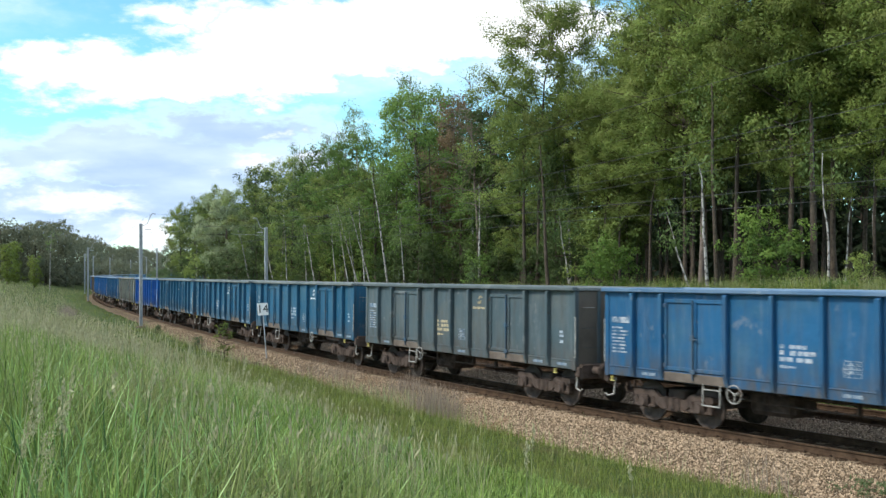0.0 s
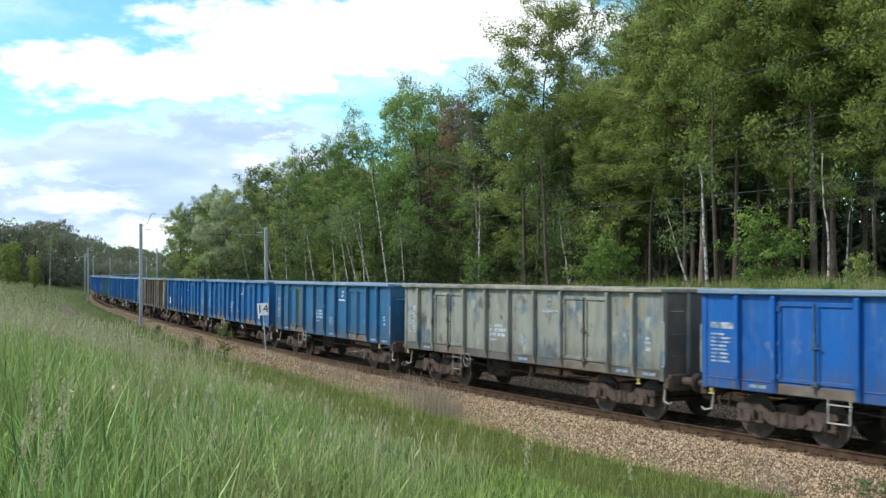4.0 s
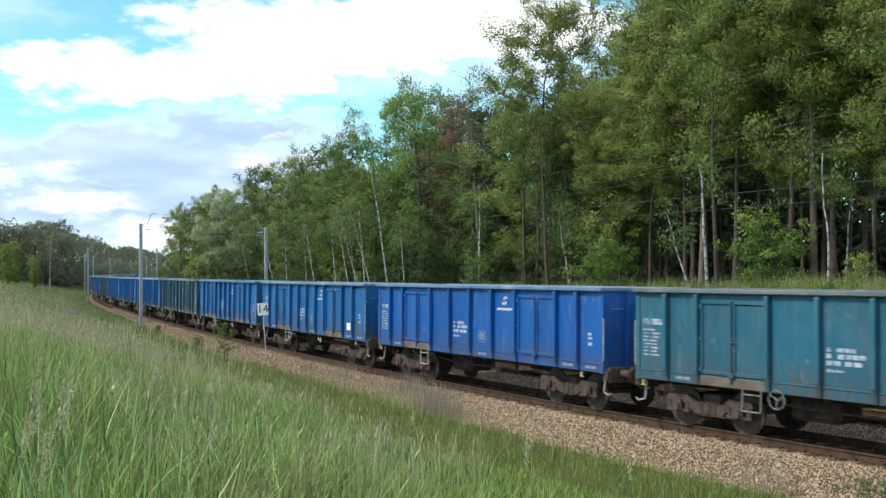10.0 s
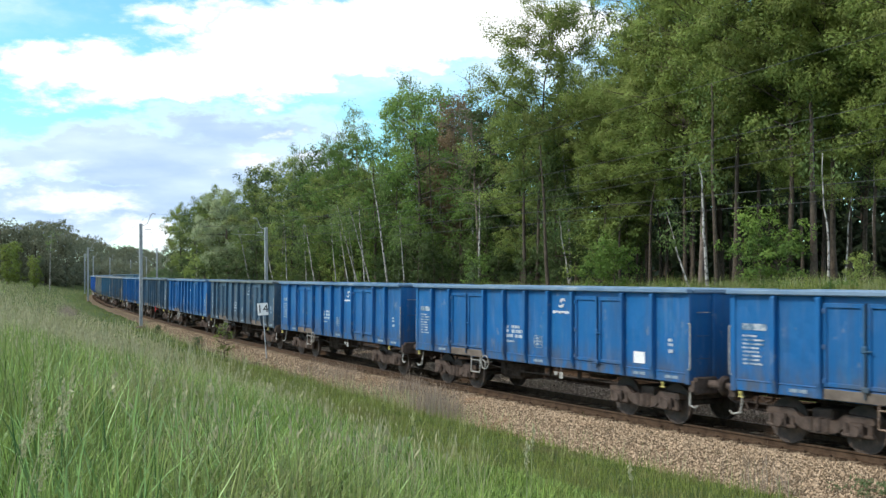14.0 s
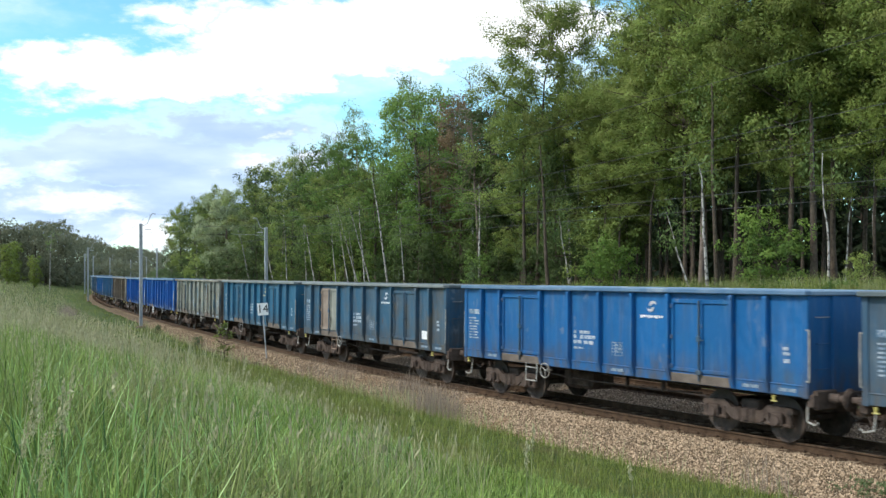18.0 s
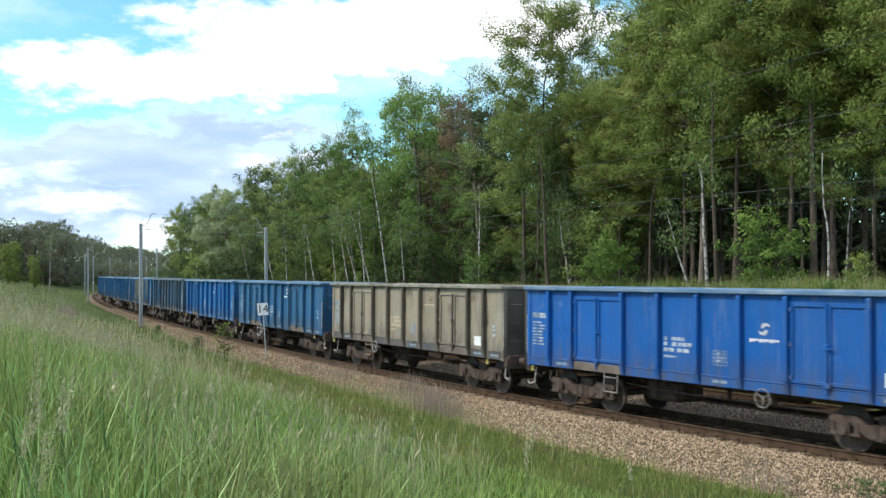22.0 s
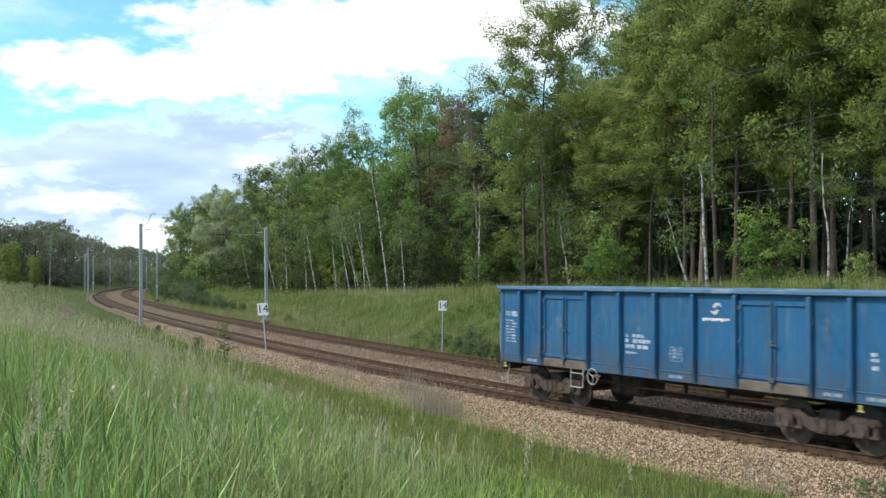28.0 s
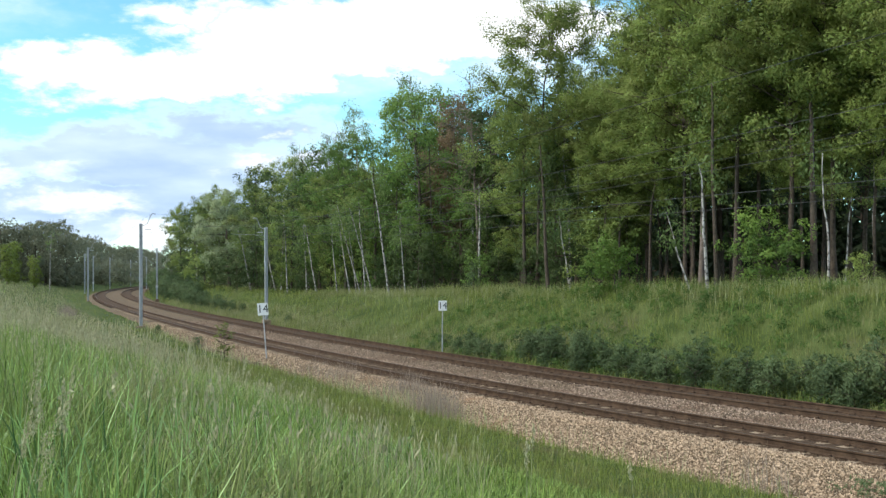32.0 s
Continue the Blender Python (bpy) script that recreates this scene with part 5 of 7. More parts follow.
def tubes(paths, n=6):
    """Verts and faces of tapered tubes along paths [(points (k,3), radii (k))]."""
    V, F, base = [], [], 0
    for pts, rad in paths:
        pts = np.asarray(pts, float)
        k = len(pts)
        d = np.gradient(pts, axis=0)
        d /= np.linalg.norm(d, axis=1)[:, None] + 1e-9
        ref = np.where(np.abs(d[:, 2:3]) < 0.9, np.array([[0, 0, 1.0]]), np.array([[1.0, 0, 0]]))
        u = np.cross(d, ref)
        u /= np.linalg.norm(u, axis=1)[:, None] + 1e-9
        w = np.cross(d, u)
        a = np.linspace(0, 2 * np.pi, n, endpoint=False)
        ring = pts[:, None] + np.asarray(rad)[:, None, None] * (np.cos(a)[None, :, None] * u[:, None] + np.sin(a)[None, :, None] * w[:, None])
        V.append(ring.reshape(-1, 3))
        i, j = np.meshgrid(np.arange(k - 1), np.arange(n), indexing="ij")
        p, q = base + i * n + j, base + i * n + (j + 1) % n
        F.append(np.stack([p, q, q + n, p + n], -1).reshape(-1, 4))
        base += k * n
    return np.concatenate(V), np.concatenate(F)


def join(parts):
    V, F, base = [], [], 0
    for v, f in parts:
        V.append(v)
        F.append(f + base)
        base += len(v)
    return np.concatenate(V), np.concatenate(F)


def leaves(r, centres, radii, per, size, droop=0.0, flat=0.75, middle=None):
    """Diamond leaves scattered in clumps round the centres. With the crown's middle, also the soft normal of each leaf in its clump and crown."""
    C = np.repeat(np.asarray(centres, float), per, axis=0)
    R = np.repeat(np.asarray(radii, float), per)
    n = len(C)
    d = r.normal(size=(n, 3))
    d /= np.linalg.norm(d, axis=1)[:, None]
    p = C + d * (R * r.uniform(0.25, 1.0, n) ** 0.6)[:, None] * np.array([1, 1, flat])
    p[:, 2] -= droop * r.uniform(0, 1, n) ** 2 * R
    face = d * 0.9 + np.array([0, 0, 0.55]) + r.normal(0, 0.30, (n, 3))
    a = np.cross(face, r.normal(size=(n, 3)))
    a[:, 2] -= 0.35 + droop
    a /= np.linalg.norm(a, axis=1)[:, None] + 1e-9
    b = np.cross(a, face)
    b /= np.linalg.norm(b, axis=1)[:, None] + 1e-9
    L = (size * r.uniform(0.6, 1.35, n))[:, None]
    W = L * r.uniform(0.32, 0.5, n)[:, None]
    V = np.stack([p - a * L, p + b * W, p + a * L, p - b * W], 1).reshape(-1, 3)
    F = np.arange(n * 4).reshape(-1, 4)
    if middle is None:
        return V, F
    out = p - np.asarray(middle)
    out /= np.linalg.norm(out, axis=1)[:, None] + 1e-9
    soft = 0.75 * d + 0.45 * out + np.array([0, 0, 0.25]) + r.normal(0, 0.16, (n, 3))
    return V, F, soft / (np.linalg.norm(soft, axis=1)[:, None] + 1e-9)


def grow(seed, height, trunk_r, crown_from, spread, limbs, clumps, per, leaf, lean=0.0, shape="round", droop=0.0, clump_r=0.9, bare=0.0, twigs=True):
    """Arrays for one tree: trunk with limbs, and a leafy crown."""
    r = np.random.RandomState(seed)
    k = 9
    zs = np.linspace(0, 1, k)
    la = r.uniform(0, 6.28)
    bend = np.cumsum(r.normal(0, 0.012 * height, (k, 2)), axis=0) * zs[:, None]
    trunk = np.stack([bend[:, 0] + lean * height * zs ** 1.3 * math.cos(la), bend[:, 1] + lean * height * zs ** 1.3 * math.sin(la), zs * height * 0.93 - 0.25], -1)
    rad = trunk_r * (1 - 0.86 * zs ** 0.9)
    rad[0] *= 1.35
    paths = [(trunk, rad)]
    centres, radii, fine = [], [], []
    for i in range(limbs):
        u = crown_from + (0.97 - crown_from) * ((i + r.uniform(0, 1)) / limbs)
        v = (u - crown_from) / (1 - crown_from)
        prof = {"round": math.sqrt(max(0.05, 1 - (2 * v - 0.85) ** 2 * 0.75)), "cone": 1.05 - 0.9 * v, "tall": 0.55 + 0.45 * math.sin(math.pi * min(1, v * 1.05)),
                "top": 0.4 + 0.6 * v}[shape]
        length = spread * prof * r.uniform(0.65, 1.2)
        az = i * 2.399 + r.uniform(-0.5, 0.5)
        z0 = np.array([np.interp(u, zs, trunk[:, c]) for c in range(3)])
        rise = r.uniform(0.15, 0.75) * length * (1 - 0.5 * droop)
        t = np.linspace(0, 1, 5)
        limb = z0 + np.stack([math.cos(az) * length * t, math.sin(az) * length * t, rise * t - droop * length * 0.5 * t ** 2], -1)
        limb += np.cumsum(r.normal(0, 0.05 * length, (5, 3)), axis=0) * t[:, None]
        r0 = max(0.018, trunk_r * (1 - 0.86 * u) * 0.5)
        paths.append((limb, r0 * (1 - 0.8 * t)))
        m = max(2, int(clumps / limbs))
        for c in range(m):
            f = r.uniform(0.35, 1.05)
            p = np.array([np.interp(f, t, limb[:, e]) for e in range(3)]) + r.normal(0, clump_r * 0.55, 3)
            tw = np.array([np.interp(f * 0.8, t, limb[:, e]) for e in range(3)])
            if twigs:
                fine.append((np.stack([tw, p]), np.array([0.020, 0.006])))
            if r.uniform() > bare:
                centres.append(p)
                radii.append(clump_r * r.uniform(0.55, 1.2))
    wood = tubes(paths, 5 if twigs else 4)
    if fine:
        wood = join([wood, tubes(fine, 3)])
    crown = leaves(r, centres, radii, per, leaf, droop, middle=(trunk[-1, 0] * 0.6, trunk[-1, 1] * 0.6, height * (0.45 + 0.25 * crown_from))) if centres else None
    return wood, crown


def tree_kind(seed, bark, leaf_material, **shape):
    wood, crown = grow(seed, **shape)
    trunk = mesh_np("trunk", *wood, bark, True)
    top = None
    if crown:
        top = mesh_np("crown", crown[0], crown[1], leaf_material, True)
        top.normals_split_custom_set(np.repeat(crown[2], 4, axis=0))
    return trunk, top, wood, crown


class Thicket:
    """Many far trees gathered into one object."""

    def __init__(self):
        self.wood, self.leaf = [], []

    def add(self, kind, x, y, scale, turn):
        c, s = math.cos(turn) * scale, math.sin(turn) * scale
        m = np.array([[c, s, 0], [-s, c, 0], [0, 0, scale]])
        at = np.array([x, y, ground_at(x, y) - 0.1])
        self.wood.append((kind[2][0] @ m + at, kind[2][1]))
        self.leaf.append((kind[3][0] @ m + at, kind[3][1]))

    def build(self, name, label, leaf_material):
        wv, wf = join(self.wood)
        lv, lf = join(self.leaf)
        me = mesh_np(name, np.concatenate([wv, lv]), np.concatenate([wf, lf + len(wv)]), M_BARK)
        me.materials.append(leaf_material)
        me.polygons.foreach_set("material_index", np.repeat(np.array([0, 1], np.int32), [len(wf), len(lf)]))
        tagged(new(name, me), label, "wood", kind="stuff")


def plant(kind, x, y, label, category="tree", group="trees of the wood", scale=1.0, turn=0.0, lean=0.0, name="tree", sink=0.1):
    trunk, top = kind[:2]
    t = tagged(new(name), label, category, group=group)
    t.matrix_basis = Matrix.Translation((x, y, ground_at(x, y) - sink)) @ Matrix.Rotation(turn, 4, "Z") @ Matrix.Rotation(lean, 4, "Y") @ Matrix.Diagonal((scale, scale, scale, 1))
    part_of("trunk", trunk, t)
    if top:
        part_of("crown", top, t)
    return t


def bearing_ground(px, dist):
    """A place on the ground dist metres off, on a bearing whose tangent is (px - 784) / 1829."""
    a = math.atan((px - 784) / 1829.2)
    return dist * math.sin(a), dist * math.cos(a)


def bank_top(px):
    """A place at the wood's edge on top of the bank, on the same bearing scale."""
    s = np.arange(-200.0, 0.0, 0.25)
    x, y, _ = on_line(s, -15.6)
    k = int(np.argmin(np.abs(x / y - (px - 784) / 1829.2)))
    return float(x[k]), float(y[k])


def build_woods():
    rng = random.Random(21)
    oaks = [tree_kind(100 + i, M_BARK, M_LEAF_OAK, height=18.5, trunk_r=0.135, crown_from=0.37, spread=4.2, limbs=36, clumps=340, per=140, leaf=0.079, shape="round", clump_r=0.80) for i in range(3)]
    low_oaks = [tree_kind(110 + i, M_BARK, M_LEAF_OAK, height=18.0, trunk_r=0.16, crown_from=0.14, spread=3.8, limbs=30, clumps=260, per=130, leaf=0.081, shape="tall", clump_r=0.80) for i in range(2)]
    fresh = [tree_kind(120 + i, M_BARK, M_LEAF_FRESH, height=16.5, trunk_r=0.20, crown_from=0.16, spread=3.4, limbs=24, clumps=150, per=60, leaf=0.12, shape="tall", clump_r=0.85) for i in range(2)]
    darks = [tree_kind(140 + i, M_BARK, M_LEAF_DARK, height=17.0, trunk_r=0.13, crown_from=0.42, spread=3.4, limbs=16, clumps=96, per=20, leaf=0.22, shape="tall", clump_r=1.0, twigs=False) for i in range(3)]
    fillers = [tree_kind(150 + i, M_BARK, M_LEAF_OAK, height=17.0, trunk_r=0.13, crown_from=0.44, spread=3.8, limbs=18, clumps=130, per=46, leaf=0.15, shape="round", clump_r=1.0, twigs=False) for i in range(2)]
    low_darks = [tree_kind(145 + i, M_BARK, M_LEAF_DARK, height=17.0, trunk_r=0.2, crown_from=0.10, spread=3.6, limbs=20, clumps=140, per=34, leaf=0.18, shape="tall", clump_r=1.0, twigs=False) for i in range(2)]
    birches = [tree_kind(160 + i, M_BIRCH_BARK, M_LEAF_BIRCH, height=18.0, trunk_r=0.13, crown_from=0.42, spread=2.4, limbs=18, clumps=100, per=52, leaf=0.095, shape="tall",
                         droop=0.55, clump_r=0.75, lean=0.03) for i in range(3)]
    willow = tree_kind(180, M_BARK, M_LEAF_WILLOW, height=14.5, trunk_r=0.25, crown_from=0.10, spread=4.6, limbs=28, clumps=230, per=110, leaf=0.13, shape="round", droop=0.5, clump_r=1.0)
    brown = tree_kind(181, M_BARK, M_LEAF_BROWN, height=15.5, trunk_r=0.18, crown_from=0.30, spread=1.7, limbs=24, clumps=150, per=84, leaf=0.10, shape="tall", droop=0.3, clump_r=0.8)
    bare = [tree_kind(185 + i, M_DEAD, M_LEAF_BROWN, height=18.5, trunk_r=0.16, crown_from=0.4, spread=3.2, limbs=34, clumps=460, per=5, leaf=0.09, shape="round", clump_r=0.9, bare=0.45) for i in range(2)]
    pine = tree_kind(190, M_BARK, M_LEAF_PINE_SHADE, height=19.5, trunk_r=0.22, crown_from=0.6, spread=3.0, limbs=16, clumps=90, per=60, leaf=0.12, shape="top", clump_r=0.8)
    poles = [tree_kind(200 + i, M_BARK, M_LEAF_PINE_SHADE, height=16.5, trunk_r=0.10, crown_from=0.50, spread=2.4, limbs=10, clumps=50, per=22, leaf=0.26, shape="tall", clump_r=1.0, twigs=False) for i in range(3)]
    spruces = [tree_kind(210 + i, M_BARK, M_LEAF_PINE_SHADE, height=15.5, trunk_r=0.18, crown_from=0.02, spread=2.8, limbs=26, clumps=104, per=7, leaf=0.48, shape="cone", clump_r=1.1, twigs=False) for i in range(2)]
    far_kinds = [tree_kind(220 + i, M_BARK, M_LEAF_DARK, height=17.0, trunk_r=0.22, crown_from=0.01, spread=3.8, limbs=20, clumps=120, per=17, leaf=0.42, shape=("tall", "round", "cone")[i], clump_r=1.2, twigs=False) for i in range(2)]
    distant = [tree_kind(225 + i, M_BARK, M_LEAF_FAR_HAZE, height=17.0, trunk_r=0.22, crown_from=0.01, spread=3.9, limbs=20, clumps=110, per=13, leaf=0.38, shape=("tall", "round", "tall")[i], clump_r=1.2, twigs=False) for i in range(3)]

    def clear(x, y, gap=11.0):
        s, q = to_line(x, y)
        return abs(float(q[0]) + 2.2) > gap

    # the wood's edge above the cutting: kind, bearing, distance, height factor
    edge = [
        (oaks[0], 1612, 47, 1.06), (oaks[1], 1475, 51, 1.16), (oaks[2], 1395, 50, 1.10), (pine, 1148, 78, 1.14), (oaks[0], 1300, 53, 1.13), (oaks[2], 1225, 60, 0.92), (bare[1], 1240, 57, 1.05),
        (oaks[1], 1212, 57, 1.0), (oaks[2], 1068, 63, 0.76), (oaks[0], 950, 66, 1.06), (bare[0], 850, 78, 0.88), (low_oaks[1], 925, 71, 0.84), (brown, 803, 88, 1.10),
        (fresh[1], 742, 84, 1.0), (birches[0], 750, 92, 1.10), (birches[1], 705, 94, 1.0), (birches[2], 650, 98, 0.98), (fresh[0], 665, 92, 0.85), (fresh[1], 612, 97, 0.86),
        (bare[1], 600, 105, 0.90), (low_darks[0], 556, 110, 0.88), (low_oaks[0], 515, 120, 0.88), (fresh[1], 565, 104, 0.76), (low_darks[1], 480, 128, 0.90), (birches[0], 498, 122, 0.88),
        (low_oaks[1], 455, 146, 0.94), (willow, 406, 156, 1.0), (low_darks[0], 448, 162, 0.92), (low_oaks[0], 385, 190, 1.02), (low_darks[1], 362, 215, 1.0), (low_darks[0], 345, 235, 0.98),
        (low_oaks[1], 325, 238, 0.9), (low_darks[1], 312, 245, 0.86), (low_darks[0], 302, 252, 0.8), (low_darks[1], 335, 262, 0.95), (low_oaks[0], 375, 228, 1.0), (low_darks[0], 400, 200, 0.98),
        (low_oaks[1], 300, 222, 0.92), (low_oaks[0], 322, 206, 0.94), (low_darks[1], 345, 190, 0.92), (low_oaks[1], 372, 176, 0.86), (low_darks[0], 1275, 66, 1.12), (birches[1], 1010, 66, 0.84), (darks[2], 1005, 72, 0.84), (oaks[1], 1345, 57, 1.06), (fillers[1], 1180, 66, 1.0), (fillers[0], 1440, 56, 1.1), (fillers[1], 1530, 54, 1.1),
        (fresh[0], 862, 80, 0.70), (low_darks[1], 872, 80, 0.86), (low_darks[1], 842, 92, 0.98), (fresh[1], 815, 82, 0.66), (low_oaks[1], 758, 96, 0.98), (darks[0], 785, 92, 0.86), (birches[2], 835, 84, 0.86), (birches[0], 545, 112, 0.9), (birches[1], 602, 104, 0.90),
        (low_darks[0], 985, 64, 0.5), (oaks[2], 1150, 60, 0.78), (oaks[0], 1248, 58, 0.80), (oaks[1], 1420, 54, 0.74), (oaks[2], 1548, 50, 0.72), (oaks[0], 1096, 63, 0.70), (low_oaks[0], 1062, 71, 0.86), (low_oaks[1], 1110, 69, 0.93), (low_darks[0], 1020, 79, 0.92), (fresh[0], 700, 88, 0.66), (low_oaks[1], 640, 95, 0.66), (low_oaks[0], 585, 101, 0.66),
    ]
    words = {id(M_LEAF_OAK): "leafy oak with olive-green crown at the wood's edge", id(M_LEAF_FRESH): "broad-leaved tree with fresh green crown at the wood's edge",
             id(M_LEAF_DARK): "dark green broad-leaved tree in the wood", id(M_LEAF_BIRCH): "slender white-barked birch with drooping crown", id(M_LEAF_WILLOW): "rounded silvery willow beside the line",
             id(M_LEAF_BROWN): "half-bare tree with reddish-brown crown", id(M_LEAF_PINE_SHADE): "dark needle tree in the wood"}

    def word(kind):
        if kind in bare:
            return "nearly bare grey-twigged tree at the wood's edge"
        return words[id(kind[1].materials[0])]
    for kind, px, dist, sc in edge:
        x, y = bearing_ground(px, dist)
        if clear(x, y):
            sc *= float(ramp(px, (330, 420, 800, 870, 905), (1.0, 1.06, 1.08, 1.06, 1.0)))
            plant(kind, x, y, word(kind), scale=sc, turn=rng.uniform(0, 6.28))
    # rows behind the edge, on the plan of the line
    deep = Thicket()
    for q0, q1, step, kinds, low in ((-23, -28, 4.2, fillers, far_kinds[:2]), (-29, -36, 4.6, darks + fillers, far_kinds[:2]), (-37, -46, 5.5, poles + spruces, spruces),
                                     (-48, -54, 2.5, spruces + poles[:1], spruces), (-56, -62, 3.6, spruces, spruces), (-65, -72, 4.2, spruces, spruces)):
        s = -225.0
        while s < 16:
            x, y, _ = on_line(s, rng.uniform(q1, q0))
            x, y = float(x), float(y)
            if y > 14 and -0.52 * y - 12 < x < 0.52 * y + 8:
                kind = rng.choice(kinds if s > -45 else low_darks if s > -90 and q0 > -36 else low)
                sc, tn = rng.uniform(0.85, 1.05) * (0.9 if s < -42 else 1.04), rng.uniform(0, 6.28)
                # a dip in the skyline between the oak and the taller trees
                sc *= 0.74 if 0.10 < x / y < 0.19 else 1.0
                if q0 < -36:
                    deep.add(kind, x, y, sc, tn)
                else:
                    plant(kind, x, y, word(kind), scale=sc, turn=tn)
            s += step * rng.uniform(0.7, 1.3) * (1.0 if s > -80 else 2.2)
    # pale birch stems that stand out at the edge: bearing of the foot, distance, lean towards the right
    stems = [(1252, 48.5, -2.8, 0.082, 6.3), (1222, 49, -16, 0.05, 4.2), (1465, 47, 1.0, 0.055, 6.2), (1010, 57, -7, 0.05, 4.6), (1440, 48, 0.3, 0.17, 9), (1268, 50, -1, 0.11, 10), (88, 205, 0, 0.09, 11),
             (688, 0, -7, 0.085, 9.5), (658, 0, -14, 0.06, 7.5), (646, 0, -3, 0.065, 8.0), (620, 0, -10, 0.065, 8), (638, 0, -15, 0.055, 8), (596, 0, -4, 0.055, 7), (560, 0, -10, 0.075, 7), (508, 0, -2, 0.075, 8), (543, 0, -2, 0.065, 7.5),
             (488, 0, -11, 0.075, 7.5), (444, 0, -9, 0.09, 8), (314, 0, -6, 0.10, 8), (348, 0, 0, 0.09, 8), (718, 0, -3, 0.05, 6), (630, 0, -7, 0.045, 6), (770, 84, -2, 0.10, 12.5), (1495, 52, 5, 0.04, 6), (1545, 52, 0, 0.045, 7), (930, 66, -2, 0.12, 9), (970, 60, -3, 0.11, 9), (848, 74, 0, 0.09, 8)]
    for i, (px, dist, lean, rad, h) in enumerate(stems):
        r = np.random.RandomState(400 + i)
        zs = np.linspace(0, 1, 9)
        pts = np.stack([np.cumsum(r.normal(0, 0.05, 9)) * zs, np.cumsum(r.normal(0, 0.05, 9)) * zs, zs * h - 0.2], -1)
        paths = [(pts, rad * (1.15 - 0.75 * zs))]
        for k in range(0 if rad < 0.1 else 2):
            u = r.uniform(0.75, 0.95)
            o = np.array([np.interp(u, zs, pts[:, c]) for c in range(3)])
            az, ln = r.uniform(0, 6.28), r.uniform(0.5, 1.4)
            paths.append((o + np.outer(np.linspace(0, 1, 4), (math.cos(az) * ln, math.sin(az) * ln, 0.5 * ln)), np.array([0.02, 0.015, 0.01, 0.004])))
        pale = rad < 0.1
        me = mesh_np("trunk", *tubes(paths, 8), M_BIRCH_BARK if pale else M_BARK, True)
        cen = [np.array([np.interp(u, zs, pts[:, c]) for c in range(3)]) + r.normal(0, 0.7, 3) for u in r.uniform(0.8, 1.0, 14)]
        top = mesh_np("crown", *leaves(r, cen, [0.7] * 14, 26, 0.10, 0.4), M_LEAF_BIRCH)
        x, y = bearing_ground(px, dist) if dist else bank_top(px)
        plant((me, top), x, y, "thin white birch stem leaning at the wood's edge" if pale else "straight dark trunk at the wood's edge", scale=1.0, lean=radians(lean), group="stems at the wood's edge")
    # shrubs and young growth along the edge
    under = [tree_kind(300 + i, M_BARK, m, height=3.4, trunk_r=0.05, crown_from=0.08, spread=1.5, limbs=14, clumps=70, per=30, leaf=0.085, shape="round", clump_r=0.45, twigs=False)
             for i, m in enumerate((M_LEAF_FRESH, M_LEAF_DARK, M_LEAF_OAK, M_LEAF_BRIGHT))]
    spots = [(1088, 52, 0.9, 3), (1062, 52.5, 0.7, 3), (1364, 48, 1.15, 3), (1376, 47.5, 0.8, 0), (1345, 47.5, 0.75, 0), (740, 80, 1.5, 1), (715, 82, 1.4, 1), (545, 106, 1.5, 1), (850, 71, 0.85, 0), (770, 78, 1.2, 1), (1060, 56, 1.3, 2), (990, 62, 1.1, 1),
             (600, 98, 1.0, 2), (480, 118, 1.3, 1), (500, 112, 1.1, 2), (420, 134, 1.6, 1), (380, 150, 1.5, 1), (660, 92, 1.1, 0), (1520, 46, 0.5, 2), (820, 78, 1.2, 1),
             (350, 160, 1.7, 2), (330, 172, 1.6, 1), (455, 126, 1.4, 1), (565, 104, 1.3, 1), (680, 88, 1.0, 1), (630, 96, 1.2, 1), (880, 72, 0.9, 1), (940, 66, 0.9, 1)]
    for px, dist, sc, k in spots:
        x, y = bearing_ground(px, dist)
        plant(under[k], x, y, ("fresh green", "dark green", "olive-green", "bright yellow-green")[k] + " bush under the trees at the wood's edge", "bush", "bushes at the wood's edge", sc, rng.uniform(0, 6), name="bush")
    # low growth at the back, its leaf colour darkened as shade
    low = tree_kind(320, M_BARK, M_LEAF_PINE_SHADE, height=3.6, trunk_r=0.05, crown_from=0.02, spread=1.8, limbs=12, clumps=44, per=14, leaf=0.2, shape="round", clump_r=0.7, twigs=False)
    for i in range(80):
        x, y, _ = on_line(rng.uniform(-120, 6), rng.uniform(-66, -44))
        x, y = float(x), float(y)
        if y > 18 and abs(x) < 0.5 * y + 8:
            deep.add(low, x, y, rng.uniform(0.9, 1.7), rng.uniform(0, 6))
    for px, dist, sc in ((1190, 92, 0.9), (1202, 97, 0.95), (1212, 90, 0.85), (1286, 92, 0.9), (1400, 88, 0.9)):
        x, y = bearing_ground(px, dist)
        deep.add(spruces[0], x, y, sc, px * 0.1)
    deep.build("deep_wood", "needle trees deep in the wood, shade painted into their leaves", M_LEAF_PINE_SHADE)
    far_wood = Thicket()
    # young trees at the far edge of the meadow, and the wood across the line's bend
    young = tree_kind(330, M_BARK, M_LEAF_YOUNG, height=9.5, trunk_r=0.1, crown_from=0.08, spread=1.5, limbs=18, clumps=80, per=30, leaf=0.2, shape="tall", clump_r=0.8, twigs=False)
    for px, dist, sc in ((12, 186, 0.78), (25, 190, 0.86), (60, 196, 0.66)):
        x, y = bearing_ground(px, dist)
        plant(young, x, y, "young light-green tree at the meadow's far edge", group="young trees by the meadow", scale=sc, turn=rng.uniform(0, 6))
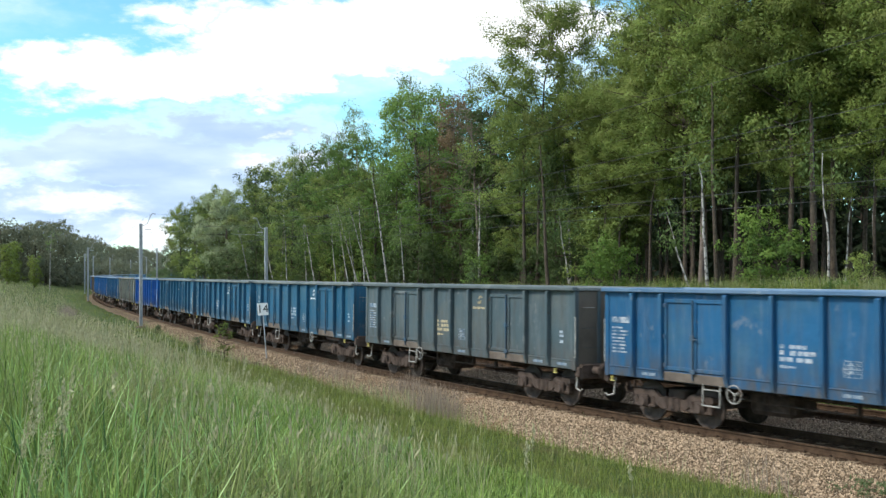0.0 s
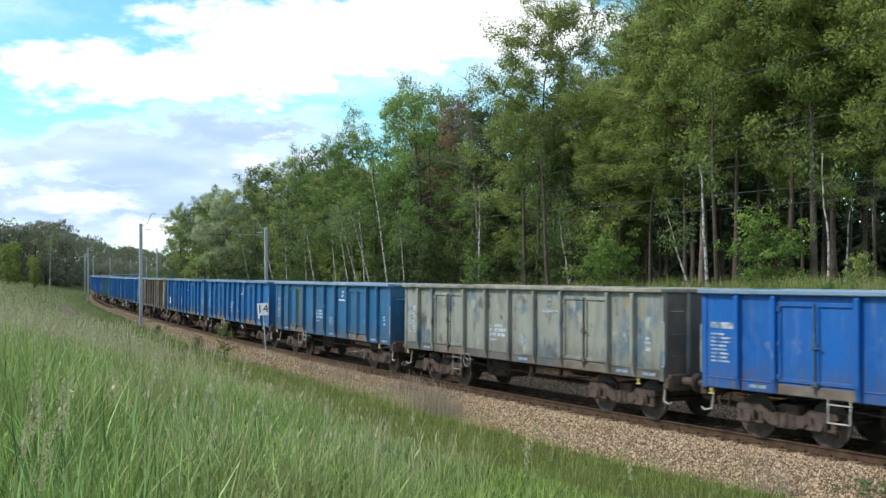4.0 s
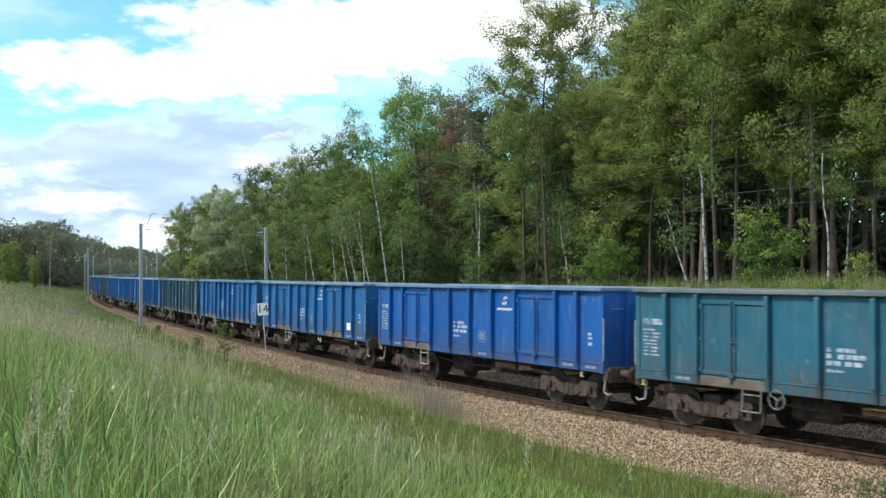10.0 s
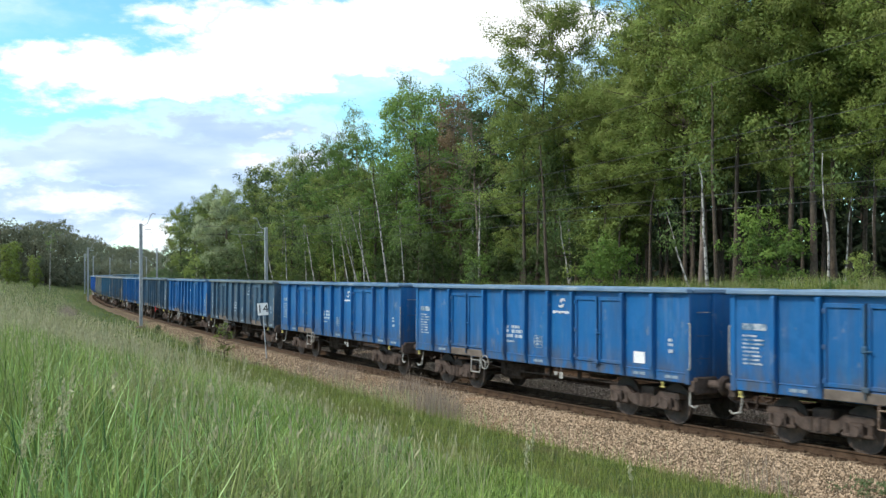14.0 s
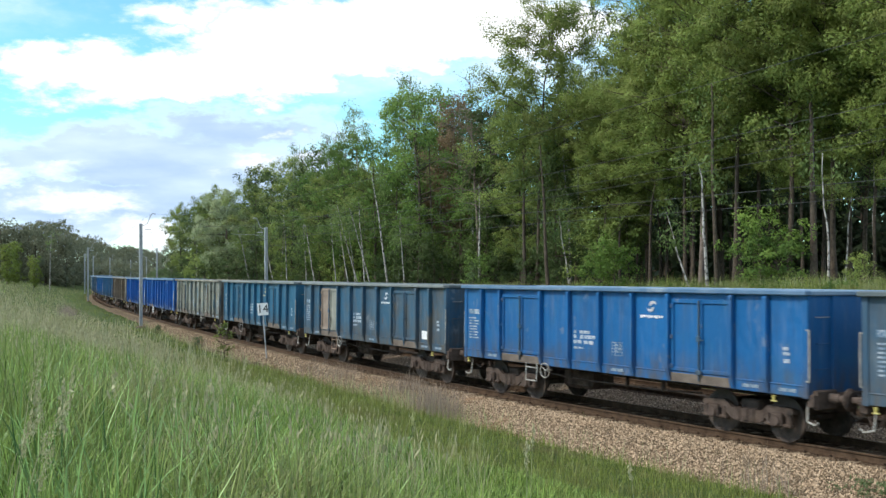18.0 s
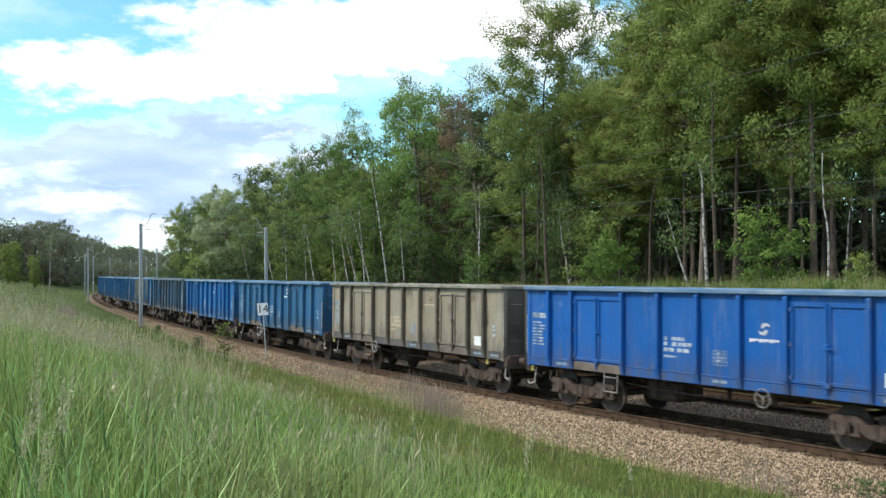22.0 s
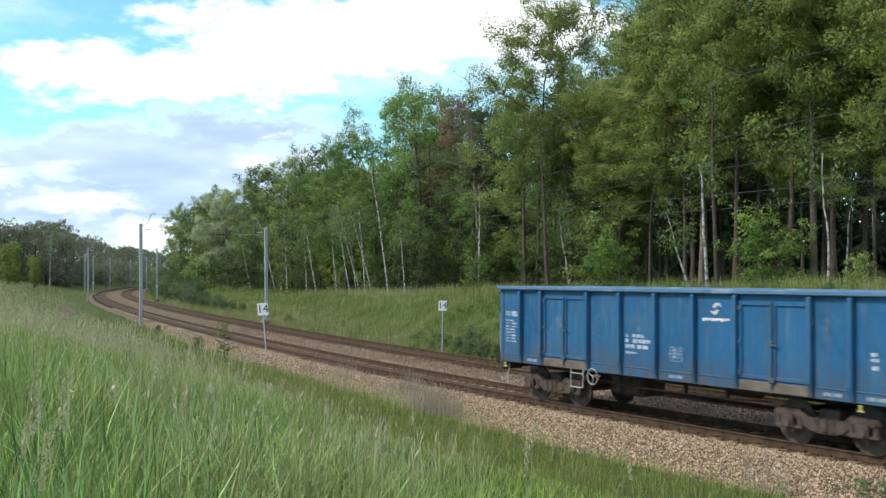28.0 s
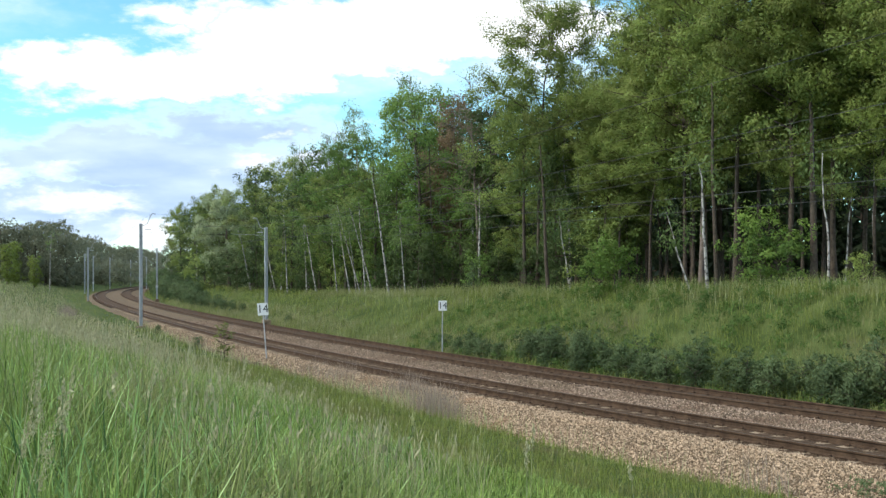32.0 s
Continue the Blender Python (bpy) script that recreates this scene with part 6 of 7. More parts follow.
    for row in range(3):
        px = -250.0
        while px < 330:
            dist = 226 + row * 15 + max(0, px) * 0.15 + max(0, px - 125) * 1.6 + rng.uniform(-6, 6)
            x, y = bearing_ground(px, dist)
            if clear(x, y, 9.0) and to_line(x, y)[1][0] > -30:
                far_wood.add(rng.choice(distant), x, y, rng.uniform(0.70, 0.88) * (0.93 + 0.17 * math.exp(-((px - 92) / 30) ** 2)), rng.uniform(0, 6.28))
            px += rng.uniform(11, 22)
    hedge = tree_kind(332, M_BARK, M_LEAF_DARK, height=4.0, trunk_r=0.06, crown_from=0.01, spread=2.4, limbs=14, clumps=36, per=14, leaf=0.30, shape="round", clump_r=0.8, twigs=False)
    px = -240.0
    while px < 320:
        dist = 222 + max(0, px) * 0.15 + max(0, px - 125) * 1.6 + rng.uniform(-4, 10)
        x, y = bearing_ground(px, dist)
        if clear(x, y, 8.0) and to_line(x, y)[1][0] > -30:
            far_wood.add(hedge, x, y, rng.uniform(0.7, 1.2), rng.uniform(0, 6))
        px += rng.uniform(6, 11)
    px = 118.0
    while px < 335:
        x, y = bearing_ground(px, rng.uniform(262, 300))
        if clear(x, y, 8.0):
            far_wood.add(hedge, x, y, rng.uniform(0.7, 1.2), rng.uniform(0, 6))
        px += rng.uniform(4, 8)
    px = 180.0
    while px < 300:
        x, y = bearing_ground(px, rng.uniform(285, 335))
        if clear(x, y, 6.0):
            far_wood.add(hedge, x, y, rng.uniform(1.1, 1.6), rng.uniform(0, 6))
        px += rng.uniform(3, 6)
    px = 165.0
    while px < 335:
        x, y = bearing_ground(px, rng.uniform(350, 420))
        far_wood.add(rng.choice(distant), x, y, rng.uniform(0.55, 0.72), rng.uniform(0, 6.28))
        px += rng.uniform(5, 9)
    far_wood.build("distant_wood", "grey-green wood beyond the meadow, haze painted into its leaves", M_LEAF_FAR_HAZE)
    # shrubs on the bank beside the farther track
    shrubs = [tree_kind(350 + i, M_BARK, M_LEAF_SHRUB, height=1.75, trunk_r=0.025, crown_from=0.04, spread=0.72, limbs=20, clumps=80, per=24, leaf=0.058, shape=("tall", "cone", "tall")[i], clump_r=0.27, twigs=False) for i in range(3)]
    row = random.Random(77)
    s = -30.0
    while s < 6:
        if not -7.7 < s < -6.9 and row.random() < float(ramp(s, (-29, -24, -17), (0.45, 0.75, 0.96))):
            x, y, _ = on_line(s, row.uniform(-9.3, -7.9))
            size = row.uniform(0.65, 1.05) * float(ramp(s, (-28, -19, -6, 0), (0.62, 0.95, 0.92, 1.15)))
            plant(row.choice(shrubs), float(x), float(y), "grey-green shrub in a row on the bank beside the track", "shrub", "shrubs on the bank", size, row.uniform(0, 6), name="shrub")
        s += row.uniform(0.40, 0.75)
    for s, q, sc in ((-60, -9, 0.45), (-100, -9, 0.9), (-97.5, -9.3, 0.85), (-92.5, -9.2, 0.8), (-87.5, -9.4, 0.75), (-82, -9.2, 0.65), (-79.5, -9.6, 0.6), (-103, -9.8, 1.1), (-105, -9, 1.2), (-110, -9.2, 1.4), (-116, -9.5, 1.6), (-124, -9.5, 1.7), (-133, -9.5, 1.8), (-142, -9.5, 1.8), (-152, -9.5, 1.9),
                     (-50, 2.7, 0.45), (-37, 2.6, 0.45), (-113, -10.5, 1.6), (-128, -10.8, 1.8), (-120, -11.2, 1.7), (-137, -11, 1.9), (-146, -10.6, 2.0), (-157, -9.6, 2.1), (-163, -10.4, 2.3), (-169, -9.6, 2.2),
                     (-175, -10.6, 2.5), (-182, -9.8, 2.4), (-189, -10.6, 2.6), (-196, -9.8, 2.6), (-204, -10.6, 2.7), (-212, -10.0, 2.7), (-220, -10.6, 2.8), (-90, -9.6, 0.8), (-95, -10.0, 0.9), (-85, -9.7, 0.7)):
        x, y, _ = on_line(s, q)
        plant(rng.choice(shrubs), float(x), float(y), "grey-green bush beside the track", "shrub", "shrubs on the bank", sc, rng.uniform(0, 6), name="shrub")
    # a wispy sapling in front of the sign
    sapling = tree_kind(361, M_BARK, M_LEAF_YOUNG, height=2.1, trunk_r=0.018, crown_from=0.12, spread=0.5, limbs=18, clumps=48, per=16, leaf=0.05, shape="tall", clump_r=0.2, twigs=False)
    plant(sapling, -9.91, 46.65, "wispy light-green sapling at the edge of the ballast", "sapling", "", 1.0, 0.4, name="sapling", sink=0.02)
    spruce = tree_kind(362, M_BARK, M_LEAF_SHRUB, height=2.2, trunk_r=0.03, crown_from=0.05, spread=0.9, limbs=18, clumps=60, per=20, leaf=0.06, shape="cone", clump_r=0.25, twigs=False)
    x, y = bank_top(838)
    plant(spruce, x, y, "small light-green conifer in front of the wood", "young tree", "", 1.0, 0.2, name="young_tree")


# ---------------------------------------------------------------- grass
M_GRASS = material("meadow_grass", (0.026, 0.066, 0.009), (0.362, 0.510, 0.122), 0.5, 0.5, island=0.7, translucent=0.3, bump=0, fine=1.2, spread=(0.1, 0.9), third=(0.290, 0.280, 0.130),
                   third_scale=0.24, third_spread=(0.52, 0.74), spec=0.3)
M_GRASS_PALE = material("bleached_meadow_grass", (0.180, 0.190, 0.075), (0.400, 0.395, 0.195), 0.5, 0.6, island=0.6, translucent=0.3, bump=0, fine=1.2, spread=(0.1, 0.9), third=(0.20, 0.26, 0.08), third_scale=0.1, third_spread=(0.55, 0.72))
M_GRASS_BROAD = material("broad_grass_blades", (0.028, 0.088, 0.015), (0.450, 0.670, 0.235), 0.5, 0.4, island=0.8, translucent=0.35, bump=0, fine=1.2, spread=(0.1, 0.9), spec=0.4)
M_GRASS_SHORT = material("short_olive_grass", (0.092, 0.130, 0.024), (0.315, 0.375, 0.092), 0.5, 0.5, island=0.65, translucent=0.3, bump=0, fine=1.2, spread=(0.1, 0.9), third=(0.22, 0.195, 0.085),
                         third_scale=0.5, third_spread=(0.48, 0.68), spec=0.3)
M_GRASS_BANK = material("bank_grass", (0.096, 0.138, 0.028), (0.325, 0.372, 0.094), 0.5, 0.6, island=0.6, translucent=0.3, bump=0, fine=1.2, spread=(0.1, 0.9), third=(0.22, 0.22, 0.10),
                        third_scale=0.3, third_spread=(0.5, 0.7), spec=0.3)
M_WITHERED = material("withered_grass", (0.21, 0.165, 0.125), (0.44, 0.365, 0.290), 2, 0.8, island=0.7, translucent=0.25, bump=0, spread=(0.1, 0.9))
M_SEED = material("pinkish_straw_flower_heads", (0.315, 0.310, 0.165), (0.560, 0.535, 0.330), 2, 0.8, island=0.7, translucent=0.3, bump=0, spread=(0.1, 0.9))
M_STRAW = material("dry_grass_heads", (0.29, 0.31, 0.14), (0.50, 0.52, 0.27), 2, 0.8, island=0.7, translucent=0.25, bump=0, spread=(0.1, 0.9))


def blades(r, x, y, height, width, segs=3, lean=0.42):
    """Curved, tapered blades standing on the ground at x, y."""
    n = len(x)
    z = ground_z(x, y)
    az = r.uniform(0, 2 * np.pi, n)
    fx, fy = np.cos(az), np.sin(az)
    side = az + np.pi / 2 + r.normal(0, 0.4, n)
    sx, sy = np.cos(side), np.sin(side)
    bend = np.abs(r.normal(0, lean, n)) + 0.05
    V = np.empty((n, segs + 1, 2, 3))
    for k in range(segs + 1):
        t = k / segs
        off = bend * height * t ** 2
        h = height * (t - 0.35 * bend * t ** 2)
        w = width * (1 - t) ** 0.7 * (0.5 if k == 0 else 0.5) + 0.0008
        cx, cy, cz = x + fx * off, y + fy * off, z - 0.03 + h
        V[:, k, 0] = np.stack([cx - sx * w, cy - sy * w, cz], -1)
        V[:, k, 1] = np.stack([cx + sx * w, cy + sy * w, cz], -1)
    base = (np.arange(n) * (segs + 1) * 2)[:, None]
    k = np.arange(segs)[None] * 2
    F = np.stack([base + k, base + k + 1, base + k + 3, base + k + 2], -1).reshape(-1, 4)
    return V.reshape(-1, 3), F


def scatter_view(r, n, r0, r1, half=0.43, power=1.0):
    """Random ground places in the part of the meadow that is in view."""
    d = (r0 ** power + (r1 ** power - r0 ** power) * r.uniform(0, 1, n)) ** (1 / power)
    a = r.uniform(-half, half, n)
    return d * np.sin(a), d * np.cos(a)


def build_grass():
    r = np.random.RandomState(77)
    parts, short = [], []

    pale = []

    def field(n, r0, r1, h0, h1, w, segs, power=1.6, tuft=0, half=0.43, faded=0.0):
        x, y = scatter_view(r, n, r0, r1, half, power)
        if tuft:
            c = r.randint(0, n // tuft + 1, n)
            x, y = x[c] + r.normal(0, 0.10, n) * (1 + y[c] / 30), y[c] + r.normal(0, 0.10, n) * (1 + y[c] / 30)
        s, q = to_line(x, y)
        edge = shoulder(s) - 0.1 + 0.25 * waves(x, y, 1.5, 8)
        keep = q > edge
        x, y, q = x[keep], y[keep], q[keep]
        tall = ramp(q, (2.0, 6, 10, 15), (0.30, 0.42, 0.62, 1.0)) * ramp(x, (-3.4, -1.2, 0.4), (1.0, 0.66, 0.42)) * (1 + 0.28 * waves(x, y, 2.5, 9))
        hh = r.uniform(h0, h1, len(x)) * np.clip(tall, 0.2, 1.4)
        wide = w * r.uniform(0.6, 1.3, len(x))
        near_line = q < 9.5 + 2.0 * waves(x, y, 4.0, 41) + r.normal(0, 0.9, len(x)) + ramp(y, (20, 60), (0, -4))
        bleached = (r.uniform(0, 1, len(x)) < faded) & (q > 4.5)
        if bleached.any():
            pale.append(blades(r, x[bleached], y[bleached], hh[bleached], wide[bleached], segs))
        near_line = near_line & ~bleached
        parts.append(blades(r, x[~near_line & ~bleached], y[~near_line & ~bleached], hh[~near_line & ~bleached], wide[~near_line & ~bleached], segs))
        short.append(blades(r, x[near_line], y[near_line], hh[near_line], wide[near_line] * 0.8, segs))
    field(14000, 3.8, 8.5, 0.6, 1.15, 0.016, 4, tuft=12)
    field(36000, 7.5, 17, 0.5, 1.0, 0.017, 3, tuft=10)
    field(46000, 16, 34, 0.45, 0.9, 0.022, 2, tuft=7)
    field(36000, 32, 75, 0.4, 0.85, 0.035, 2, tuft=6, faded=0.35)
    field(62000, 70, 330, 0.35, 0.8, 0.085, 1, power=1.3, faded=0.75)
    n = 17000
    s, q = r.uniform(-24, 6, n), 2.2 + 8.5 * r.uniform(0, 1, n) ** 0.9
    x, y, _ = on_line(s, q)
    ok = (q > shoulder(s) + 0.1 * waves(x, y, 1.5, 8)) & (y > 6)
    x, y = x[ok], y[ok]
    short.append(blades(r, x, y, r.uniform(0.16, 0.42, len(x)), 0.013 * r.uniform(0.6, 1.3, len(x)), 2))
    field(12000, 3.0, 22, 0.45, 0.9, 0.02, 2, tuft=10, half=3.1)
    x, y = scatter_view(r, 5200, 4.0, 16, power=1.3)
    ok = (x < -0.02 * y) & (waves(x, y, 1.6, 71) > -0.3) & (to_line(x, y)[1] > 8.5)
    x, y = x[ok], y[ok]
    broad = blades(r, x, y, r.uniform(0.65, 1.15, len(x)) * ramp(x / y, (-0.35, -0.05), (1.0, 0.55)), 0.020 * r.uniform(0.5, 1.2, len(x)), 5, 0.5)
    tagged(new("broad_grass", mesh_np("broad_grass", *broad, M_GRASS_BROAD)), "long broad bright green grass blades close to the camera", "grass", kind="stuff")
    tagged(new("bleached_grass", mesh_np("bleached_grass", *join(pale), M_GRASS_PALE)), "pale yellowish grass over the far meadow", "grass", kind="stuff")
    tagged(new("meadow_grass", mesh_np("meadow_grass", *join(parts), M_GRASS)), "tall green meadow grass with dry patches", "grass", kind="stuff")
    tagged(new("short_grass", mesh_np("short_grass", *join(short), M_GRASS_SHORT)), "short olive-green grass between meadow and ballast", "grass", kind="stuff")
    # the bank beyond the tracks
    parts = []
    for n, s0, s1, q0, q1, h0, h1, w in ((24000, -40, 12, -17.0, -7.4, 0.25, 0.6, 0.020), (15000, -110, -40, -18.5, -7.4, 0.25, 0.65, 0.03), (7000, -230, -110, -19, -7.6, 0.3, 0.7, 0.06),
                                         (11000, -45, 12, -17.8, -14.0, 0.5, 0.95, 0.012)):
        s, q = r.uniform(s0, s1, n), r.uniform(q0, q1, n)
        x, y, _ = on_line(s, q)
        ok = y > 10
        x, y = x[ok], y[ok]
        parts.append(blades(r, x, y, r.uniform(h0, h1, len(x)) * (1 + 0.3 * waves(x, y, 2, 5)), w * r.uniform(0.6, 1.4, len(x)), 2))
    s, q = r.uniform(-34, 14, 2000), -7.6 - 8.4 * r.uniform(0, 1, 2000) ** 0.8
    x, y, _ = on_line(s, q)
    ok = (y > 12) & (waves(x, y, 3.0, 81) + 0.7 * waves(x, y, 1.1, 82) > -0.1)
    cen = np.stack([x, y, ground_z(x, y) + r.uniform(0.15, 0.45, len(x))], -1)[ok]
    weeds = leaves(r, cen, r.uniform(0.15, 0.42, len(cen)), 34, 0.052)
    foot = []
    for n, s0, s1, q0, q1, w in ((9000, -85, -22, -10.2, -7.5, 0.022), (5000, -130, -60, -11.5, -7.6, 0.035), (5000, -75, -14, -16.6, -14.2, 0.018)):
        s, q = r.uniform(s0, s1, n), r.uniform(q0, q1, n)
        x, y, _ = on_line(s, q)
        ok = waves(x, y, 4.0, 91) + 0.6 * waves(x, y, 1.3, 92) > -0.5
        x, y = x[ok], y[ok]
        foot.append(blades(r, x, y, r.uniform(0.3, 0.7, len(x)), w * r.uniform(0.6, 1.4, len(x)), 2))
    tagged(new("bank_pale_grass", mesh_np("bank_pale_grass", *join(foot), M_GRASS_PALE)), "pale dry grass along the bank's foot and top", "grass", kind="stuff")
    tagged(new("bank_weeds", mesh_np("bank_weeds", *weeds, M_LEAF_FRESH)), "leafy green weeds among the bank's grass", "weeds", kind="stuff")
    tagged(new("bank_grass", mesh_np("bank_grass", *join(parts), M_GRASS_BANK)), "yellow-green grass and weeds on the far bank", "grass", kind="stuff")
    # stalks with seed heads, and a dry pale stand on the meadow's rise
    parts = []
    d, b = r.uniform(13, 75, 4200), r.uniform(-0.43, -0.22, 4200) + r.normal(0, 0.03, 4200)
    x, y = d * np.sin(b), d * np.cos(b)
    ok = (waves(x, y, 9.0, 21) > -0.25) & (to_line(x, y)[1] > 4)
    x, y = x[ok], y[ok]
    parts.append(blades(r, x, y, r.uniform(0.55, 1.0, len(x)), 0.005 + 0.0006 * np.hypot(x, y), 4, 0.2))
    x, y = np.array([-24.84, -8.9, -19.4, -12.6]), np.array([65.0, 32.0, 56.0, 37.0])
    parts.append(blades(r, x, y, np.array([2.3, 1.2, 1.4, 1.1]), np.array([0.06, 0.02, 0.04, 0.03]), 4, 0.05))
    x, y = scatter_view(r, 44, 5.5, 15, power=1.5)
    x = np.where(r.uniform(0, 1, 44) < 0.9, -np.abs(x) * 0.55 - 0.19 * y, x)
    s, q = to_line(x, y)
    ok = q > 8
    x, y = x[ok], y[ok]
    hh = r.uniform(0.75, 1.15, len(x))
    V, F = blades(r, x, y, hh, np.full(len(x), 0.0045), 4, 0.12)
    tips = V.reshape(len(x), 5, 2, 3)[:, -1].mean(1)
    below = V.reshape(len(x), 5, 2, 3)[:, -2].mean(1)
    parts.append((V, F))
    m = 40
    u = r.uniform(0, 1, (len(x), m, 1))
    axis = (tips - below)[:, None] * 0.95
    c = tips[:, None] - axis * u
    rr = (0.006 + 0.020 * np.sin(np.pi * np.clip(u, 0.05, 1))) * r.uniform(0.2, 1.0, u.shape)
    ang = r.uniform(0, 6.28, u.shape)
    c = c + np.concatenate([np.cos(ang) * rr, np.sin(ang) * rr, 0 * rr], -1)
    c = c.reshape(-1, 3)
    n = len(c)
    d = r.normal(0, 0.006, (n, 3)) + np.array([0, 0, 0.015])
    e = r.normal(0, 0.0045, (n, 3))
    parts.append((np.stack([c - d, c + e, c + d, c - e], 1).reshape(-1, 3), np.arange(n * 4).reshape(-1, 4)))
    # arching panicles close to the camera
    for k in range(6):
        a, dist, hh = (r.uniform(-0.41, -0.375) if k < 5 else -0.2), r.uniform(4.4, 6.8), r.uniform(0.95, 1.3)
        x, y = dist * math.sin(a), dist * math.cos(a)
        z = ground_at(x, y)
        t = np.linspace(0, 1, 12)
        az = r.uniform(-0.8, 0.8)
        bow = 0.22 * t ** 3
        stem = np.stack([x + math.cos(az) * bow, y + math.sin(az) * bow, z + hh * t - 0.10 * t ** 4], -1)
        parts.append(tubes([(stem, 0.0035 * (1 - 0.6 * t))], 4))
        m = 230
        u = r.uniform(0.76, 1.0, m)
        c = np.stack([np.interp(u, t, stem[:, e]) for e in range(3)], -1)
        wide = 0.027 * np.sin(np.pi * np.clip((u - 0.74) / 0.27, 0, 1)) + 0.003
        c = c + r.normal(0, 1, (m, 3)) * (wide * 0.55)[:, None] + np.outer(np.abs(r.normal(0, 1, m)) * 0.01, (math.cos(az), math.sin(az), -0.8))
        d = r.normal(0, 0.0018, (m, 3)) + np.array([math.cos(az) * 0.003, math.sin(az) * 0.003, 0.0045])
        e = r.normal(0, 0.0021, (m, 3))
        parts.append((np.stack([c - d, c + e, c + d, c - e], 1).reshape(-1, 3), np.arange(m * 4).reshape(-1, 4)))
    tagged(new("grass_seed_heads", mesh_np("grass_seed_heads", *join(parts), M_SEED)), "tan seed heads of tall meadow grass", "grass", kind="stuff")
    # flowering stalks whose heads lie as a pale haze over the meadow
    heads = []
    for n, d0, d1, b0, b1, thick in ((1000, 8, 20, -0.42, -0.06, 1.0), (900, 7, 16, -0.30, 0.06, 1.0), (4200, 17, 42, -0.43, -0.10, 1.4), (9000, 36, 230, -0.43, -0.25, 3.6)):
        d, b = d0 * (d1 / d0) ** r.uniform(0, 1, n), r.uniform(b0, b1, n)
        x, y = d * np.sin(b), d * np.cos(b)
        ok = (to_line(x, y)[1] > 5.5) & (waves(x, y, 5.0, 61) + 0.6 * waves(x, y, 1.7, 62) > (0.15 if d0 < 30 else -0.8))
        x, y = x[ok], y[ok]
        n = len(x)
        hh = r.uniform(0.55, 1.0, n) * ramp(to_line(x, y)[1], (5, 10, 15), (0.5, 0.75, 1.0))
        V, F = blades(r, x, y, hh, np.full(n, 0.003 * thick), 3, 0.16)
        heads.append((V, F))
        tip = V.reshape(n, 4, 2, 3)
        top, low = tip[:, -1].mean(1), tip[:, -2].mean(1)
        axis = (top - low) / (np.linalg.norm(top - low, axis=1)[:, None] + 1e-9)
        long = r.uniform(0.06, 0.13, n)[:, None] * (0.8 + 0.2 * thick)
        for turn in (0.0, 1.57):
            az = r.uniform(0, 3.1, n) + turn
            side = np.stack([np.cos(az), np.sin(az), 0 * az], -1) * (0.009 * thick * r.uniform(0.6, 1.3, n))[:, None]
            mid = top - axis * long * 0.45
            heads.append((np.stack([top - axis * long, mid + side, top, mid - side], 1).reshape(-1, 3), np.arange(n * 4).reshape(-1, 4)))
    tagged(new("flowering_grass", mesh_np("flowering_grass", *join(heads), M_SEED)), "pale pinkish-straw flower heads over the meadow grass", "grass", kind="stuff")
    # fine dry stalks mixed into the shorter grass towards the line
    n = 9000
    x, y = scatter_view(r, n, 6, 34, power=1.4)
    s, q = to_line(x, y)
    ok = (q > shoulder(s) + 0.3) & (waves(x, y, 6.0, 31) + 0.5 * waves(x, y, 1.8, 32) > 0.1) & (x > -0.30 * y) & (x < 0.04 * y)
    x, y = x[ok], y[ok]
    fine = blades(r, x, y, r.uniform(0.25, 0.6, len(x)) * ramp(q[ok], (3, 9), (0.7, 1.2)), 0.003 + 0.00045 * np.hypot(x, y), 3, 0.3)
    tagged(new("dry_stalks", mesh_np("dry_stalks", *fine, M_STRAW)), "fine straw-coloured dry stalks among the meadow grass", "grass", kind="stuff")
    # dry weeds on the shoulder
    parts = []
    s = np.concatenate([r.normal(-9.5, 3.2, 700), r.uniform(-30, 6, 500), r.uniform(-60, -25, 600)])
    q = np.concatenate([r.normal(2.7, 0.45, 700), r.normal(3.3, 0.5, 500), r.normal(2.7, 0.3, 600)])
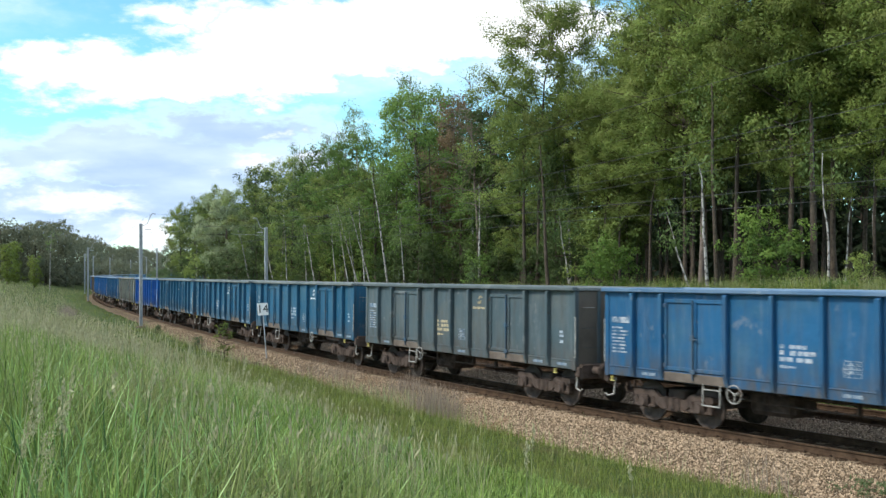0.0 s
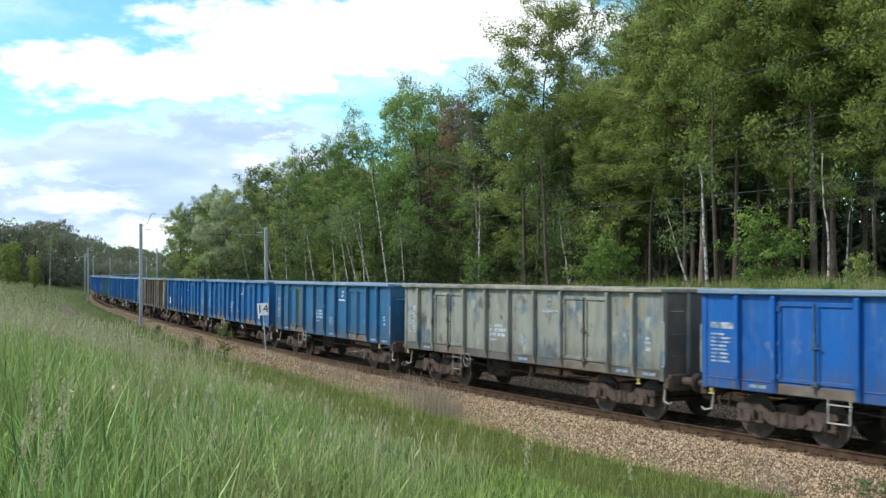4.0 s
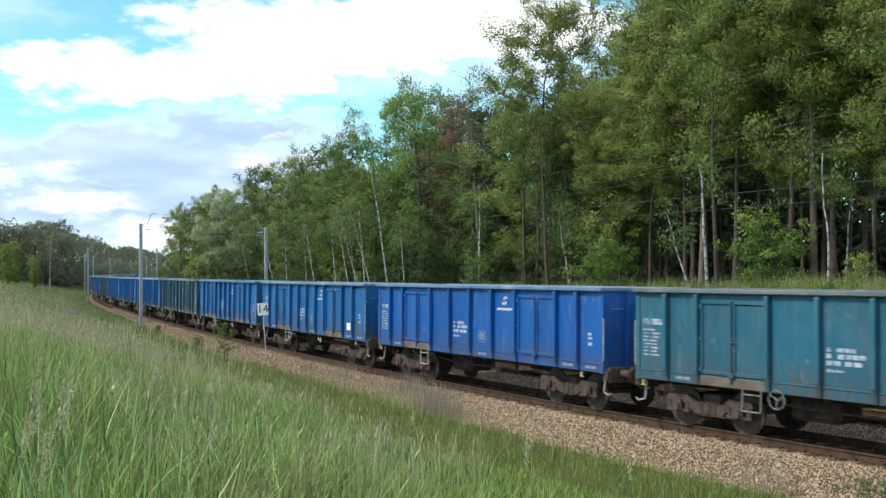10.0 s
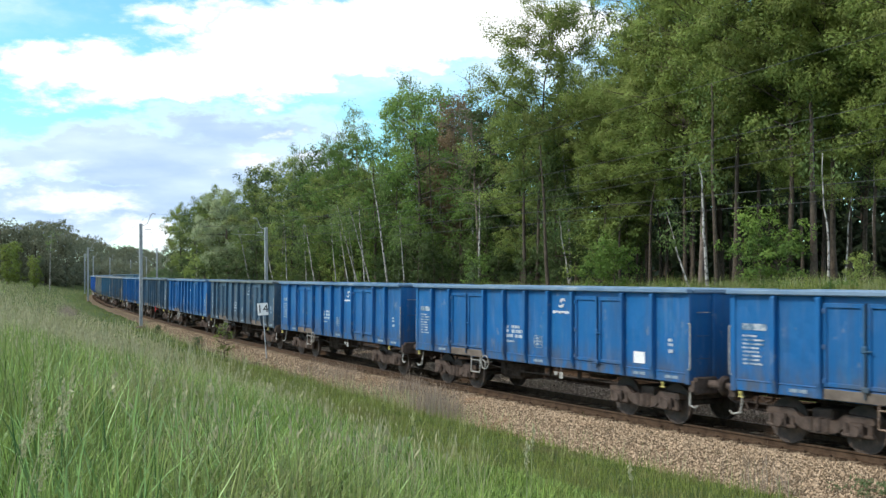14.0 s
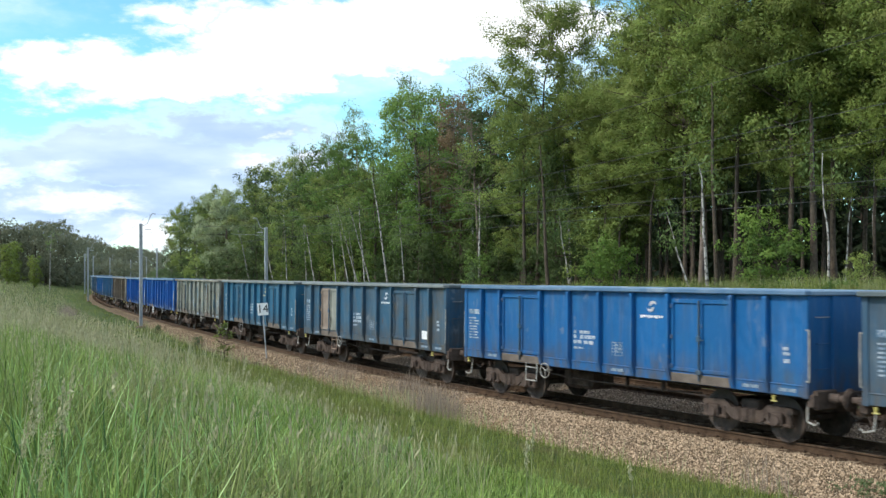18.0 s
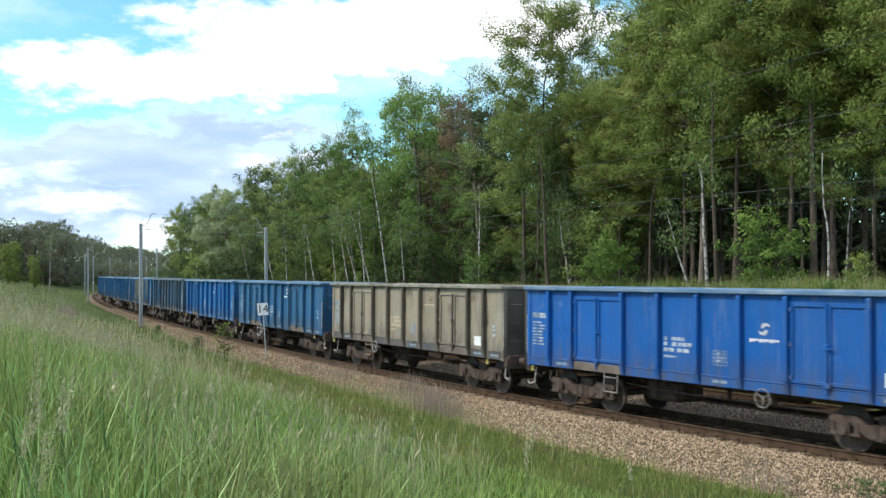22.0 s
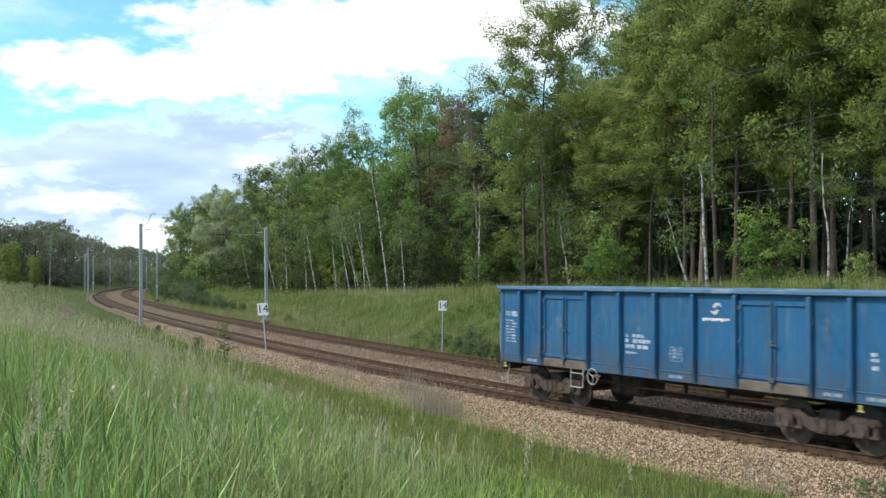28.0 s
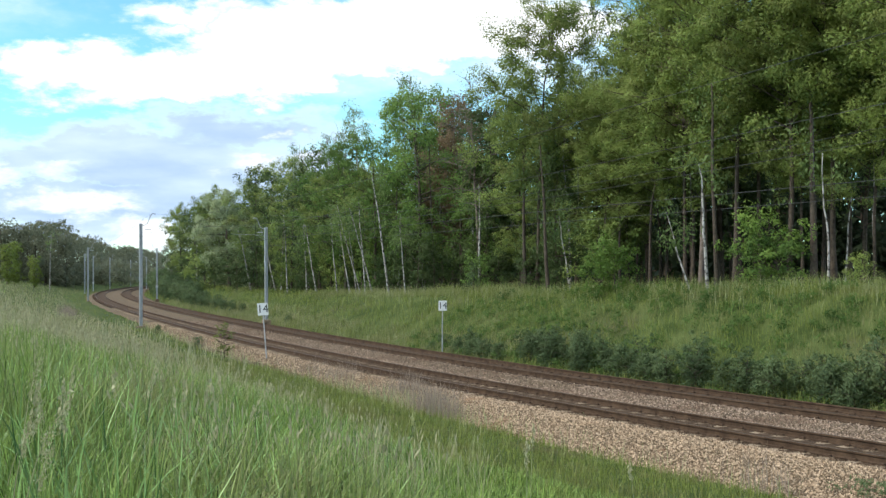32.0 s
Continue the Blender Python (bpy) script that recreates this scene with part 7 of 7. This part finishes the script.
    x, y, _ = on_line(s, q)
    parts.append(blades(r, x, y, r.uniform(0.25, 0.75, len(x)), np.full(len(x), 0.012), 3, 0.25))
    tagged(new("dry_weeds", mesh_np("dry_weeds", *join(parts), M_STRAW)), "dry straw-coloured weeds on the ballast shoulder", "weeds", kind="stuff")
    parts = []
    for cs, cq, n, spread in ((-10.8, 2.05, 300, 0.6), (-7.0, 2.95, 620, 0.7), (-8.8, 2.3, 240, 0.7), (-11.5, 1.7, 160, 0.35), (-16.3, 2.05, 260, 0.8), (-19.5, 2.0, 160, 1.2), (5.2, 3.2, 70, 0.22), (-71.0, 7.0, 900, 3.0)):
        x, y, _ = on_line(cs + r.normal(0, spread, n), cq + r.normal(0, 0.33, n))
        parts.append(blades(r, x, y, r.uniform(0.30, 1.15, n), np.full(n, 0.010), 3, 0.14))
    weed_s = r.normal(6.8, 0.32, 34)
    x, y, _ = on_line(weed_s, 2.4 + r.normal(0, 0.22, 34))
    z = -0.41
    cen = np.stack([x, y, z + r.uniform(0.05, 0.30, 34)], -1)
    tagged(new("shoulder_weed", mesh_np("shoulder_weed", *leaves(r, cen, r.uniform(0.06, 0.14, 34), 20, 0.028), M_LEAF_SHRUB)), "straggling green weed on the ballast shoulder", "weeds", kind="stuff")
    tagged(new("withered_tussocks", mesh_np("withered_tussocks", *join(parts), M_WITHERED)), "withered pinkish-brown grass tussocks beside the ballast", "weeds", kind="stuff")
    parts = []
    s, q = r.uniform(-60, 12, 3200), r.normal(-15.2, 1.0, 3200)
    x, y, _ = on_line(s, q)
    parts.append(blades(r, x[y > 14], y[y > 14], r.uniform(0.5, 0.9, int((y > 14).sum())), np.full(int((y > 14).sum()), 0.014), 3, 0.2))
    tagged(new("bank_top_grass", mesh_np("bank_top_grass", *join(parts), M_STRAW)), "pale seeding grass along the top of the bank", "grass", kind="stuff")


# ---------------------------------------------------------------- build
build_ground()
build_forest_floor()
build_tracks()
build_stones()
build_masts()
build_signs()
build_woods()
build_grass()
build_train()
motions()
